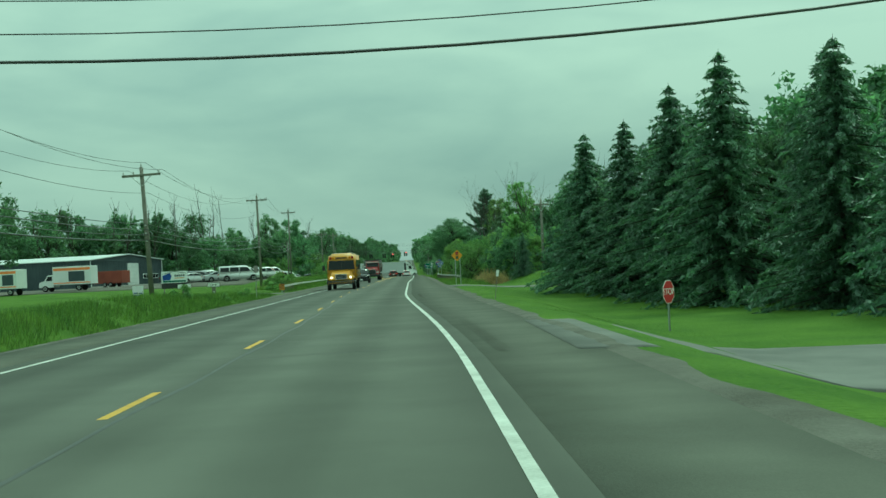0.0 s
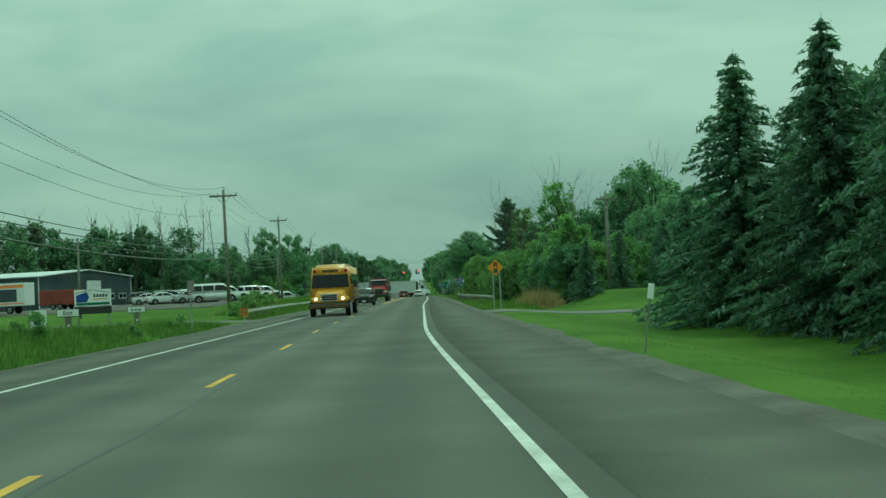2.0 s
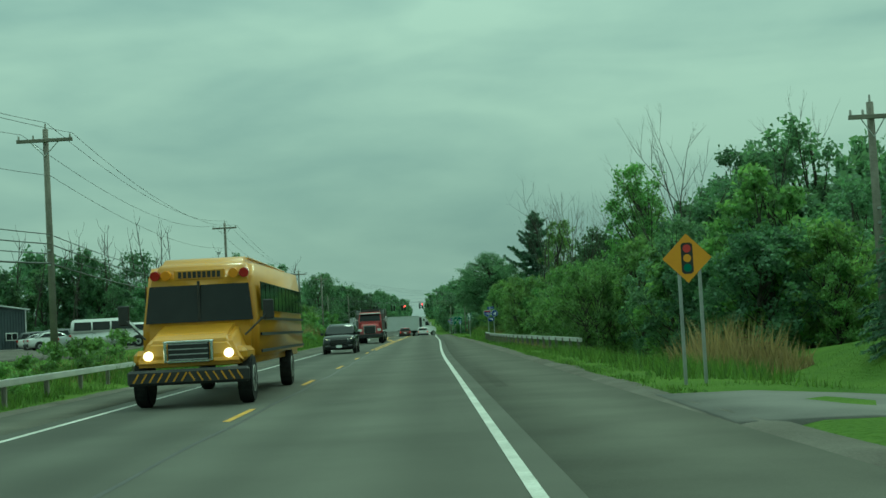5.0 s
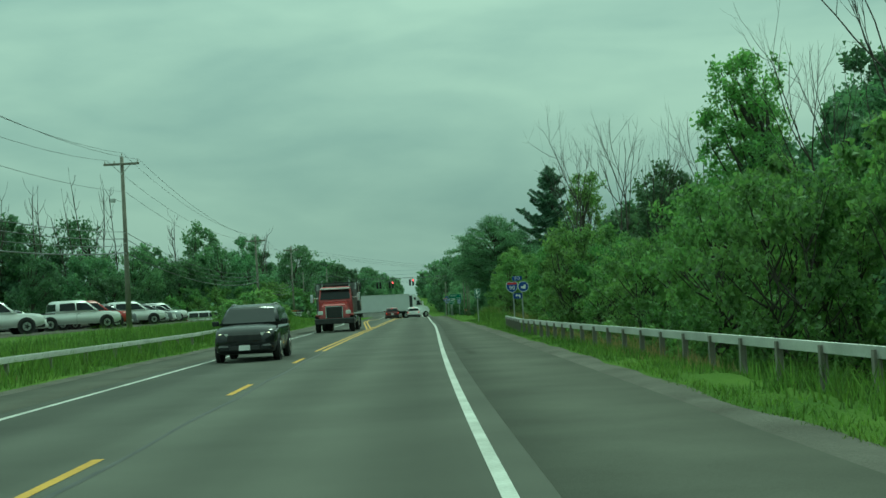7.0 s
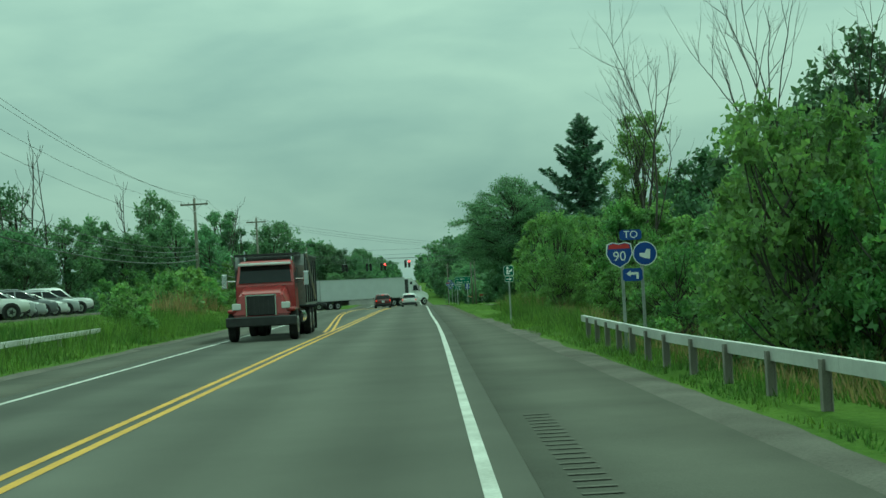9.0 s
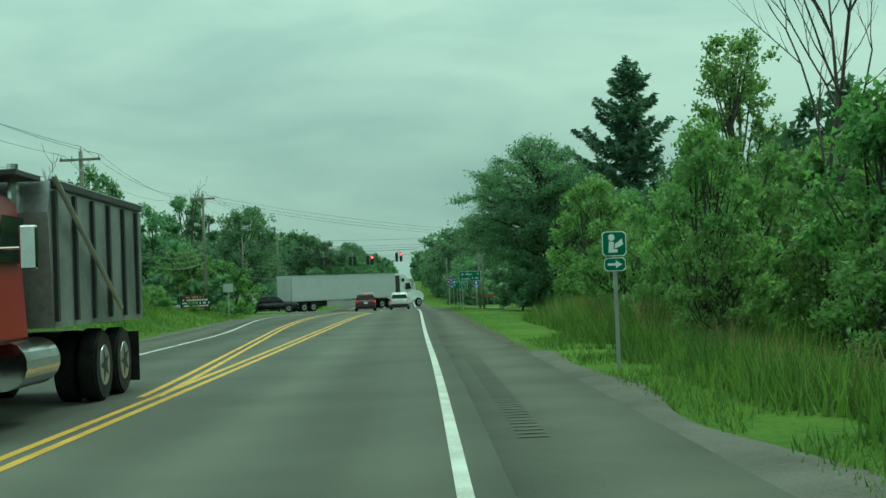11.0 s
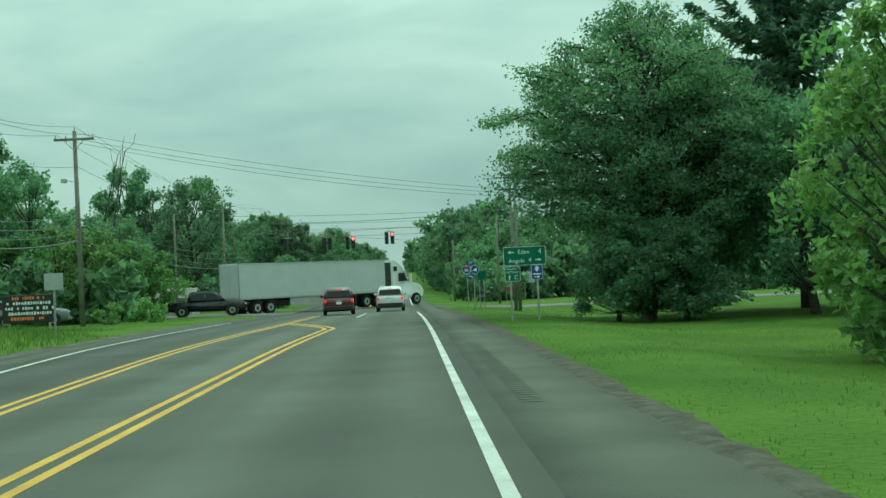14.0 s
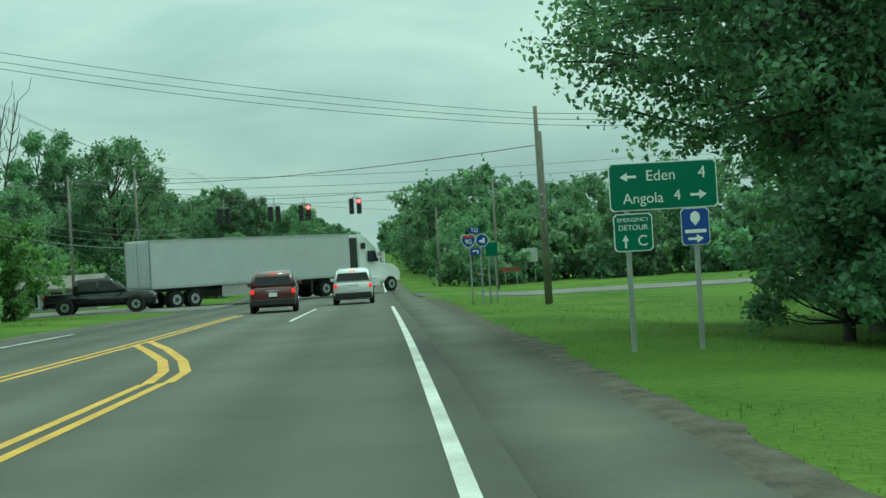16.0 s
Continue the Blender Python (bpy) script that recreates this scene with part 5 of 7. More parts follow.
# library sign
sx, sy = 3.1, 190.7
base = land(sx, sy)
t = thing("library_sign", "green sign with a white reading symbol and an arrow plate", "road sign", pose(sx, sy, base))
z = 2.07 - base
part("post", sign_post(bmesh.new(), 0, 0, z + 0.2), M_GALV, t)
plate(t, "border", rect(-0.2, 0.2, z - 0.204, z + 0.204), M_WHITE_SIGN, "white border")
plate(t, "face", rect(-0.185, 0.185, z - 0.189, z + 0.189), M_GREEN_SIGN, "green face", -0.007, 0.003)
plate(t, "symbol_dot", ring(-0.043, z + 0.102, 0.055, 14), M_WHITE_SIGN, "white dot", -0.011, 0.003)
plate(t, "symbol_body", [(-0.102, z - 0.145), (0.051, z - 0.145), (0.051, z - 0.093), (-0.017, z - 0.085), (0.0, z + 0.025), (-0.085, z + 0.043)], M_WHITE_SIGN, "white shape", -0.011, 0.003)
plate(t, "symbol_book", [(0.0, z - 0.076), (0.085, z - 0.051), (0.145, z - 0.017), (0.128, z + 0.085), (0.060, z + 0.025), (0.017, z + 0.000)], M_WHITE_SIGN, "white book shape", -0.012, 0.003)
plate(t, "arrow_border", rect(-0.178, 0.178, z - 0.45, z - 0.23), M_WHITE_SIGN, "white border")
plate(t, "arrow_face", rect(-0.166, 0.166, z - 0.438, z - 0.242), M_GREEN_SIGN, "green face", -0.007, 0.003)
plate(t, "arrow", arrow(0, z - 0.340, 0.12, "right"), M_WHITE_SIGN, "white arrow", -0.011, 0.003)

# the town sign before the crossing
base = land(3.6, 251.2)
t = thing("town_sign", "wide green direction sign naming two towns, on two posts", "road sign", pose(3.62, 251.25, base + 0.16, 0, 0, -1.5))
t.scale = (0.925, 1.0, 0.925)
z = 2.1 - base
for px in (-0.53, 0.43):
    part("post", sign_post(bmesh.new(), px, -0.3, z + 0.3, 0.05), M_GALV, t)
plate(t, "border", rect(-0.76, 0.76, z - 0.335, z + 0.335), M_WHITE_SIGN, "white border")
plate(t, "face", rect(-0.745, 0.745, z - 0.32, z + 0.32), M_GREEN_SIGN, "green face", -0.007, 0.003)
letters("Eden", 0.215, t, (-0.03, -0.012, z + 0.14), M_WHITE_SIGN, label="white town name")
letters("4", 0.23, t, (0.55, -0.012, z + 0.15), M_WHITE_SIGN)
plate(t, "arrow", arrow(-0.49, z + 0.14, 0.115, "left"), M_WHITE_SIGN, "white arrow", -0.011, 0.003)
letters("Angola", 0.205, t, (-0.29, -0.012, z - 0.17), M_WHITE_SIGN, label="white town name")
letters("4", 0.21, t, (0.19, -0.012, z - 0.15), M_WHITE_SIGN)
plate(t, "arrow", arrow(0.49, z - 0.15, 0.115, "right"), M_WHITE_SIGN, "white arrow", -0.011, 0.003)
plate(t, "detour_border", rect(-0.73, -0.18, z - 0.9, z - 0.37), M_WHITE_SIGN, "white border")
plate(t, "detour_face", rect(-0.715, -0.195, z - 0.885, z - 0.385), M_GREEN_SIGN, "green plate", -0.007, 0.003)
letters("EMERGENCY", 0.078, t, (-0.455, -0.012, z - 0.46), M_WHITE_SIGN)
letters("DETOUR", 0.105, t, (-0.455, -0.012, z - 0.57), M_WHITE_SIGN)
letters("C", 0.21, t, (-0.33, -0.012, z - 0.76), M_WHITE_SIGN)
plate(t, "arrow", arrow(-0.57, z - 0.76, 0.09, "up"), M_WHITE_SIGN, "white arrow", -0.011, 0.003)
plate(t, "blue_border", rect(0.22, 0.62, z - 0.86, z - 0.34), M_WHITE_SIGN, "white border")
plate(t, "blue_face", rect(0.23, 0.61, z - 0.85, z - 0.35), M_BLUE_SIGN, "blue plate", -0.007, 0.003)
plate(t, "badge", [(0.36, z - 0.42), (0.42, z - 0.38), (0.48, z - 0.42), (0.49, z - 0.5), (0.42, z - 0.59), (0.35, z - 0.5)], M_WHITE_SIGN, "white badge shape", -0.011, 0.003)
plate(t, "bar", rect(0.27, 0.57, z - 0.69, z - 0.64, 0.005), M_WHITE_SIGN, "white bar of small print", -0.011, 0.003)
plate(t, "arrow", arrow(0.42, z - 0.77, 0.11, "right"), M_WHITE_SIGN, "white arrow", -0.011, 0.003)

# traffic signals on the span wire
def signal_pair(x, y, zb, lit):
    t = thing("traffic_signal", "pair of black three-lamp traffic signals on a span wire", "traffic signal", pose(x, y, zb), "traffic signals")
    for dx, face in ((-0.32, 35), (0.2, 0)):
        head = part("signal_head", boxes(((dx, 0, 0.54), (0.34, 0.22, 1.08)), bevel=0.03), M_BLACK, t)
        for i in range(3):
            on = lit and dx > 0 and i == 2
            bm = bmesh.new()
            rod(bm, (dx, -0.11, 0.2 + 0.34 * i), (dx, -0.13, 0.2 + 0.34 * i), 0.125, sides=16)
            part("lens", bm, M_RED_ON if on else M_LENS_OFF, head, "lit red lens" if on else "dark unlit lens")
            bm = bmesh.new()
            for a in range(9):
                w0, w1 = math.pi * (a / 9), math.pi * ((a + 1) / 9)
                q = [(dx + 0.145 * math.cos(w), yy, 0.2 + 0.34 * i + 0.145 * math.sin(w)) for w, yy in ((w0, -0.11), (w1, -0.11), (w1, -0.32), (w0, -0.32))]
                q2 = [(dx + 0.135 * math.cos(w), yy, 0.2 + 0.34 * i + 0.135 * math.sin(w)) for w, yy in ((w0, -0.11), (w1, -0.11), (w1, -0.32), (w0, -0.32))]
                bm.faces.new([bm.verts.new(p) for p in q])
                bm.faces.new([bm.verts.new(p) for p in q2[::-1]])
            part("visor", bm, M_BLACK, head)
    bm = bmesh.new()
    rod(bm, (-0.06, 0, 1.08), (-0.06, 0, 6.12 - zb + 0.1), 0.03)
    box(bm, (-0.06, 0, 1.12), (0.6, 0.08, 0.06))
    part("hanger", bm, M_GALV, t)


for x, zb, lit in ((-1.35, 4.75, True), (-4.85, 4.5, True), (-6.95, 4.5, False), (-10.4, 4.55, False)):
    signal_pair(x, 322.9, zb, lit)


# ---- vehicles ----
def wheel(parent, x, y, r, w, rim=M_ALLOY):
    bm = bmesh.new()
    rod(bm, (x - w / 2, y, r), (x + w / 2, y, r), r, sides=24)
    bmesh.ops.bevel(bm, geom=[e for e in bm.edges if len(e.link_faces) == 2 and any(len(f.verts) > 8 for f in e.link_faces)], offset=0.035, segments=2, affect="EDGES")
    tyre = part("wheel", bm, M_RUBBER, parent, "black tyre", smooth=False)
    s = 1 if x > 0 else -1
    bm = bmesh.new()
    rod(bm, (x + s * (w / 2 - 0.03), y, r), (x + s * (w / 2 + 0.006), y, r), r * 0.62, r * 0.56, 18)
    rim_ob = part("rim", bm, rim, tyre, "metal wheel rim")
    # flat black star: the dark openings between spokes, painted on as shade
    bm = bmesh.new()
    ring = []
    for side in (0, 1):
        ring.append([bm.verts.new((x + s * (w / 2 + 0.002 + 0.008 * side), y + r * q * math.cos(math.pi * i / 5), r + r * q * math.sin(math.pi * i / 5))) for i in range(10) for q in [(0.5, 0.2)[i % 2]]])
    bm.faces.new(ring[1])
    for i in range(10):
        bm.faces.new((ring[0][i], ring[0][(i + 1) % 10], ring[1][(i + 1) % 10], ring[1][i]))
    bmesh.ops.recalc_face_normals(bm, faces=bm.faces)
    hole = new("spoke_gap_shade", finish(bm, "spoke_gap_shade", M_BLACK))
    hole.parent = tyre
    return tyre


def pane(parent, name, corners, material, label="", thick=0.008):
    """A pane with thickness over a list of corners, pushed out along its normal."""
    bm = bmesh.new()
    pts = [Vector(c) for c in corners]
    n = (pts[1] - pts[0]).cross(pts[-1] - pts[0]).normalized()
    lo = [bm.verts.new(p - n * thick) for p in pts]
    hi = [bm.verts.new(p + n * thick) for p in pts]
    bm.faces.new(lo[::-1])
    bm.faces.new(hi)
    k = len(pts)
    for i in range(k):
        bm.faces.new((lo[i], lo[(i + 1) % k], hi[(i + 1) % k], hi[i]))
    bmesh.ops.recalc_face_normals(bm, faces=bm.faces)
    return part(name, bm, material, parent, label)


STYLES = {
    # lower body outline, cabin outline (rear to front), belt, roof, width, wheels, radius, side windows
    "suv": dict(low=[(-2.2, 0.34), (-2.32, 0.5), (-2.32, 0.75), (-2.24, 1.06), (1.05, 1.1), (1.7, 1.03), (2.08, 0.94), (2.26, 0.8), (2.33, 0.6), (2.28, 0.34), (1.9, 0.24), (-1.9, 0.24)],
                cab=[(-2.24, 1.04), (-2.05, 1.5), (-1.85, 1.62), (-0.6, 1.69), (0.1, 1.66), (0.4, 1.56), (1.2, 1.06)], W=1.86, wy=(-1.38, 1.4), r=0.36,
                win=[[(-1.88, 1.14), (-1.2, 1.14), (-1.2, 1.52), (-1.72, 1.5)], [(-1.12, 1.14), (-0.2, 1.14), (-0.2, 1.56), (-1.12, 1.54)], [(-0.12, 1.14), (0.85, 1.14), (0.32, 1.52), (-0.12, 1.56)]]),
    "sedan": dict(low=[(-2.25, 0.34), (-2.36, 0.5), (-2.36, 0.8), (-2.28, 0.98), (-1.5, 1.02), (1.0, 0.98), (2.0, 0.82), (2.3, 0.68), (2.36, 0.5), (2.28, 0.3), (1.9, 0.2), (-1.9, 0.2)],
                  cab=[(-1.75, 0.98), (-1.0, 1.38), (-0.5, 1.45), (0.1, 1.43), (0.35, 1.37), (1.1, 0.96)], W=1.8, wy=(-1.38, 1.38), r=0.32,
                  win=[[(-1.4, 1.04), (-0.45, 1.04), (-0.45, 1.36), (-0.95, 1.32)], [(-0.37, 1.04), (0.78, 1.02), (0.28, 1.33), (-0.37, 1.37)]]),
    "pickup": dict(low=[(-2.85, 0.45), (-2.92, 0.6), (-2.9, 1.08), (1.0, 1.14), (2.2, 1.08), (2.72, 1.02), (2.86, 0.8), (2.86, 0.45), (2.3, 0.36), (-2.3, 0.38)],
                   cab=[(-1.38, 1.1), (-1.3, 1.7), (-1.1, 1.83), (0.4, 1.85), (0.68, 1.75), (1.4, 1.1)], W=1.96, wy=(-1.8, 1.85), r=0.4,
                   win=[[(-1.16, 1.2), (-0.14, 1.2), (-0.14, 1.69), (-1.1, 1.66)], [(-0.06, 1.2), (1.1, 1.2), (0.62, 1.66), (-0.06, 1.69)]]),
    "van": dict(low=[(-2.7, 0.4), (-2.78, 0.55), (-2.76, 1.15), (1.7, 1.15), (2.3, 1.05), (2.68, 0.9), (2.74, 0.55), (2.66, 0.36), (2.2, 0.28), (-2.2, 0.3)],
                cab=[(-2.74, 1.12), (-2.66, 1.9), (-2.5, 2.02), (0.7, 2.04), (1.05, 1.95), (1.85, 1.12)], W=2.0, wy=(-1.7, 1.75), r=0.36,
                win=[[(-2.5, 1.25), (-1.35, 1.25), (-1.35, 1.82), (-2.45, 1.82)], [(-1.25, 1.25), (-0.1, 1.25), (-0.1, 1.82), (-1.25, 1.82)], [(0.0, 1.25), (1.5, 1.25), (1.0, 1.8), (0.0, 1.84)]]),
}


SHELLS = {
    # along the car: y, half width, sill, shoulder, top
    "suv": ((2.31, 0.6, 0.44, 0.66, 0.7), (2.27, 0.77, 0.31, 0.8, 0.86), (2.14, 0.86, 0.25, 0.9, 0.97), (1.76, 0.915, 0.22, 0.97, 1.05), (1.1, 0.93, 0.22, 1.03, 1.1), (0.0, 0.93, 0.22, 1.05, 1.09), (-1.4, 0.93, 0.22, 1.07, 1.1), (-1.95, 0.905, 0.25, 1.08, 1.1), (-2.2, 0.86, 0.33, 1.05, 1.07), (-2.31, 0.76, 0.46, 0.96, 0.98)),
    "sedan": ((2.34, 0.56, 0.4, 0.58, 0.62), (2.28, 0.74, 0.27, 0.68, 0.73), (2.1, 0.83, 0.22, 0.77, 0.83), (1.7, 0.885, 0.2, 0.85, 0.92), (1.05, 0.9, 0.2, 0.93, 0.99), (0.0, 0.9, 0.2, 0.96, 1.0), (-1.2, 0.9, 0.2, 0.98, 1.02), (-1.8, 0.875, 0.22, 0.98, 1.02), (-2.2, 0.82, 0.3, 0.95, 0.99), (-2.34, 0.72, 0.42, 0.86, 0.88)),
}


def shell(rows):
    """A car's lower body: rounded cross-sections drawn along its length and closed at both ends."""
    bm = bmesh.new()
    loops = []
    for y, w, z0, z1, z2 in rows:
        half = [(0.8 * w, z0), (0.95 * w, z0 + 0.06), (w, z0 + 0.42 * (z1 - z0)), (0.985 * w, z1 - 0.14 * (z1 - z0)), (0.94 * w, z1), (0.78 * w, z1 * 0.35 + z2 * 0.65), (0.4 * w, z2)]
        loops.append([bm.verts.new((x, y, z)) for x, z in half] + [bm.verts.new((-x, y, z)) for x, z in half[::-1]])
    k = len(loops[0])
    for a, b in zip(loops, loops[1:]):
        for i in range(k):
            bm.faces.new((a[i], a[(i + 1) % k], b[(i + 1) % k], b[i]))
    bm.faces.new(loops[0])
    bm.faces.new(loops[-1][::-1])
    bmesh.ops.recalc_face_normals(bm, faces=bm.faces)
    return bm


def vehicle(style, colour, name, label, m, group="", heads=False, brakes=False, trim=M_BLACK):
    d = STYLES[style]
    t = thing(name, label, "pickup truck" if style == "pickup" else "van" if style == "van" else "car", m, group)
    w = d["W"] / 2
    low, cab = d["low"], d["cab"]
    belt, roof = min(z for _, z in cab), max(z for _, z in cab)
    if style in SHELLS:
        bm = shell(SHELLS[style])
    else:
        bm = slab(bmesh.new(), low, "x", -w, w)
        ends = max(y for y, _ in low)
        for v in bm.verts:  # corners drawn in towards the ends and the sills
            k = abs(v.co.y) / ends
            v.co.x *= 0.87 if k > 0.985 else 0.93 if k > 0.93 else 1.0
            if v.co.z < 0.3:
                v.co.x *= 0.95
        bmesh.ops.bevel(bm, geom=list(bm.edges), offset=0.07, segments=3, affect="EDGES")
    part("body", bm, colour, t, smooth=True)
    hw = lambda z: w * (0.965 - 0.2 * max(0.0, (z - belt) / (roof - belt)))
    bm = slab(bmesh.new(), cab, "x", -1, 1)
    for v in bm.verts:
        v.co.x *= hw(v.co.z)
    bmesh.ops.bevel(bm, geom=[e for e in bm.edges if all(v.co.z > belt + 0.05 for v in e.verts)], offset=0.07, segments=3, affect="EDGES")
    part("cabin", bm, colour, t, smooth=True)
    # glass
    for poly in d["win"]:
        for s in (-1, 1):
            pane(t, "side_window", [(s * (hw(z) + 0.004), y, z) for y, z in (poly if s > 0 else poly[::-1])], M_GLASS, "dark side window")
    def cross(a, b, inset, nm, lab):
        (ya, za), (yb, zb) = a, b
        pane(t, nm, [(-hw(za) * inset, ya, za), (hw(za) * inset, ya, za), (hw(zb) * inset, yb, zb), (-hw(zb) * inset, yb, zb)], M_GLASS, lab, 0.012)
    lerp = lambda a, b, u: (a[0] + (b[0] - a[0]) * u, a[1] + (b[1] - a[1]) * u)
    cross(lerp(cab[-1], cab[-2], 0.12), lerp(cab[-1], cab[-2], 0.94), 0.9, "windscreen", "dark windscreen")
    cross(lerp(cab[1], cab[0], 0.08), lerp(cab[1], cab[0], 0.85), 0.86, "rear_window", "dark rear window")
    # wheels and arches
    for y in d["wy"]:
        for s in (-1, 1):
            bm = bmesh.new()
            rod(bm, (s * (w - 0.12), y, d["r"] + 0.02), (s * (w + 0.004), y, d["r"] + 0.02), d["r"] + 0.07, sides=22)
            part("wheel_arch", bm, M_BLACK, t)
            wheel(t, s * (w - 0.09), y, d["r"], 0.22)
    yf, yr = max(y for y, _ in low), min(y for y, _ in low)
    zb = 0.36 * belt + 0.05
    part("front_bumper", boxes(((0, yf - 0.07, zb - 0.02), (2 * w - 0.3, 0.2, 0.22)), bevel=0.06), trim if style == "pickup" else colour, t)
    part("lower_grille", boxes(((0, yf + 0.012, zb), (w * 0.95, 0.04, 0.12)), bevel=0.01), M_BLACK, t)
    part("rear_bumper", boxes(((0, yr + 0.03, zb + 0.02), (2 * w - 0.16, 0.12, 0.26)), bevel=0.04), trim, t)
    part("tailgate_handle", boxes(((0, yr - 0.008, belt * 0.86), (0.5, 0.02, 0.035)), bevel=0.005), M_CHROME if style != "van" else M_BLACK, t, "bright strip")
    part("grille", boxes(((0, yf - 0.005, belt * 0.68), (w * 1.05, 0.06, belt * 0.18)), bevel=0.01), M_BLACK, t)
    for i in range(3):
        part("grille_bar", boxes(((0, yf + 0.025, belt * (0.62 + 0.06 * i)), (w * 1.02, 0.015, 0.018))), M_CHROME if style in ("pickup", "van") else M_BLACK, t)
    for s in (-1, 1):
        if style in SHELLS:  # a slim lens swept back round the corner
            bm = bmesh.new()
            slab(bm, [(s * w * 0.5, yf - 0.02), (s * w * 0.72, yf - 0.09), (s * w * 0.9, yf - 0.26), (s * w * 0.96, yf - 0.5), (s * w * 0.84, yf - 0.4), (s * w * 0.6, yf - 0.22)], "y", -0.04, 0.04)
            bmesh.ops.transform(bm, matrix=Matrix(((1, 0, 0, 0), (0, 0, 1, 0), (0, 1, 0, belt * 0.77), (0, 0, 0, 1))), verts=bm.verts)
            for v in bm.verts:
                v.co.z += 0.09 * (yf - v.co.y)
            bmesh.ops.recalc_face_normals(bm, faces=bm.faces)
            lens = part("headlight", bm, M_CLEAR, t, "clear swept-back headlight")
            if heads:
                bm = bmesh.new()
                rod(bm, (s * w * 0.74, yf - 0.2, belt * 0.775), (s * w * 0.74, yf - 0.075, belt * 0.775), 0.045, sides=14)
                part("bulb", bm, M_HEAD_ON, lens, "lit bulb")
        else:
            part("headlight", boxes(((s * w * 0.7, yf - 0.06, belt * 0.76), (w * 0.27, 0.12, 0.075)), bevel=0.02), M_HEAD_ON if heads else M_CLEAR, t, "lit headlight" if heads else "clear headlight")
        part("tail_light", boxes(((s * (w - 0.13), yr + 0.04, belt * 0.84), (0.14, 0.14, 0.17)), bevel=0.02), M_BRAKE_ON if brakes else M_TAIL, t, "lit red tail light" if brakes else "red tail light")
        bm = bmesh.new()
        box(bm, (s * (w + 0.1), cab[-1][0] - 0.32, belt + 0.1), (0.2, 0.1, 0.15), bevel=0.02)
        part("mirror", bm, colour, t)
        for yy in (poly[0][0] for poly in d["win"][1:]):
            part("door_handle", boxes(((s * (w + 0.008), yy + 0.1, belt - 0.1), (0.025, 0.16, 0.03))), M_BLACK, t)
            part("door_gap", boxes(((s * (w + 0.001), yy - 0.04, belt * 0.66), (0.006, 0.012, belt * 0.62))), M_BLACK, t)
    part("number_plate", boxes(((0, yr - 0.012, belt * 0.72), (0.32, 0.015, 0.16))), M_WHITE_SIGN, t, "plain pale number plate")
    part("number_plate", boxes(((0, yf + 0.035, zb), (0.32, 0.015, 0.15))), M_WHITE_SIGN, t, "plain pale number plate")
    if brakes:
        part("high_brake_light", boxes(((0, cab[1][0] - 0.03, roof - 0.13), (0.3, 0.05, 0.035))), M_BRAKE_ON, t, "lit red strip")
    if style == "suv":
        for s in (-1, 1):
            bm = bmesh.new()
            rod(bm, (s * w * 0.68, -1.5, roof - 0.035), (s * w * 0.69, -0.6, roof + 0.012), 0.02)
            rod(bm, (s * w * 0.69, -0.6, roof + 0.012), (s * w * 0.68, 0.05, roof - 0.015), 0.02)
            part("roof_rail", bm, M_ALLOY, t)
    if style == "pickup":
        part("bed_floor", boxes(((0, -2.12, 1.07), (2 * w - 0.22, 1.4, 0.06))), M_BLACK, t, "dark open load bed")
    return t


# the two cars waiting ahead
vehicle("suv", P_MAROON, "car", "dark red estate car braking at the signals", pose(-4.4, 287.4, grade(287), 0, 0, 3), "cars on the road", brakes=True)
vehicle("suv", P_WHITE, "car", "white crossover car braking at the signals", pose(-1.3, 295.6, grade(295), 0, 0, 0), "cars on the road", brakes=True)
# oncoming
vehicle("suv", P_BLACK, "car", "black crossover car with headlights lit", pose(-6.1, 145.0, 0, 0, 0, 180), "cars on the road", heads=True)
# pickup at the mouth of the side street
vehicle("pickup", P_BLACK, "pickup", "black pickup truck standing in the side street", pose(-14.9, 303.5, land(-14.9, 303.5) + 0.04, 0, 0, -84))

# rows of vehicles in the dealer's lot
protos = {}
LOT = [("van", P_WHITE, "white passenger van parked in the lot"), ("pickup", P_WHITE, "white pickup truck parked in the lot"), ("sedan", P_SILVER, "silver saloon car parked in the lot"),
       ("pickup", P_RED, "red pickup truck parked in the lot"), ("sedan", P_WHITE, "white saloon car parked in the lot"), ("suv", P_GREY, "dark grey estate car parked in the lot"), ("suv", P_SILVER, "silver estate car parked in the lot")]


def park(i, x, y, turn):
    style, colour, label = LOT[i]
    m = pose(x, y, land(x, y) + 0.05, 0, 0, turn)
    if i in protos:
        return copy_thing(protos[i], m)
    protos[i] = vehicle(style, colour, {"van": "van", "pickup": "pickup", "suv": "car", "sedan": "car"}[style], label, m, "parked vehicles")
    return protos[i]


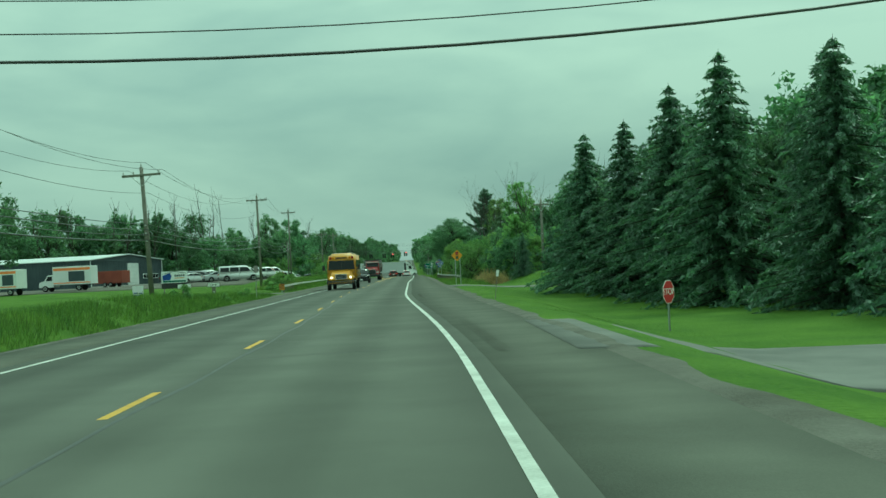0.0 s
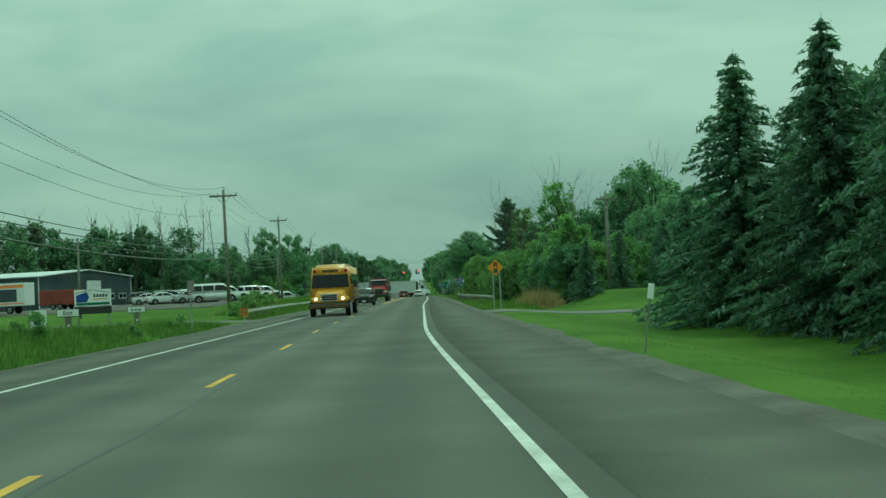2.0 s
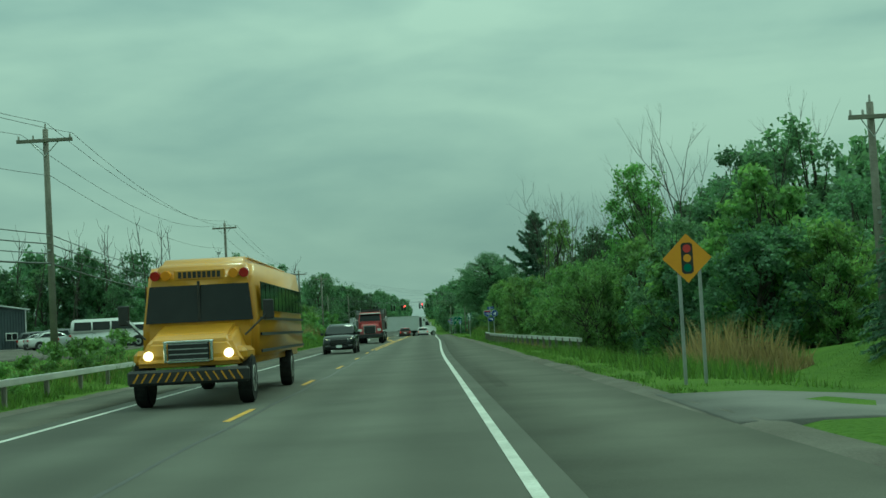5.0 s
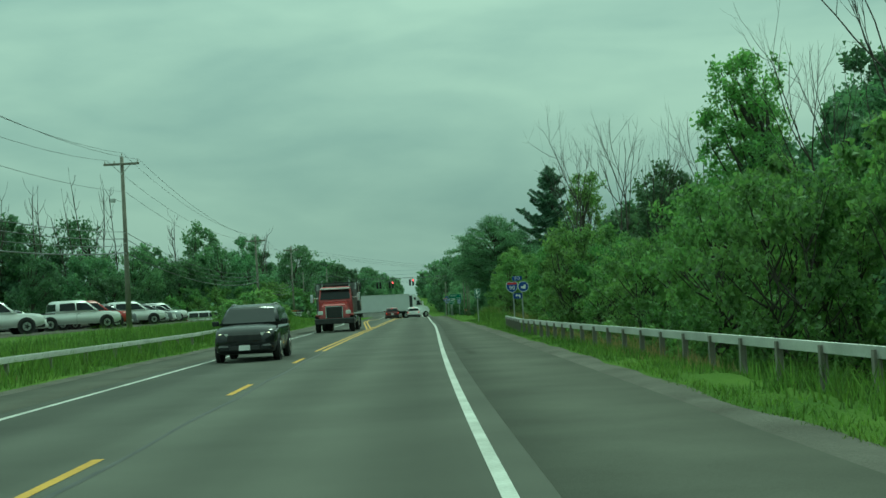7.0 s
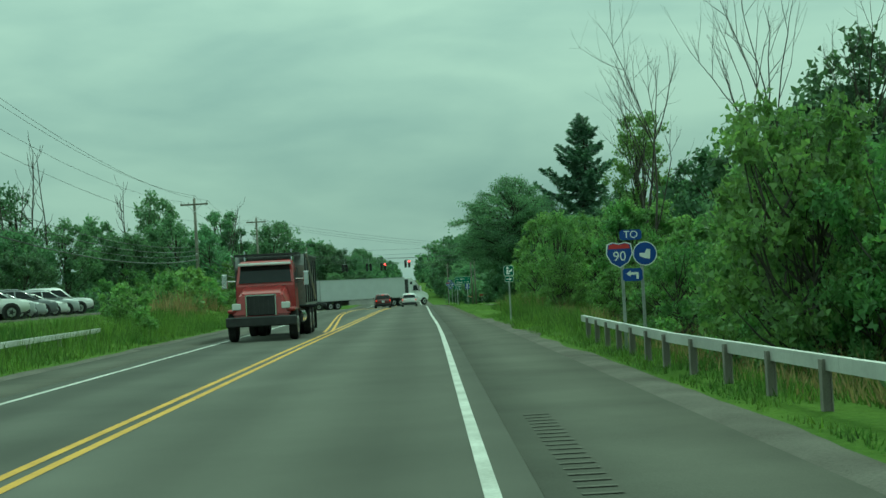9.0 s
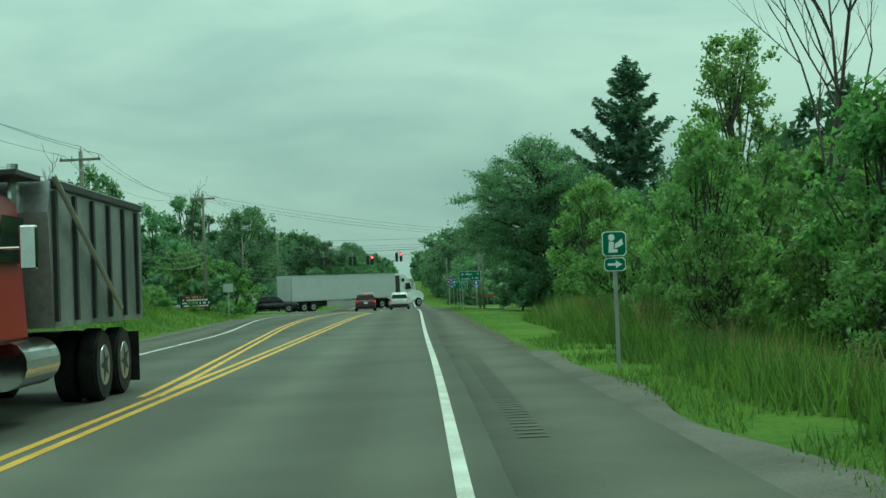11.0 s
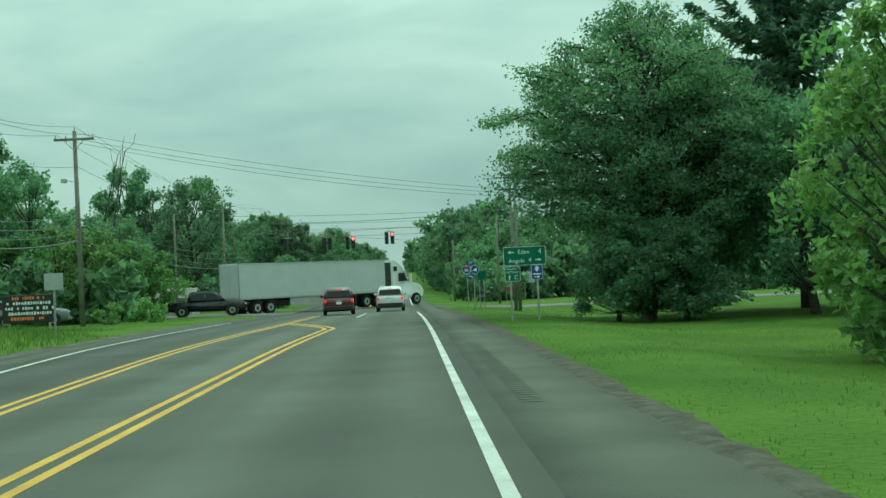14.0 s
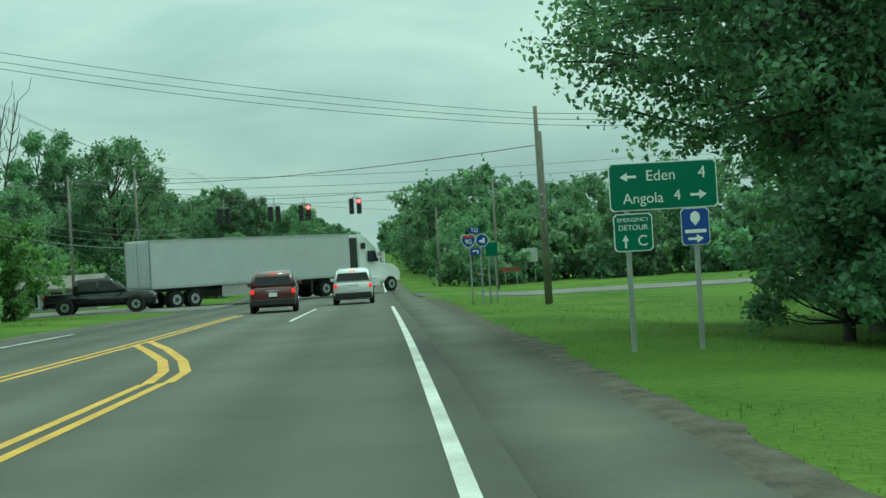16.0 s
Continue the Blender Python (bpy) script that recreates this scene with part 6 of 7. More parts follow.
park(0, -22.8, 159.5, -78)
park(0, -26.8, 265, -80)
park(5, -23.0, 287, -80)
park(6, -26.4, 283, -84)
for i, (k, x, y, turn) in enumerate(((2, -26.6, 168, -70), (1, -23.8, 173.5, -62), (6, -24.6, 177.5, -62), (4, -25.4, 181.5, -60), (1, -22.6, 186, -58), (3, -22.9, 190, -58), (4, -23.4, 193.6, -58), (2, -23.8, 197, -58), (5, -24.2, 200.4, -58),
                                     (1, -23.4, 204.4, -58), (6, -23.6, 208, -58), (2, -24.0, 211.4, -58), (5, -24.3, 214.8, -58), (4, -24.6, 218.2, -58), (6, -24.8, 221.6, -58), (1, -25.4, 225.4, -58),
                                     (4, -31.5, 176, -60), (5, -31.8, 181, -60), (2, -32, 186, -60), (6, -32.4, 191, -60), (4, -33, 196, -60), (1, -33.4, 201, -60), (2, -33.8, 206, -60), (5, -34, 211, -60), (4, -34.4, 216, -60),
                                     (4, -35.5, 187, -85), (5, -37.5, 193, -80))):
    park(k, x, y, turn + rng.uniform(-4, 4))


def heavy_wheels(t, ys, w, r=0.5, dual=False):
    for y in ys:
        for s in (-1, 1):
            wheel(t, s * (w - 0.16), y, r, 0.28)
            if dual:
                wheel(t, s * (w - 0.5), y, r, 0.28)


def school_bus(m):
    t = thing("school_bus", "yellow school bus with lit headlights and a black bumper", "school bus", m)
    w = 1.2
    body = [(-9.4, 0.75), (-9.4, 2.7), (-9.2, 2.92), (-8.8, 3.04), (-0.75, 3.04), (-0.25, 2.96), (0.1, 2.72), (0.24, 2.4), (0.35, 1.55), (0.35, 0.75)]
    bm = slab(bmesh.new(), body, "x", -w, w)
    for v in bm.verts:
        if v.co.z > 2.6:
            v.co.x *= 0.82 if v.co.z > 2.95 else 0.93
    bmesh.ops.bevel(bm, geom=[e for e in bm.edges if all(abs(v.co.x) > 0.9 for v in e.verts)], offset=0.17, segments=4, affect="EDGES")
    part("body", bm, P_BUS, t, smooth=True)
    hood = [(0.3, 0.8), (0.3, 1.62), (1.3, 1.42), (1.6, 1.28), (1.72, 0.95), (1.72, 0.8)]
    bm = slab(bmesh.new(), hood, "x", -1.05, 1.05)
    for v in bm.verts:
        if v.co.z > 1.2:
            v.co.x *= 0.74
    bmesh.ops.bevel(bm, geom=list(bm.edges), offset=0.07, segments=2, affect="EDGES")
    part("bonnet", bm, P_BUS, t)
    part("bumper", boxes(((0, 1.78, 0.6), (2.36, 0.16, 0.3)), bevel=0.05), M_BLACK, t, "black steel bumper")
    part("grille", boxes(((0, 1.7, 1.08), (0.8, 0.08, 0.36)), bevel=0.02), M_BLACK, t, "black grille")
    for i in range(4):
        part("grille_bar", boxes(((0, 1.75, 0.93 + 0.1 * i), (0.76, 0.02, 0.02))), M_ALLOY, t)
    for s in (-1, 1):
        bm = bmesh.new()
        rod(bm, (s * 0.78, 1.62, 1.02), (s * 0.78, 1.76, 1.02), 0.095, 0.09, 16)
        part("headlight", bm, M_HEAD_ON, t, "lit round headlight")
        for dx, lens, lab in ((0.92, M_TAIL, "red warning lamp"), (0.7, M_AMBER, "amber warning lamp")):
            bm = bmesh.new()
            rod(bm, (s * dx, 0.02, 2.66), (s * dx, 0.2, 2.64), 0.1, sides=14)
            part("marker_lamp", bm, lens, t, lab)
        part("wing", boxes(((s * 0.93, 0.95, 0.98), (0.36, 1.3, 0.3)), bevel=0.09), P_BUS, t, "yellow front wing")
        bm = bmesh.new()
        rod(bm, (s * 1.0, 0.9, 1.35), (s * 1.42, 0.75, 1.75), 0.02)
        box(bm, (s * 1.46, 0.72, 1.85), (0.22, 0.08, 0.4), bevel=0.02)
        part("mirror", bm, M_BLACK, t, "black outside mirror")
        for k in range(11):
            y0 = -0.55 - k * 0.8
            pane(t, "side_window", [(s * 1.206, y, z) for y, z in ([(y0 - 0.34, 1.85), (y0 + 0.34, 1.85), (y0 + 0.34, 2.45), (y0 - 0.34, 2.45)][::s])], M_GLASS, "dark side window")
        for z in (1.0, 1.35, 1.68):
            part("rub_rail", boxes(((s * 1.21, -4.6, z), (0.03, 9.2, 0.06))), M_BLACK, t, "black side rail")
    pane(t, "windscreen", [(-1.1, 0.345, 1.66), (1.1, 0.345, 1.66), (1.02, 0.25, 2.42), (-1.02, 0.25, 2.42)], M_GLASS, "dark windscreen", 0.02)
    part("name_board", boxes(((0, 0.12, 2.64), (1.05, 0.14, 0.22)), bevel=0.02), P_BUS, t, "yellow name board")
    for k in range(9):
        part("bar", boxes(((-0.4 + 0.1 * k, 0.2, 2.64), (0.07, 0.012, 0.13))), M_BLACK, t, "black letter bar")
    part("roof_skin", boxes(((0, -4.9, 3.035), (1.7, 7.4, 0.03)), bevel=0.012), P_WHITE, t, "white roof skin")
    part("grille_frame", boxes(((0, 1.71, 1.27), (0.98, 0.06, 0.05)), ((0, 1.73, 0.89), (0.82, 0.06, 0.05)), ((-0.45, 1.72, 1.08), (0.06, 0.06, 0.4)), ((0.45, 1.72, 1.08), (0.06, 0.06, 0.4)), bevel=0.01), M_CHROME, t, "bright grille frame")
    for k in range(14):
        part("bumper_stripe", box(bmesh.new(), (0, 0, 0), (0.03, 0.01, 0.2), pose(-1.0 + 0.154 * k, 1.862, 0.6, 0, 32 if k < 7 else -32, 0)), P_BUS, t, "yellow slanting stripe")
    part("wiper_pillar", boxes(((0, 0.34, 2.1), (0.05, 0.06, 0.8))), M_BLACK, t)
    heavy_wheels(t, (0.95,), 1.18, 0.48)
    heavy_wheels(t, (-6.4,), 1.18, 0.48)
    return t


school_bus(pose(-5.95, 98.0, 0, 0, 0, 180))


def dump_truck(m):
    t = thing("dump_truck", "red dump truck with a grey metal tipping body", "truck", m)
    cab = [(-0.4, 1.0), (-0.4, 2.75), (0.5, 2.8), (0.72, 2.7), (1.0, 1.95), (1.0, 1.0)]
    bm = slab(bmesh.new(), cab, "x", -1.05, 1.05)
    for v in bm.verts:
        if v.co.z > 2.5:
            v.co.x *= 0.9
    bmesh.ops.bevel(bm, geom=list(bm.edges), offset=0.06, segments=2, affect="EDGES")
    part("cab", bm, P_TRUCK, t)
    hood = [(0.95, 0.85), (0.95, 1.92), (2.1, 1.72), (2.4, 1.6), (2.5, 0.85)]
    bm = slab(bmesh.new(), hood, "x", -1.0, 1.0)
    for v in bm.verts:
        if v.co.z > 1.3:
            v.co.x *= 0.72
    bmesh.ops.bevel(bm, geom=list(bm.edges), offset=0.07, segments=2, affect="EDGES")
    part("bonnet", bm, P_TRUCK, t)
    pane(t, "windscreen", [(-0.92, 0.99, 2.0), (0.92, 0.99, 2.0), (0.86, 0.75, 2.62), (-0.86, 0.75, 2.62)], M_GLASS, "dark windscreen", 0.02)
    for s in (-1, 1):
        pane(t, "side_window", [(s * 1.056, y, z) for y, z in ([(-0.2, 1.95), (0.75, 1.95), (0.55, 2.5), (-0.2, 2.5)][::s])], M_GLASS, "dark side window", 0.012)
        part("headlight", boxes(((s * 0.84, 2.46, 1.2), (0.3, 0.1, 0.22)), bevel=0.02), M_CLEAR, t, "clear headlight")
        part("mudguard", boxes(((s * 0.98, 1.85, 1.05), (0.36, 1.2, 0.14)), bevel=0.05), P_TRUCK, t)
        bm = bmesh.new()
        rod(bm, (s * 1.05, 0.8, 2.1), (s * 1.4, 0.85, 2.1), 0.02)
        box(bm, (s * 1.44, 0.85, 2.1), (0.2, 0.08, 0.5), bevel=0.02)
        part("mirror", bm, M_CHROME, t)
        bm = bmesh.new()
        rod(bm, (s * 0.85, -0.55, 1.0), (s * 0.85, -0.55, 3.2), 0.07)
        part("exhaust_stack", bm, M_CHROME, t)
    part("grille", boxes(((0, 2.5, 1.22), (0.95, 0.06, 0.66)), bevel=0.02), M_BLACK, t, "dark grille")
    part("grille_frame", boxes(((0, 2.52, 1.57), (1.02, 0.06, 0.05)), ((-0.5, 2.52, 1.22), (0.05, 0.06, 0.7)), ((0.5, 2.52, 1.22), (0.05, 0.06, 0.7))), M_CHROME, t, "bright grille frame")
    part("sun_visor", box(bmesh.new(), (0, 0.9, 2.66), (1.84, 0.3, 0.09), bevel=0.02), P_WHITE, t, "white sun visor over the windscreen")
    for i in range(6):
        part("grille_bar", boxes(((-0.4 + 0.16 * i, 2.54, 1.25), (0.04, 0.02, 0.56))), M_BLACK, t)
    part("bumper", boxes(((0, 2.58, 0.68), (2.4, 0.16, 0.34)), bevel=0.04), M_BLACK, t)
    bed = [(-6.0, 1.15), (-6.1, 2.9), (-0.75, 3.0), (-0.6, 2.6), (-0.75, 1.15)]
    bm = slab(bmesh.new(), bed, "x", -1.25, 1.25)
    part("tipping_body", bm, M_BODY_STEEL, t, "scuffed grey metal tipping body")
    part("top_rail", boxes(((-1.25, -3.4, 2.97), (0.1, 5.2, 0.12)), ((1.25, -3.4, 2.97), (0.1, 5.2, 0.12)), bevel=0.02), M_BLACK, t, "dark top rail")
    for s in (-1, 1):
        bm = bmesh.new()
        rod(bm, (s * 1.36, -0.5, 3.05), (s * 1.36, -4.0, 1.35), 0.035)
        part("tarp_arm", bm, M_GALV, t, "slanting tarpaulin arm")
        bm = bmesh.new()
        rod(bm, (s * 0.95, 0.4, 0.75), (s * 0.95, -1.0, 0.75), 0.3, sides=18)
        part("fuel_tank", bm, M_CHROME, t, "bright round fuel tank")
        part("mudflap", boxes(((s * 0.95, -5.65, 0.55), (0.6, 0.03, 0.8))), M_RUBBER, t, "black mudflap")
    for k in range(6):
        for s in (-1, 1):
            part("rib", boxes(((s * 1.27, -5.6 + k * 0.95, 2.05), (0.06, 0.1, 1.65))), M_BLACK, t)
    part("canopy", boxes(((0, -0.2, 3.02), (2.3, 1.0, 0.06))), M_BLACK, t, "cab shield over the cab")
    part("chassis", boxes(((0, -1.9, 0.85), (0.9, 8.4, 0.3))), M_BLACK, t)
    heavy_wheels(t, (1.85,), 1.2, 0.52)
    heavy_wheels(t, (-3.6, -4.9), 1.2, 0.52, True)
    return t


dump_truck(pose(-6.0, 185.2, 0, 0, 0, 180))


def lorry(m):
    """A white road tractor with a long box trailer; the trailer's rear axle end is at the origin, front towards +y."""
    t = thing("articulated_lorry", "white articulated lorry with a long plain box trailer crossing the junction", "lorry", m)
    L = 15.6
    part("trailer_box", boxes(((0, L / 2, 2.65), (2.55, L, 2.8)), bevel=0.03), P_TRAILER, t, "plain white trailer body")
    for s in (-1, 1):
        part("top_rail", boxes(((s * 1.285, L / 2, 4.0), (0.03, L, 0.1))), M_ALLOY, t)
        part("bottom_rail", boxes(((s * 1.285, L / 2, 1.28), (0.03, L, 0.14))), M_ALLOY, t, "dull metal lower rail")
        for k in range(12):
            part("panel_joint", boxes(((s * 1.279, 1.3 * (k + 1) - 0.2, 2.65), (0.003, 0.008, 2.5))), P_TRAILER, t)
        part("corner_post", boxes(((s * 1.24, -0.02, 2.65), (0.12, 0.06, 2.8))), M_ALLOY, t)
        part("side_skirt", boxes(((s * 1.22, 8.0, 0.85), (0.03, 6.0, 0.68))), M_CONCRETE, t, "pale side skirt")
        part("landing_leg", boxes(((s * 0.9, 12.4, 0.75), (0.14, 0.14, 0.9))), M_BLACK, t)
        part("tail_light", boxes(((s * 1.0, -0.06, 1.05), (0.3, 0.05, 0.12))), M_TAIL, t, "red tail light")
    for s in (-0.62, 0.62):
        part("rear_door", boxes(((s, -0.035, 2.65), (1.16, 0.05, 2.6)), bevel=0.01), P_TRAILER, t, "white rear door")
        for dx in (-0.3, 0.25):
            bm = bmesh.new()
            rod(bm, (s + dx, -0.07, 1.4), (s + dx, -0.07, 3.9), 0.014)
            part("lock_rod", bm, P_TRAILER, t)
    part("underframe", boxes(((0, L / 2, 1.1), (1.0, L - 1, 0.2))), M_BLACK, t)
    part("rear_guard", boxes(((0, 0.05, 0.6), (2.3, 0.1, 0.12)), ((-0.6, 0.05, 0.85), (0.1, 0.1, 0.5)), ((0.6, 0.05, 0.85), (0.1, 0.1, 0.5))), M_BLACK, t)
    heavy_wheels(t, (1.7, 3.0), 1.27, 0.52, True)
    # the tractor
    heavy_wheels(t, (13.4, 14.7), 1.25, 0.52, True)
    heavy_wheels(t, (19.4,), 1.25, 0.52)
    part("tractor_frame", boxes(((0, 16.3, 0.9), (0.9, 7.0, 0.28))), M_BLACK, t)
    prof = [(16.45, 0.9), (16.45, 3.95), (16.8, 4.0), (17.4, 3.75), (18.2, 2.95), (18.45, 2.05), (19.9, 1.85), (20.4, 1.55), (20.5, 0.7), (18.6, 0.6)]
    bm = slab(bmesh.new(), prof, "x", -1.2, 1.2)
    for v in bm.verts:
        if v.co.y > 18.4:
            v.co.x *= 0.84
        if v.co.z > 3.4:
            v.co.x *= 0.92
    bmesh.ops.bevel(bm, geom=list(bm.edges), offset=0.08, segments=2, affect="EDGES")
    part("cab", bm, P_WHITE, t, "white sleeper cab")
    pane(t, "windscreen", [(-1.0, 18.46, 2.15), (1.0, 18.46, 2.15), (0.98, 18.22, 2.92), (-0.98, 18.22, 2.92)], M_GLASS, "dark windscreen", 0.03)
    for s in (-1, 1):
        pane(t, "side_window", [(s * 1.206, y, z) for y, z in ([(17.3, 2.1), (18.2, 2.1), (18.0, 2.85), (17.3, 2.85)][::s])], M_GLASS, "dark side window", 0.015)
        pane(t, "sleeper_window", [(s * 1.206, y, z) for y, z in ([(16.7, 3.0), (17.1, 3.0), (17.1, 3.4), (16.7, 3.4)][::s])], M_GLASS, "small dark window", 0.015)
        part("side_fairing", boxes(((s * 1.2, 17.0, 0.75), (0.06, 2.6, 0.55)), bevel=0.02), P_WHITE, t)
        part("fuel_tank", boxes(((s * 1.0, 15.4, 0.75), (0.4, 1.0, 0.5)), bevel=0.08), M_CHROME, t)
        bm = bmesh.new()
        rod(bm, (s * 1.2, 18.2, 2.4), (s * 1.6, 18.3, 2.4), 0.025)
        box(bm, (s * 1.65, 18.3, 2.35), (0.22, 0.14, 0.75), bevel=0.03)
        part("mirror", bm, P_WHITE, t)
        part("headlight", boxes(((s * 0.86, 20.4, 1.2), (0.3, 0.2, 0.3)), bevel=0.03), M_CLEAR, t)
    # a solid black block puts in the shade between cab and trailer
    part("cab_gap_shade", boxes(((0, 16.02, 2.2), (2.2, 0.8, 3.1))), M_BLACK, t, "black block standing in for the shaded gap and hoses behind the cab")
    return t


lorry(pose(-14.0, 309.5, grade(310) + 0.02, 0, 0, -46))


# ---- the dealer's buildings ----
def barn():
    """A long low dark steel shed with a pale gently sloping roof."""
    z0 = 0.85
    t = thing("steel_shed", "long low dark steel shed with a pale roof and white doors", "shed", pose(-40.0, 195.8, z0))
    # the gable faces the road
    W, D, H, P = 23.4, 25.0, 4.0, 4.75
    gable = [(-W, 0), (0, 0), (0, H), (-W * 0.5, P), (-W, H)]
    bm = slab(bmesh.new(), gable, "y", 0.0, D)
    bmesh.ops.transform(bm, matrix=pose(0, 0, 0, 0, 0, 76), verts=bm.verts)
    part("wall", bm, M_BARN, t, "dark blue-grey ribbed steel walls")
    turn = pose(0, 0, 0, 0, 0, 76)
    for i in range(48):
        part("cladding_rib", box(bmesh.new(), (-0.25 - i * 0.487, -0.025, 1.95), (0.04, 0.05, 3.8), turn), M_BARN, t)
    for i in range(44):
        part("cladding_rib", box(bmesh.new(), (-W - 0.02, 0.4 + i * 0.54, 1.95), (0.05, 0.04, 3.8), turn), M_BARN, t)
    for a, b in (((0.25, H - 0.02), (-W * 0.5, P + 0.06)), ((-W * 0.5, P + 0.06), (-W - 0.25, H - 0.02))):
        bm = bmesh.new()
        slab(bm, [a, b, (b[0], b[1] + 0.12), (a[0], a[1] + 0.12)], "y", -0.35, D + 0.35)
        bmesh.ops.transform(bm, matrix=turn, verts=bm.verts)
        part("roof", bm, M_BARN_ROOF, t, "pale ribbed steel roof")
    for x in (-0.04, -W + 0.04):
        part("corner_trim", box(bmesh.new(), (x, -0.04, H / 2), (0.14, 0.06, H), turn), M_BARN_TRIM, t)
    door = part("roller_door", box(bmesh.new(), (-10.2, -0.05, 1.75), (3.6, 0.08, 3.5), turn), M_BARN_TRIM, t, "white sectional roller door")
    for i in range(5):
        part("door_joint", box(bmesh.new(), (-10.2, -0.1, 0.55 + 0.58 * i), (3.56, 0.012, 0.025), turn), M_GALV, door)
    for x in (-5.9, -2.6):
        win = part("window", box(bmesh.new(), (x, -0.04, 1.45), (2.0, 0.07, 0.75), turn), M_BARN_TRIM, t, "white framed window")
        for k in (-0.48, 0.48):
            part("pane", box(bmesh.new(), (x + k, -0.08, 1.45), (0.84, 0.02, 0.58), turn), M_GLASS, win)
    part("plinth", box(bmesh.new(), (-W / 2, -0.06, 0.12), (W + 0.1, 0.1, 0.24), turn), M_CONCRETE, t)
    return t


barn()


def rental_truck(m, long=4.6, label="white hire box truck with coloured side panels"):
    t = thing("box_truck", label, "truck", m, "hire trucks")
    part("box", boxes(((0, -0.6, 1.85), (2.2, long, 2.2)), bevel=0.03), P_WHITE, t, "white load box")
    for s in (-1, 1):
        part("stripe", boxes(((s * 1.106, -0.6, 2.62), (0.012, long * 0.96, 0.3))), M_ORANGE, t, "orange stripe")
        part("picture", boxes(((s * 1.106, -1.2, 1.75), (0.012, long * 0.42, 1.2))), M_BARN, t, "dark plain picture panel")
        part("stripe", boxes(((s * 1.106, -0.6, 0.98), (0.012, long * 0.96, 0.12))), M_ORANGE, t, "orange stripe")
    cab = [(long / 2 - 0.6, 0.5), (long / 2 - 0.6, 2.0), (long / 2 + 0.1, 2.0), (long / 2 + 0.55, 1.3), (long / 2 + 1.2, 1.15), (long / 2 + 1.3, 0.5)]
    bm = slab(bmesh.new(), cab, "x", -0.95, 0.95)
    bmesh.ops.bevel(bm, geom=list(bm.edges), offset=0.05, segments=2, affect="EDGES")
    part("cab", bm, P_WHITE, t)
    for s in (-1, 1):
        pane(t, "side_window", [(s * 0.956, y, z) for y, z in ([(long / 2 - 0.45, 1.3), (long / 2 + 0.4, 1.3), (long / 2 + 0.05, 1.85), (long / 2 - 0.45, 1.85)][::s])], M_GLASS, "dark side window")
        for y in (long / 2 + 0.45, -1.4):
            wheel(t, s * 0.9, y, 0.37, 0.24)
    return t


rental_truck(pose(-41.5, 147, land(-41.5, 147) + 0.05, 0, 0, 82), 4.8)
rental_truck(pose(-47, 139, land(-47, 139) + 0.05, 0, 0, 75), 3.4)
t = thing("red_trailer", "low red covered cargo trailer beside the shed", "trailer", pose(-41.5, 168, land(-41.5, 168) + 0.05, 0, 0, 70))
part("box", boxes(((0, 0, 1.35), (2.1, 4.6, 1.7)), bevel=0.04), M_BRICK, t)
for s in (-1, 1):
    for y in (-0.5, 0.4):
        wheel(t, s * 1.05, y, 0.33, 0.2)
part("drawbar", boxes(((0, 3.0, 0.55), (0.12, 1.5, 0.1))), M_BLACK, t)

# signs of the dealer
zg = land(-20, 96)
t = thing("dealer_sign", "white and blue dealer sign board above a dark panel on posts", "sign", pose(-19.8, 97.6, zg + 0.12, 0, 0, 4))
for px in (-0.85, 0.85):
    part("post", boxes(((px, 0.05, 0.9), (0.1, 0.1, 2.2))), M_POSTSTEEL, t)
part("board", boxes(((0, 0, 1.45), (2.1, 0.08, 0.95)), bevel=0.01), M_WHITE_SIGN, t, "white board")
plate(t, "blue_shape", [(-0.95, 1.2), (-0.35, 1.2), (-0.2, 1.5), (-0.35, 1.8), (-0.95, 1.6)], M_BLUE_SIGN, "blue house shape", -0.042, 0.004)
for k in range(5):
    part("bar", boxes(((0.1 + 0.17 * k, -0.044, 1.56), (0.12, 0.006, 0.17))), M_BLACK, t, "dark letter bar")
for x0, z0, turn in ((-0.5, 1.82, -11), (0.5, 1.82, 11)):
    part("roof_line", box(bmesh.new(), (0, 0, 0), (1.0, 0.006, 0.035), pose(x0, -0.044, z0, 0, turn, 0)), M_BLACK, t, "dark roof-shaped line")
part("bar", boxes(((0.42, -0.044, 1.36), (0.8, 0.006, 0.06))), M_AMBER, t, "thin yellow bar")
part("bar", boxes(((0.0, -0.044, 1.1), (1.9, 0.006, 0.14))), M_GREEN_SIGN, t, "bar of small lettering")
part("lower_panel", boxes(((0, 0, 0.72), (2.1, 0.08, 0.42)), bevel=0.01), M_BLACK, t, "black message panel")
for txt, x, y in (("Enter", -14.96, 87.2), ("Exit", -14.93, 74.8)):
    zg = land(x, y)
    t = thing("driveway_sign", "small white sign with a dark word on a wooden post", "sign", pose(x, y, zg - 0.05, 0, 0, 5), "driveway signs")
    t.scale = (0.84, 0.84, 0.84)
    post = part("post", boxes(((0, 0.05, 0.4), (0.32, 0.2, 0.9)), bevel=0.02), M_POLE, t)
    part("cap", boxes(((0, 0.05, 0.82), (0.4, 0.28, 0.06)), bevel=0.01), M_POLE, post)
    part("frame", boxes(((0, 0.02, 1.0), (1.06, 0.06, 0.38)), bevel=0.01), M_BLACK, t, "dark frame")
    part("board", boxes(((0, 0, 1.0), (1.0, 0.08, 0.32)), bevel=0.01), M_WHITE_SIGN, t)
    letters(txt, 0.3, t, (0, -0.046, 1.0), M_BLACK)
    part("notice", boxes(((0.02, -0.06, 0.38), (0.1, 0.012, 0.12))), M_WHITE_SIGN, post, "small pale notice")
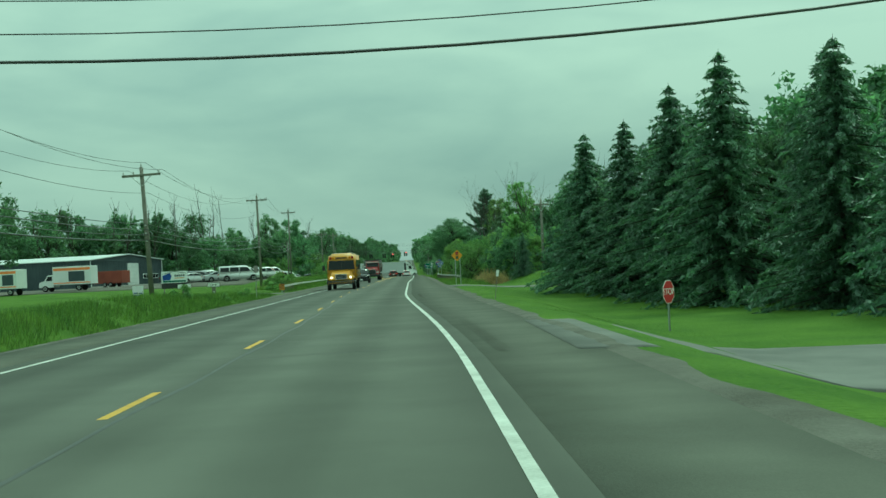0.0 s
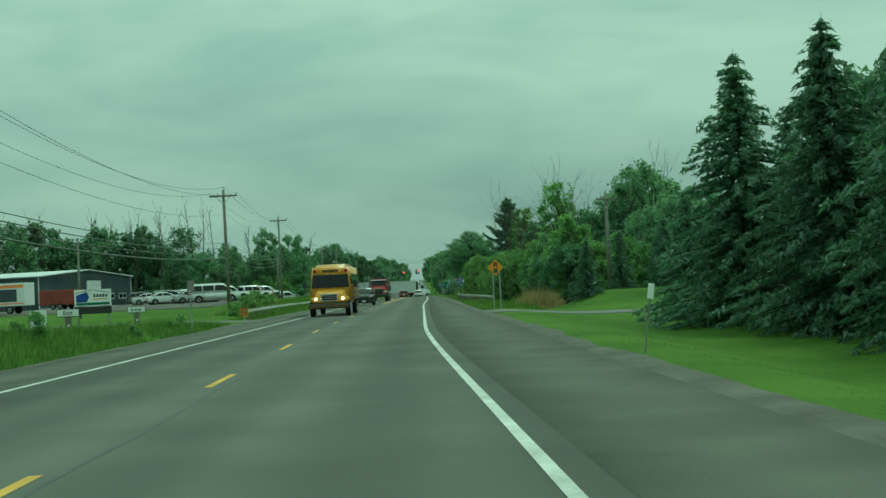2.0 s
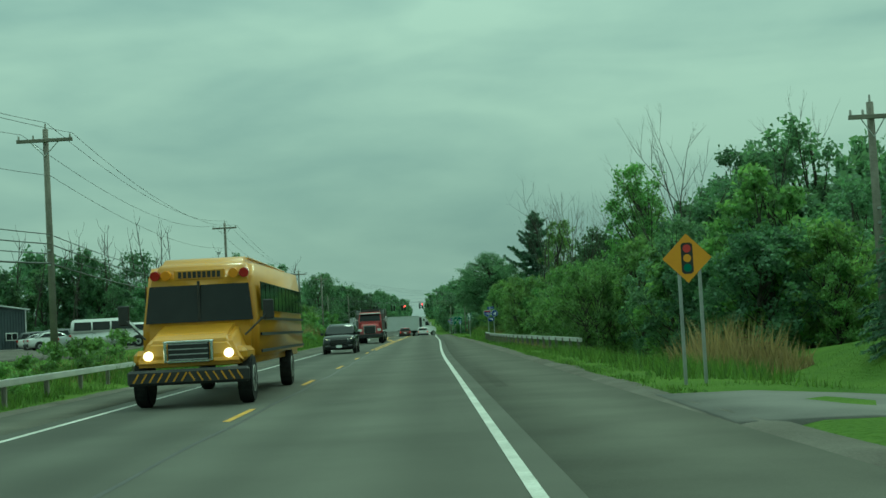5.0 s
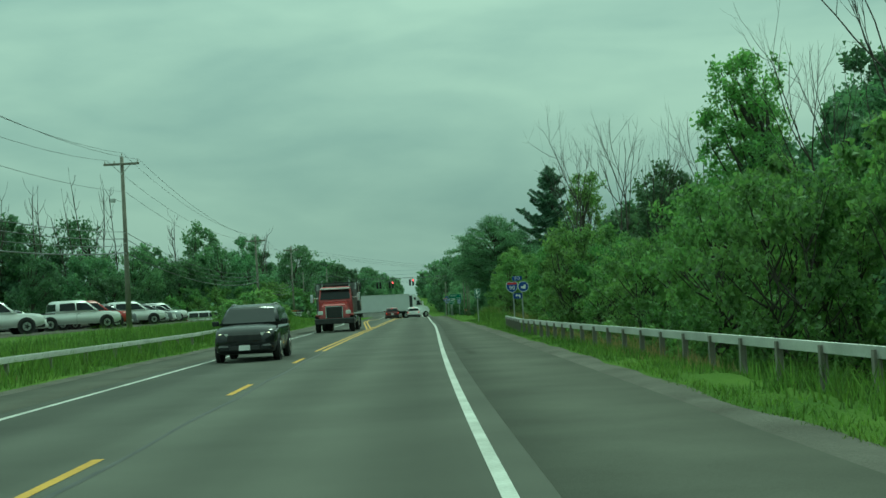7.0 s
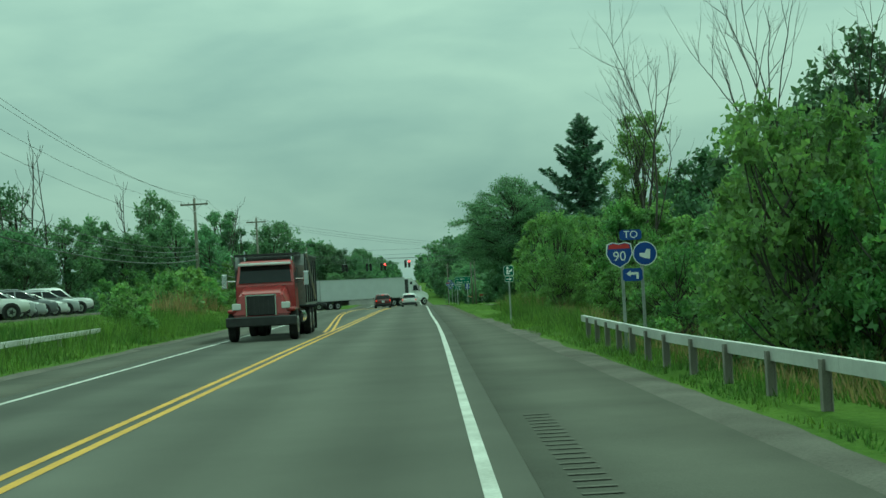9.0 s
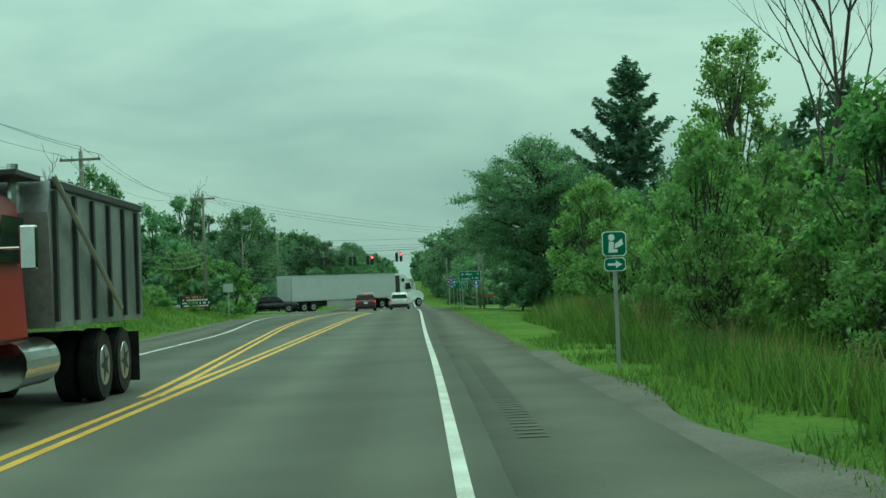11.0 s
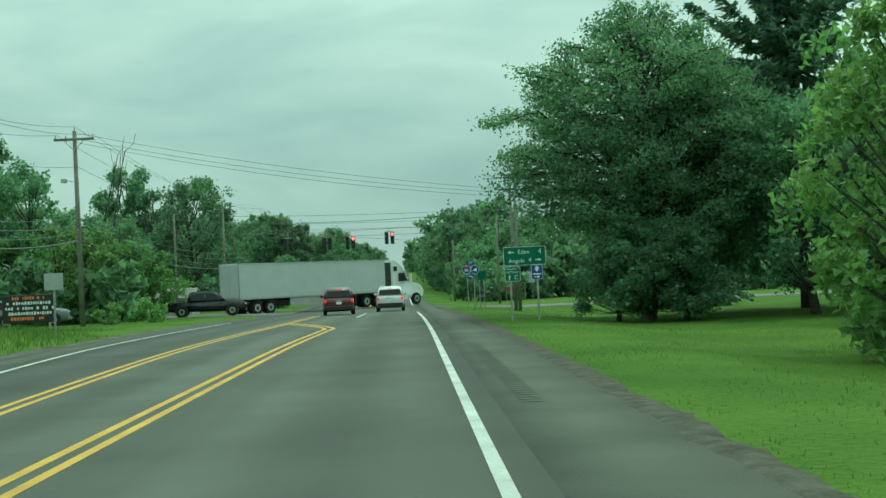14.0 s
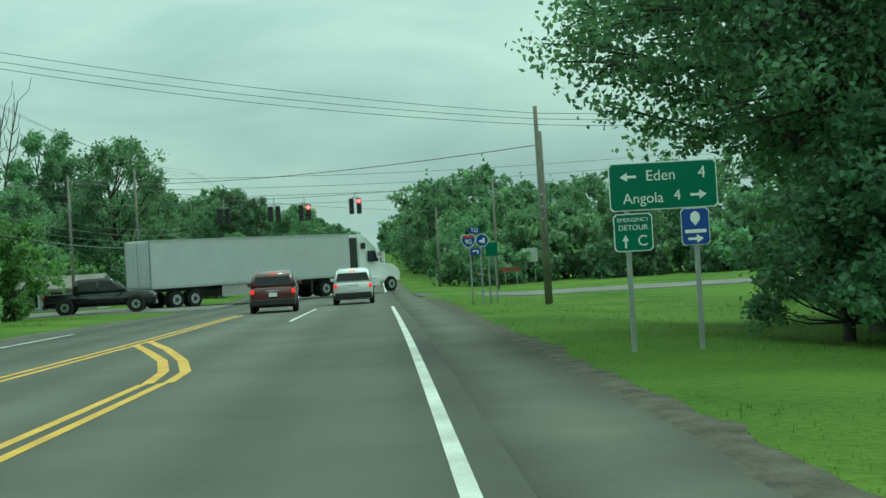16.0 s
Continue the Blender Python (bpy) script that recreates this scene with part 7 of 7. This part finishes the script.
zg = land(-22.4, 95.6)
t = thing("pavement_sign", "white folding sign board with rows of dark print on the grass", "sign", pose(-22.4, 95.6, zg, 0, 0, 10))
for k, tilt in ((-1, 9), (1, -9)):
    part("board", box(bmesh.new(), (0, 0, 0), (0.86, 0.025, 0.98), pose(0, 0.09 * k, 0.5, tilt, 0, 0), bevel=0.006), M_WHITE_SIGN, t)
for x0, w, z in ((-0.22, 0.3, 0.82), (0.2, 0.26, 0.8), (-0.2, 0.26, 0.62), (0.2, 0.3, 0.6), (-0.18, 0.3, 0.4), (0.22, 0.22, 0.38), (0.0, 0.5, 0.2)):
    part("bar", box(bmesh.new(), (x0, -0.016, z - 0.5), (w, 0.006, 0.08), pose(0, -0.09, 0.5, -9, 0, 0)), M_BLUE_SIGN, t, "bar of unreadable print")
# striped marker at the end of the guard rail
t = thing("marker_board", "striped hazard marker at the guard rail's end", "marker", pose(-10.75, 95.6, land(-10.75, 95.6)))
part("board", boxes(((0, 0, 0.5), (0.42, 0.02, 0.5))), M_YELLOW_SIGN, t)
for k in range(4):
    pane(t, "stripe", [(-0.2, -0.013, 0.28 + 0.12 * k), (0.2, -0.013, 0.36 + 0.12 * k), (0.2, -0.013, 0.42 + 0.12 * k), (-0.2, -0.013, 0.34 + 0.12 * k)], M_BLACK, "black slanting stripe", 0.003)
part("post", boxes(((0, 0.03, 0.25), (0.06, 0.04, 0.6))), M_GALV, t)
# orange message board and the back of a road sign before the crossing
zg = land(-15.8, 262)
t = thing("message_board", "dark roadside message board with red and white letter bars", "sign", pose(-15.8, 262, zg, 0, 0, 6))
part("board", boxes(((0, 0, 0.95), (2.1, 0.1, 1.15)), bevel=0.02), M_BLACK, t)
board_rng = random.Random(12)
for i, (w, m) in enumerate(((1.3, M_ORANGE), (1.75, M_WHITE_SIGN), (1.85, M_WHITE_SIGN), (1.85, M_WHITE_SIGN), (1.45, M_ORANGE))):
    x = -w / 2
    while x < w / 2:
        step = board_rng.choice((0.05, 0.07, 0.09))
        if board_rng.random() < 0.8:
            part("bar", boxes(((x + step / 2, -0.054, 1.4 - 0.21 * i), (step, 0.008, board_rng.choice((0.1, 0.13))))), m, t, "letter bar")
        x += step + 0.035
for px in (-0.8, 0.8):
    part("leg", boxes(((px, 0.05, 0.2), (0.08, 0.08, 0.5))), M_GALV, t)
zg = land(-11.9, 251)
t = thing("road_sign", "grey back of a square road sign on a post", "road sign", pose(-11.9, 251.5, zg))
part("post", sign_post(bmesh.new(), 0, 0, 2.2 - zg), M_GALV, t)
part("plate", boxes(((0, 0, 1.95 - zg), (0.62, 0.01, 0.55)), bevel=0.003), M_GALV, t)
zg = land(-10.9, 80)
t = thing("road_sign", "small dull brown square sign on a thin steel post", "road sign", pose(-10.9, 80, zg, 0, 0, 62))
part("post", sign_post(bmesh.new(), 0, -0.2, 2.2 - zg, 0.035), M_GALV, t)
part("plate", boxes(((0, 0, 1.95 - zg), (0.5, 0.01, 0.46)), bevel=0.003), M_POSTSTEEL, t)
# white marker by the drive on the near side
t = thing("marker_post", "white reflector post leaning beside the lawn", "marker", pose(3.35, 46.3, land(3.35, 46.3), 0, 8, 0))
part("post", boxes(((0, 0, 0.5), (0.03, 0.03, 1.2))), M_POSTSTEEL, t)
part("plate", boxes(((0, -0.03, 1.12), (0.11, 0.02, 0.28)), bevel=0.005), M_WHITE_SIGN, t)
# signs across the junction on the near side
for x, y, z, w, h, m, lab in ((4.0, 280.4, 1.55, 0.42, 0.5, M_GREEN_SIGN, "small green route plate on a post"), (12.6, 340, 1.2, 1.3, 1.15, M_GALV, "grey back of a wide road sign on posts"), (10.0, 331, 0.2, 1.5, 0.3, M_BRICK, "low red sign board in the grass")):
    t = thing("road_sign", lab, "road sign", pose(x, y, land(x, y)))
    for px in (-w * 0.3, w * 0.3):
        part("post", sign_post(bmesh.new(), px, 0, z - land(x, y)), M_GALV, t)
    part("plate", boxes(((0, 0, z - land(x, y)), (w, 0.012, h)), bevel=0.003), m, t)
zg = land(7.5, 340) - 0.7
t = thing("billboard", "white and red roadside advertising board with unreadable print", "sign", pose(7.5, 340, zg, 0, 0, -6))
for px in (-1.0, 1.0):
    part("post", boxes(((px, 0.08, 0.9), (0.12, 0.12, 1.8))), M_POLE, t)
part("board", boxes(((0, 0, 2.0), (2.9, 0.1, 1.2)), bevel=0.02), M_WHITE_SIGN, t)
part("bar", boxes(((-0.3, -0.055, 2.3), (1.9, 0.01, 0.3))), M_RED_SIGN, t, "red bar of lettering")
part("bar", boxes(((0.2, -0.055, 1.8), (2.2, 0.01, 0.22))), M_ORANGE, t, "orange bar of lettering")

# house across the side street, and a white wall far off among the trees
def house(x, y, turn, w, d, h, wall_m, roof_m, label):
    t = thing("house", label, "house", pose(x, y, land(x, y) - 0.1, 0, 0, turn), "houses")
    part("wall", boxes(((0, 0, h / 2), (w, d, h))), wall_m, t)
    for s in (-1, 1):
        bm = bmesh.new()
        slab(bm, [(s * (d / 2 + 0.4), h - 0.1), (0, h + d * 0.28), (0, h + d * 0.28 + 0.15), (s * (d / 2 + 0.4), h + 0.05)], "x", -w / 2 - 0.3, w / 2 + 0.3)
        part("roof", bm, roof_m, t)
    for s in (-1, 1):
        bm = bmesh.new()
        slab(bm, [(-d / 2, h - 0.02), (d / 2, h - 0.02), (0, h + d * 0.28 - 0.05)], "x", s * (w / 2 - 0.1), s * w / 2)
        part("gable", bm, wall_m, t)
    for k in range(3):
        win = part("window", boxes(((-w * 0.32 + k * w * 0.32, -d / 2 - 0.02, h * 0.55), (1.0, 0.08, 1.1))), M_WHITE_SIGN, t)
        part("pane", boxes(((-w * 0.32 + k * w * 0.32, -d / 2 - 0.065, h * 0.55), (0.85, 0.02, 0.95))), M_GLASS, win)
    return t


house(-21.4, 322, -6, 5.4, 2.6, 1.55, M_CONCRETE, M_POSTSTEEL, "low pale house behind the hedge by the junction")
house(27, 96, 20, 10, 7, 2.6, M_BARN_TRIM, M_POSTSTEEL, "pale bungalow half hidden by spruces")
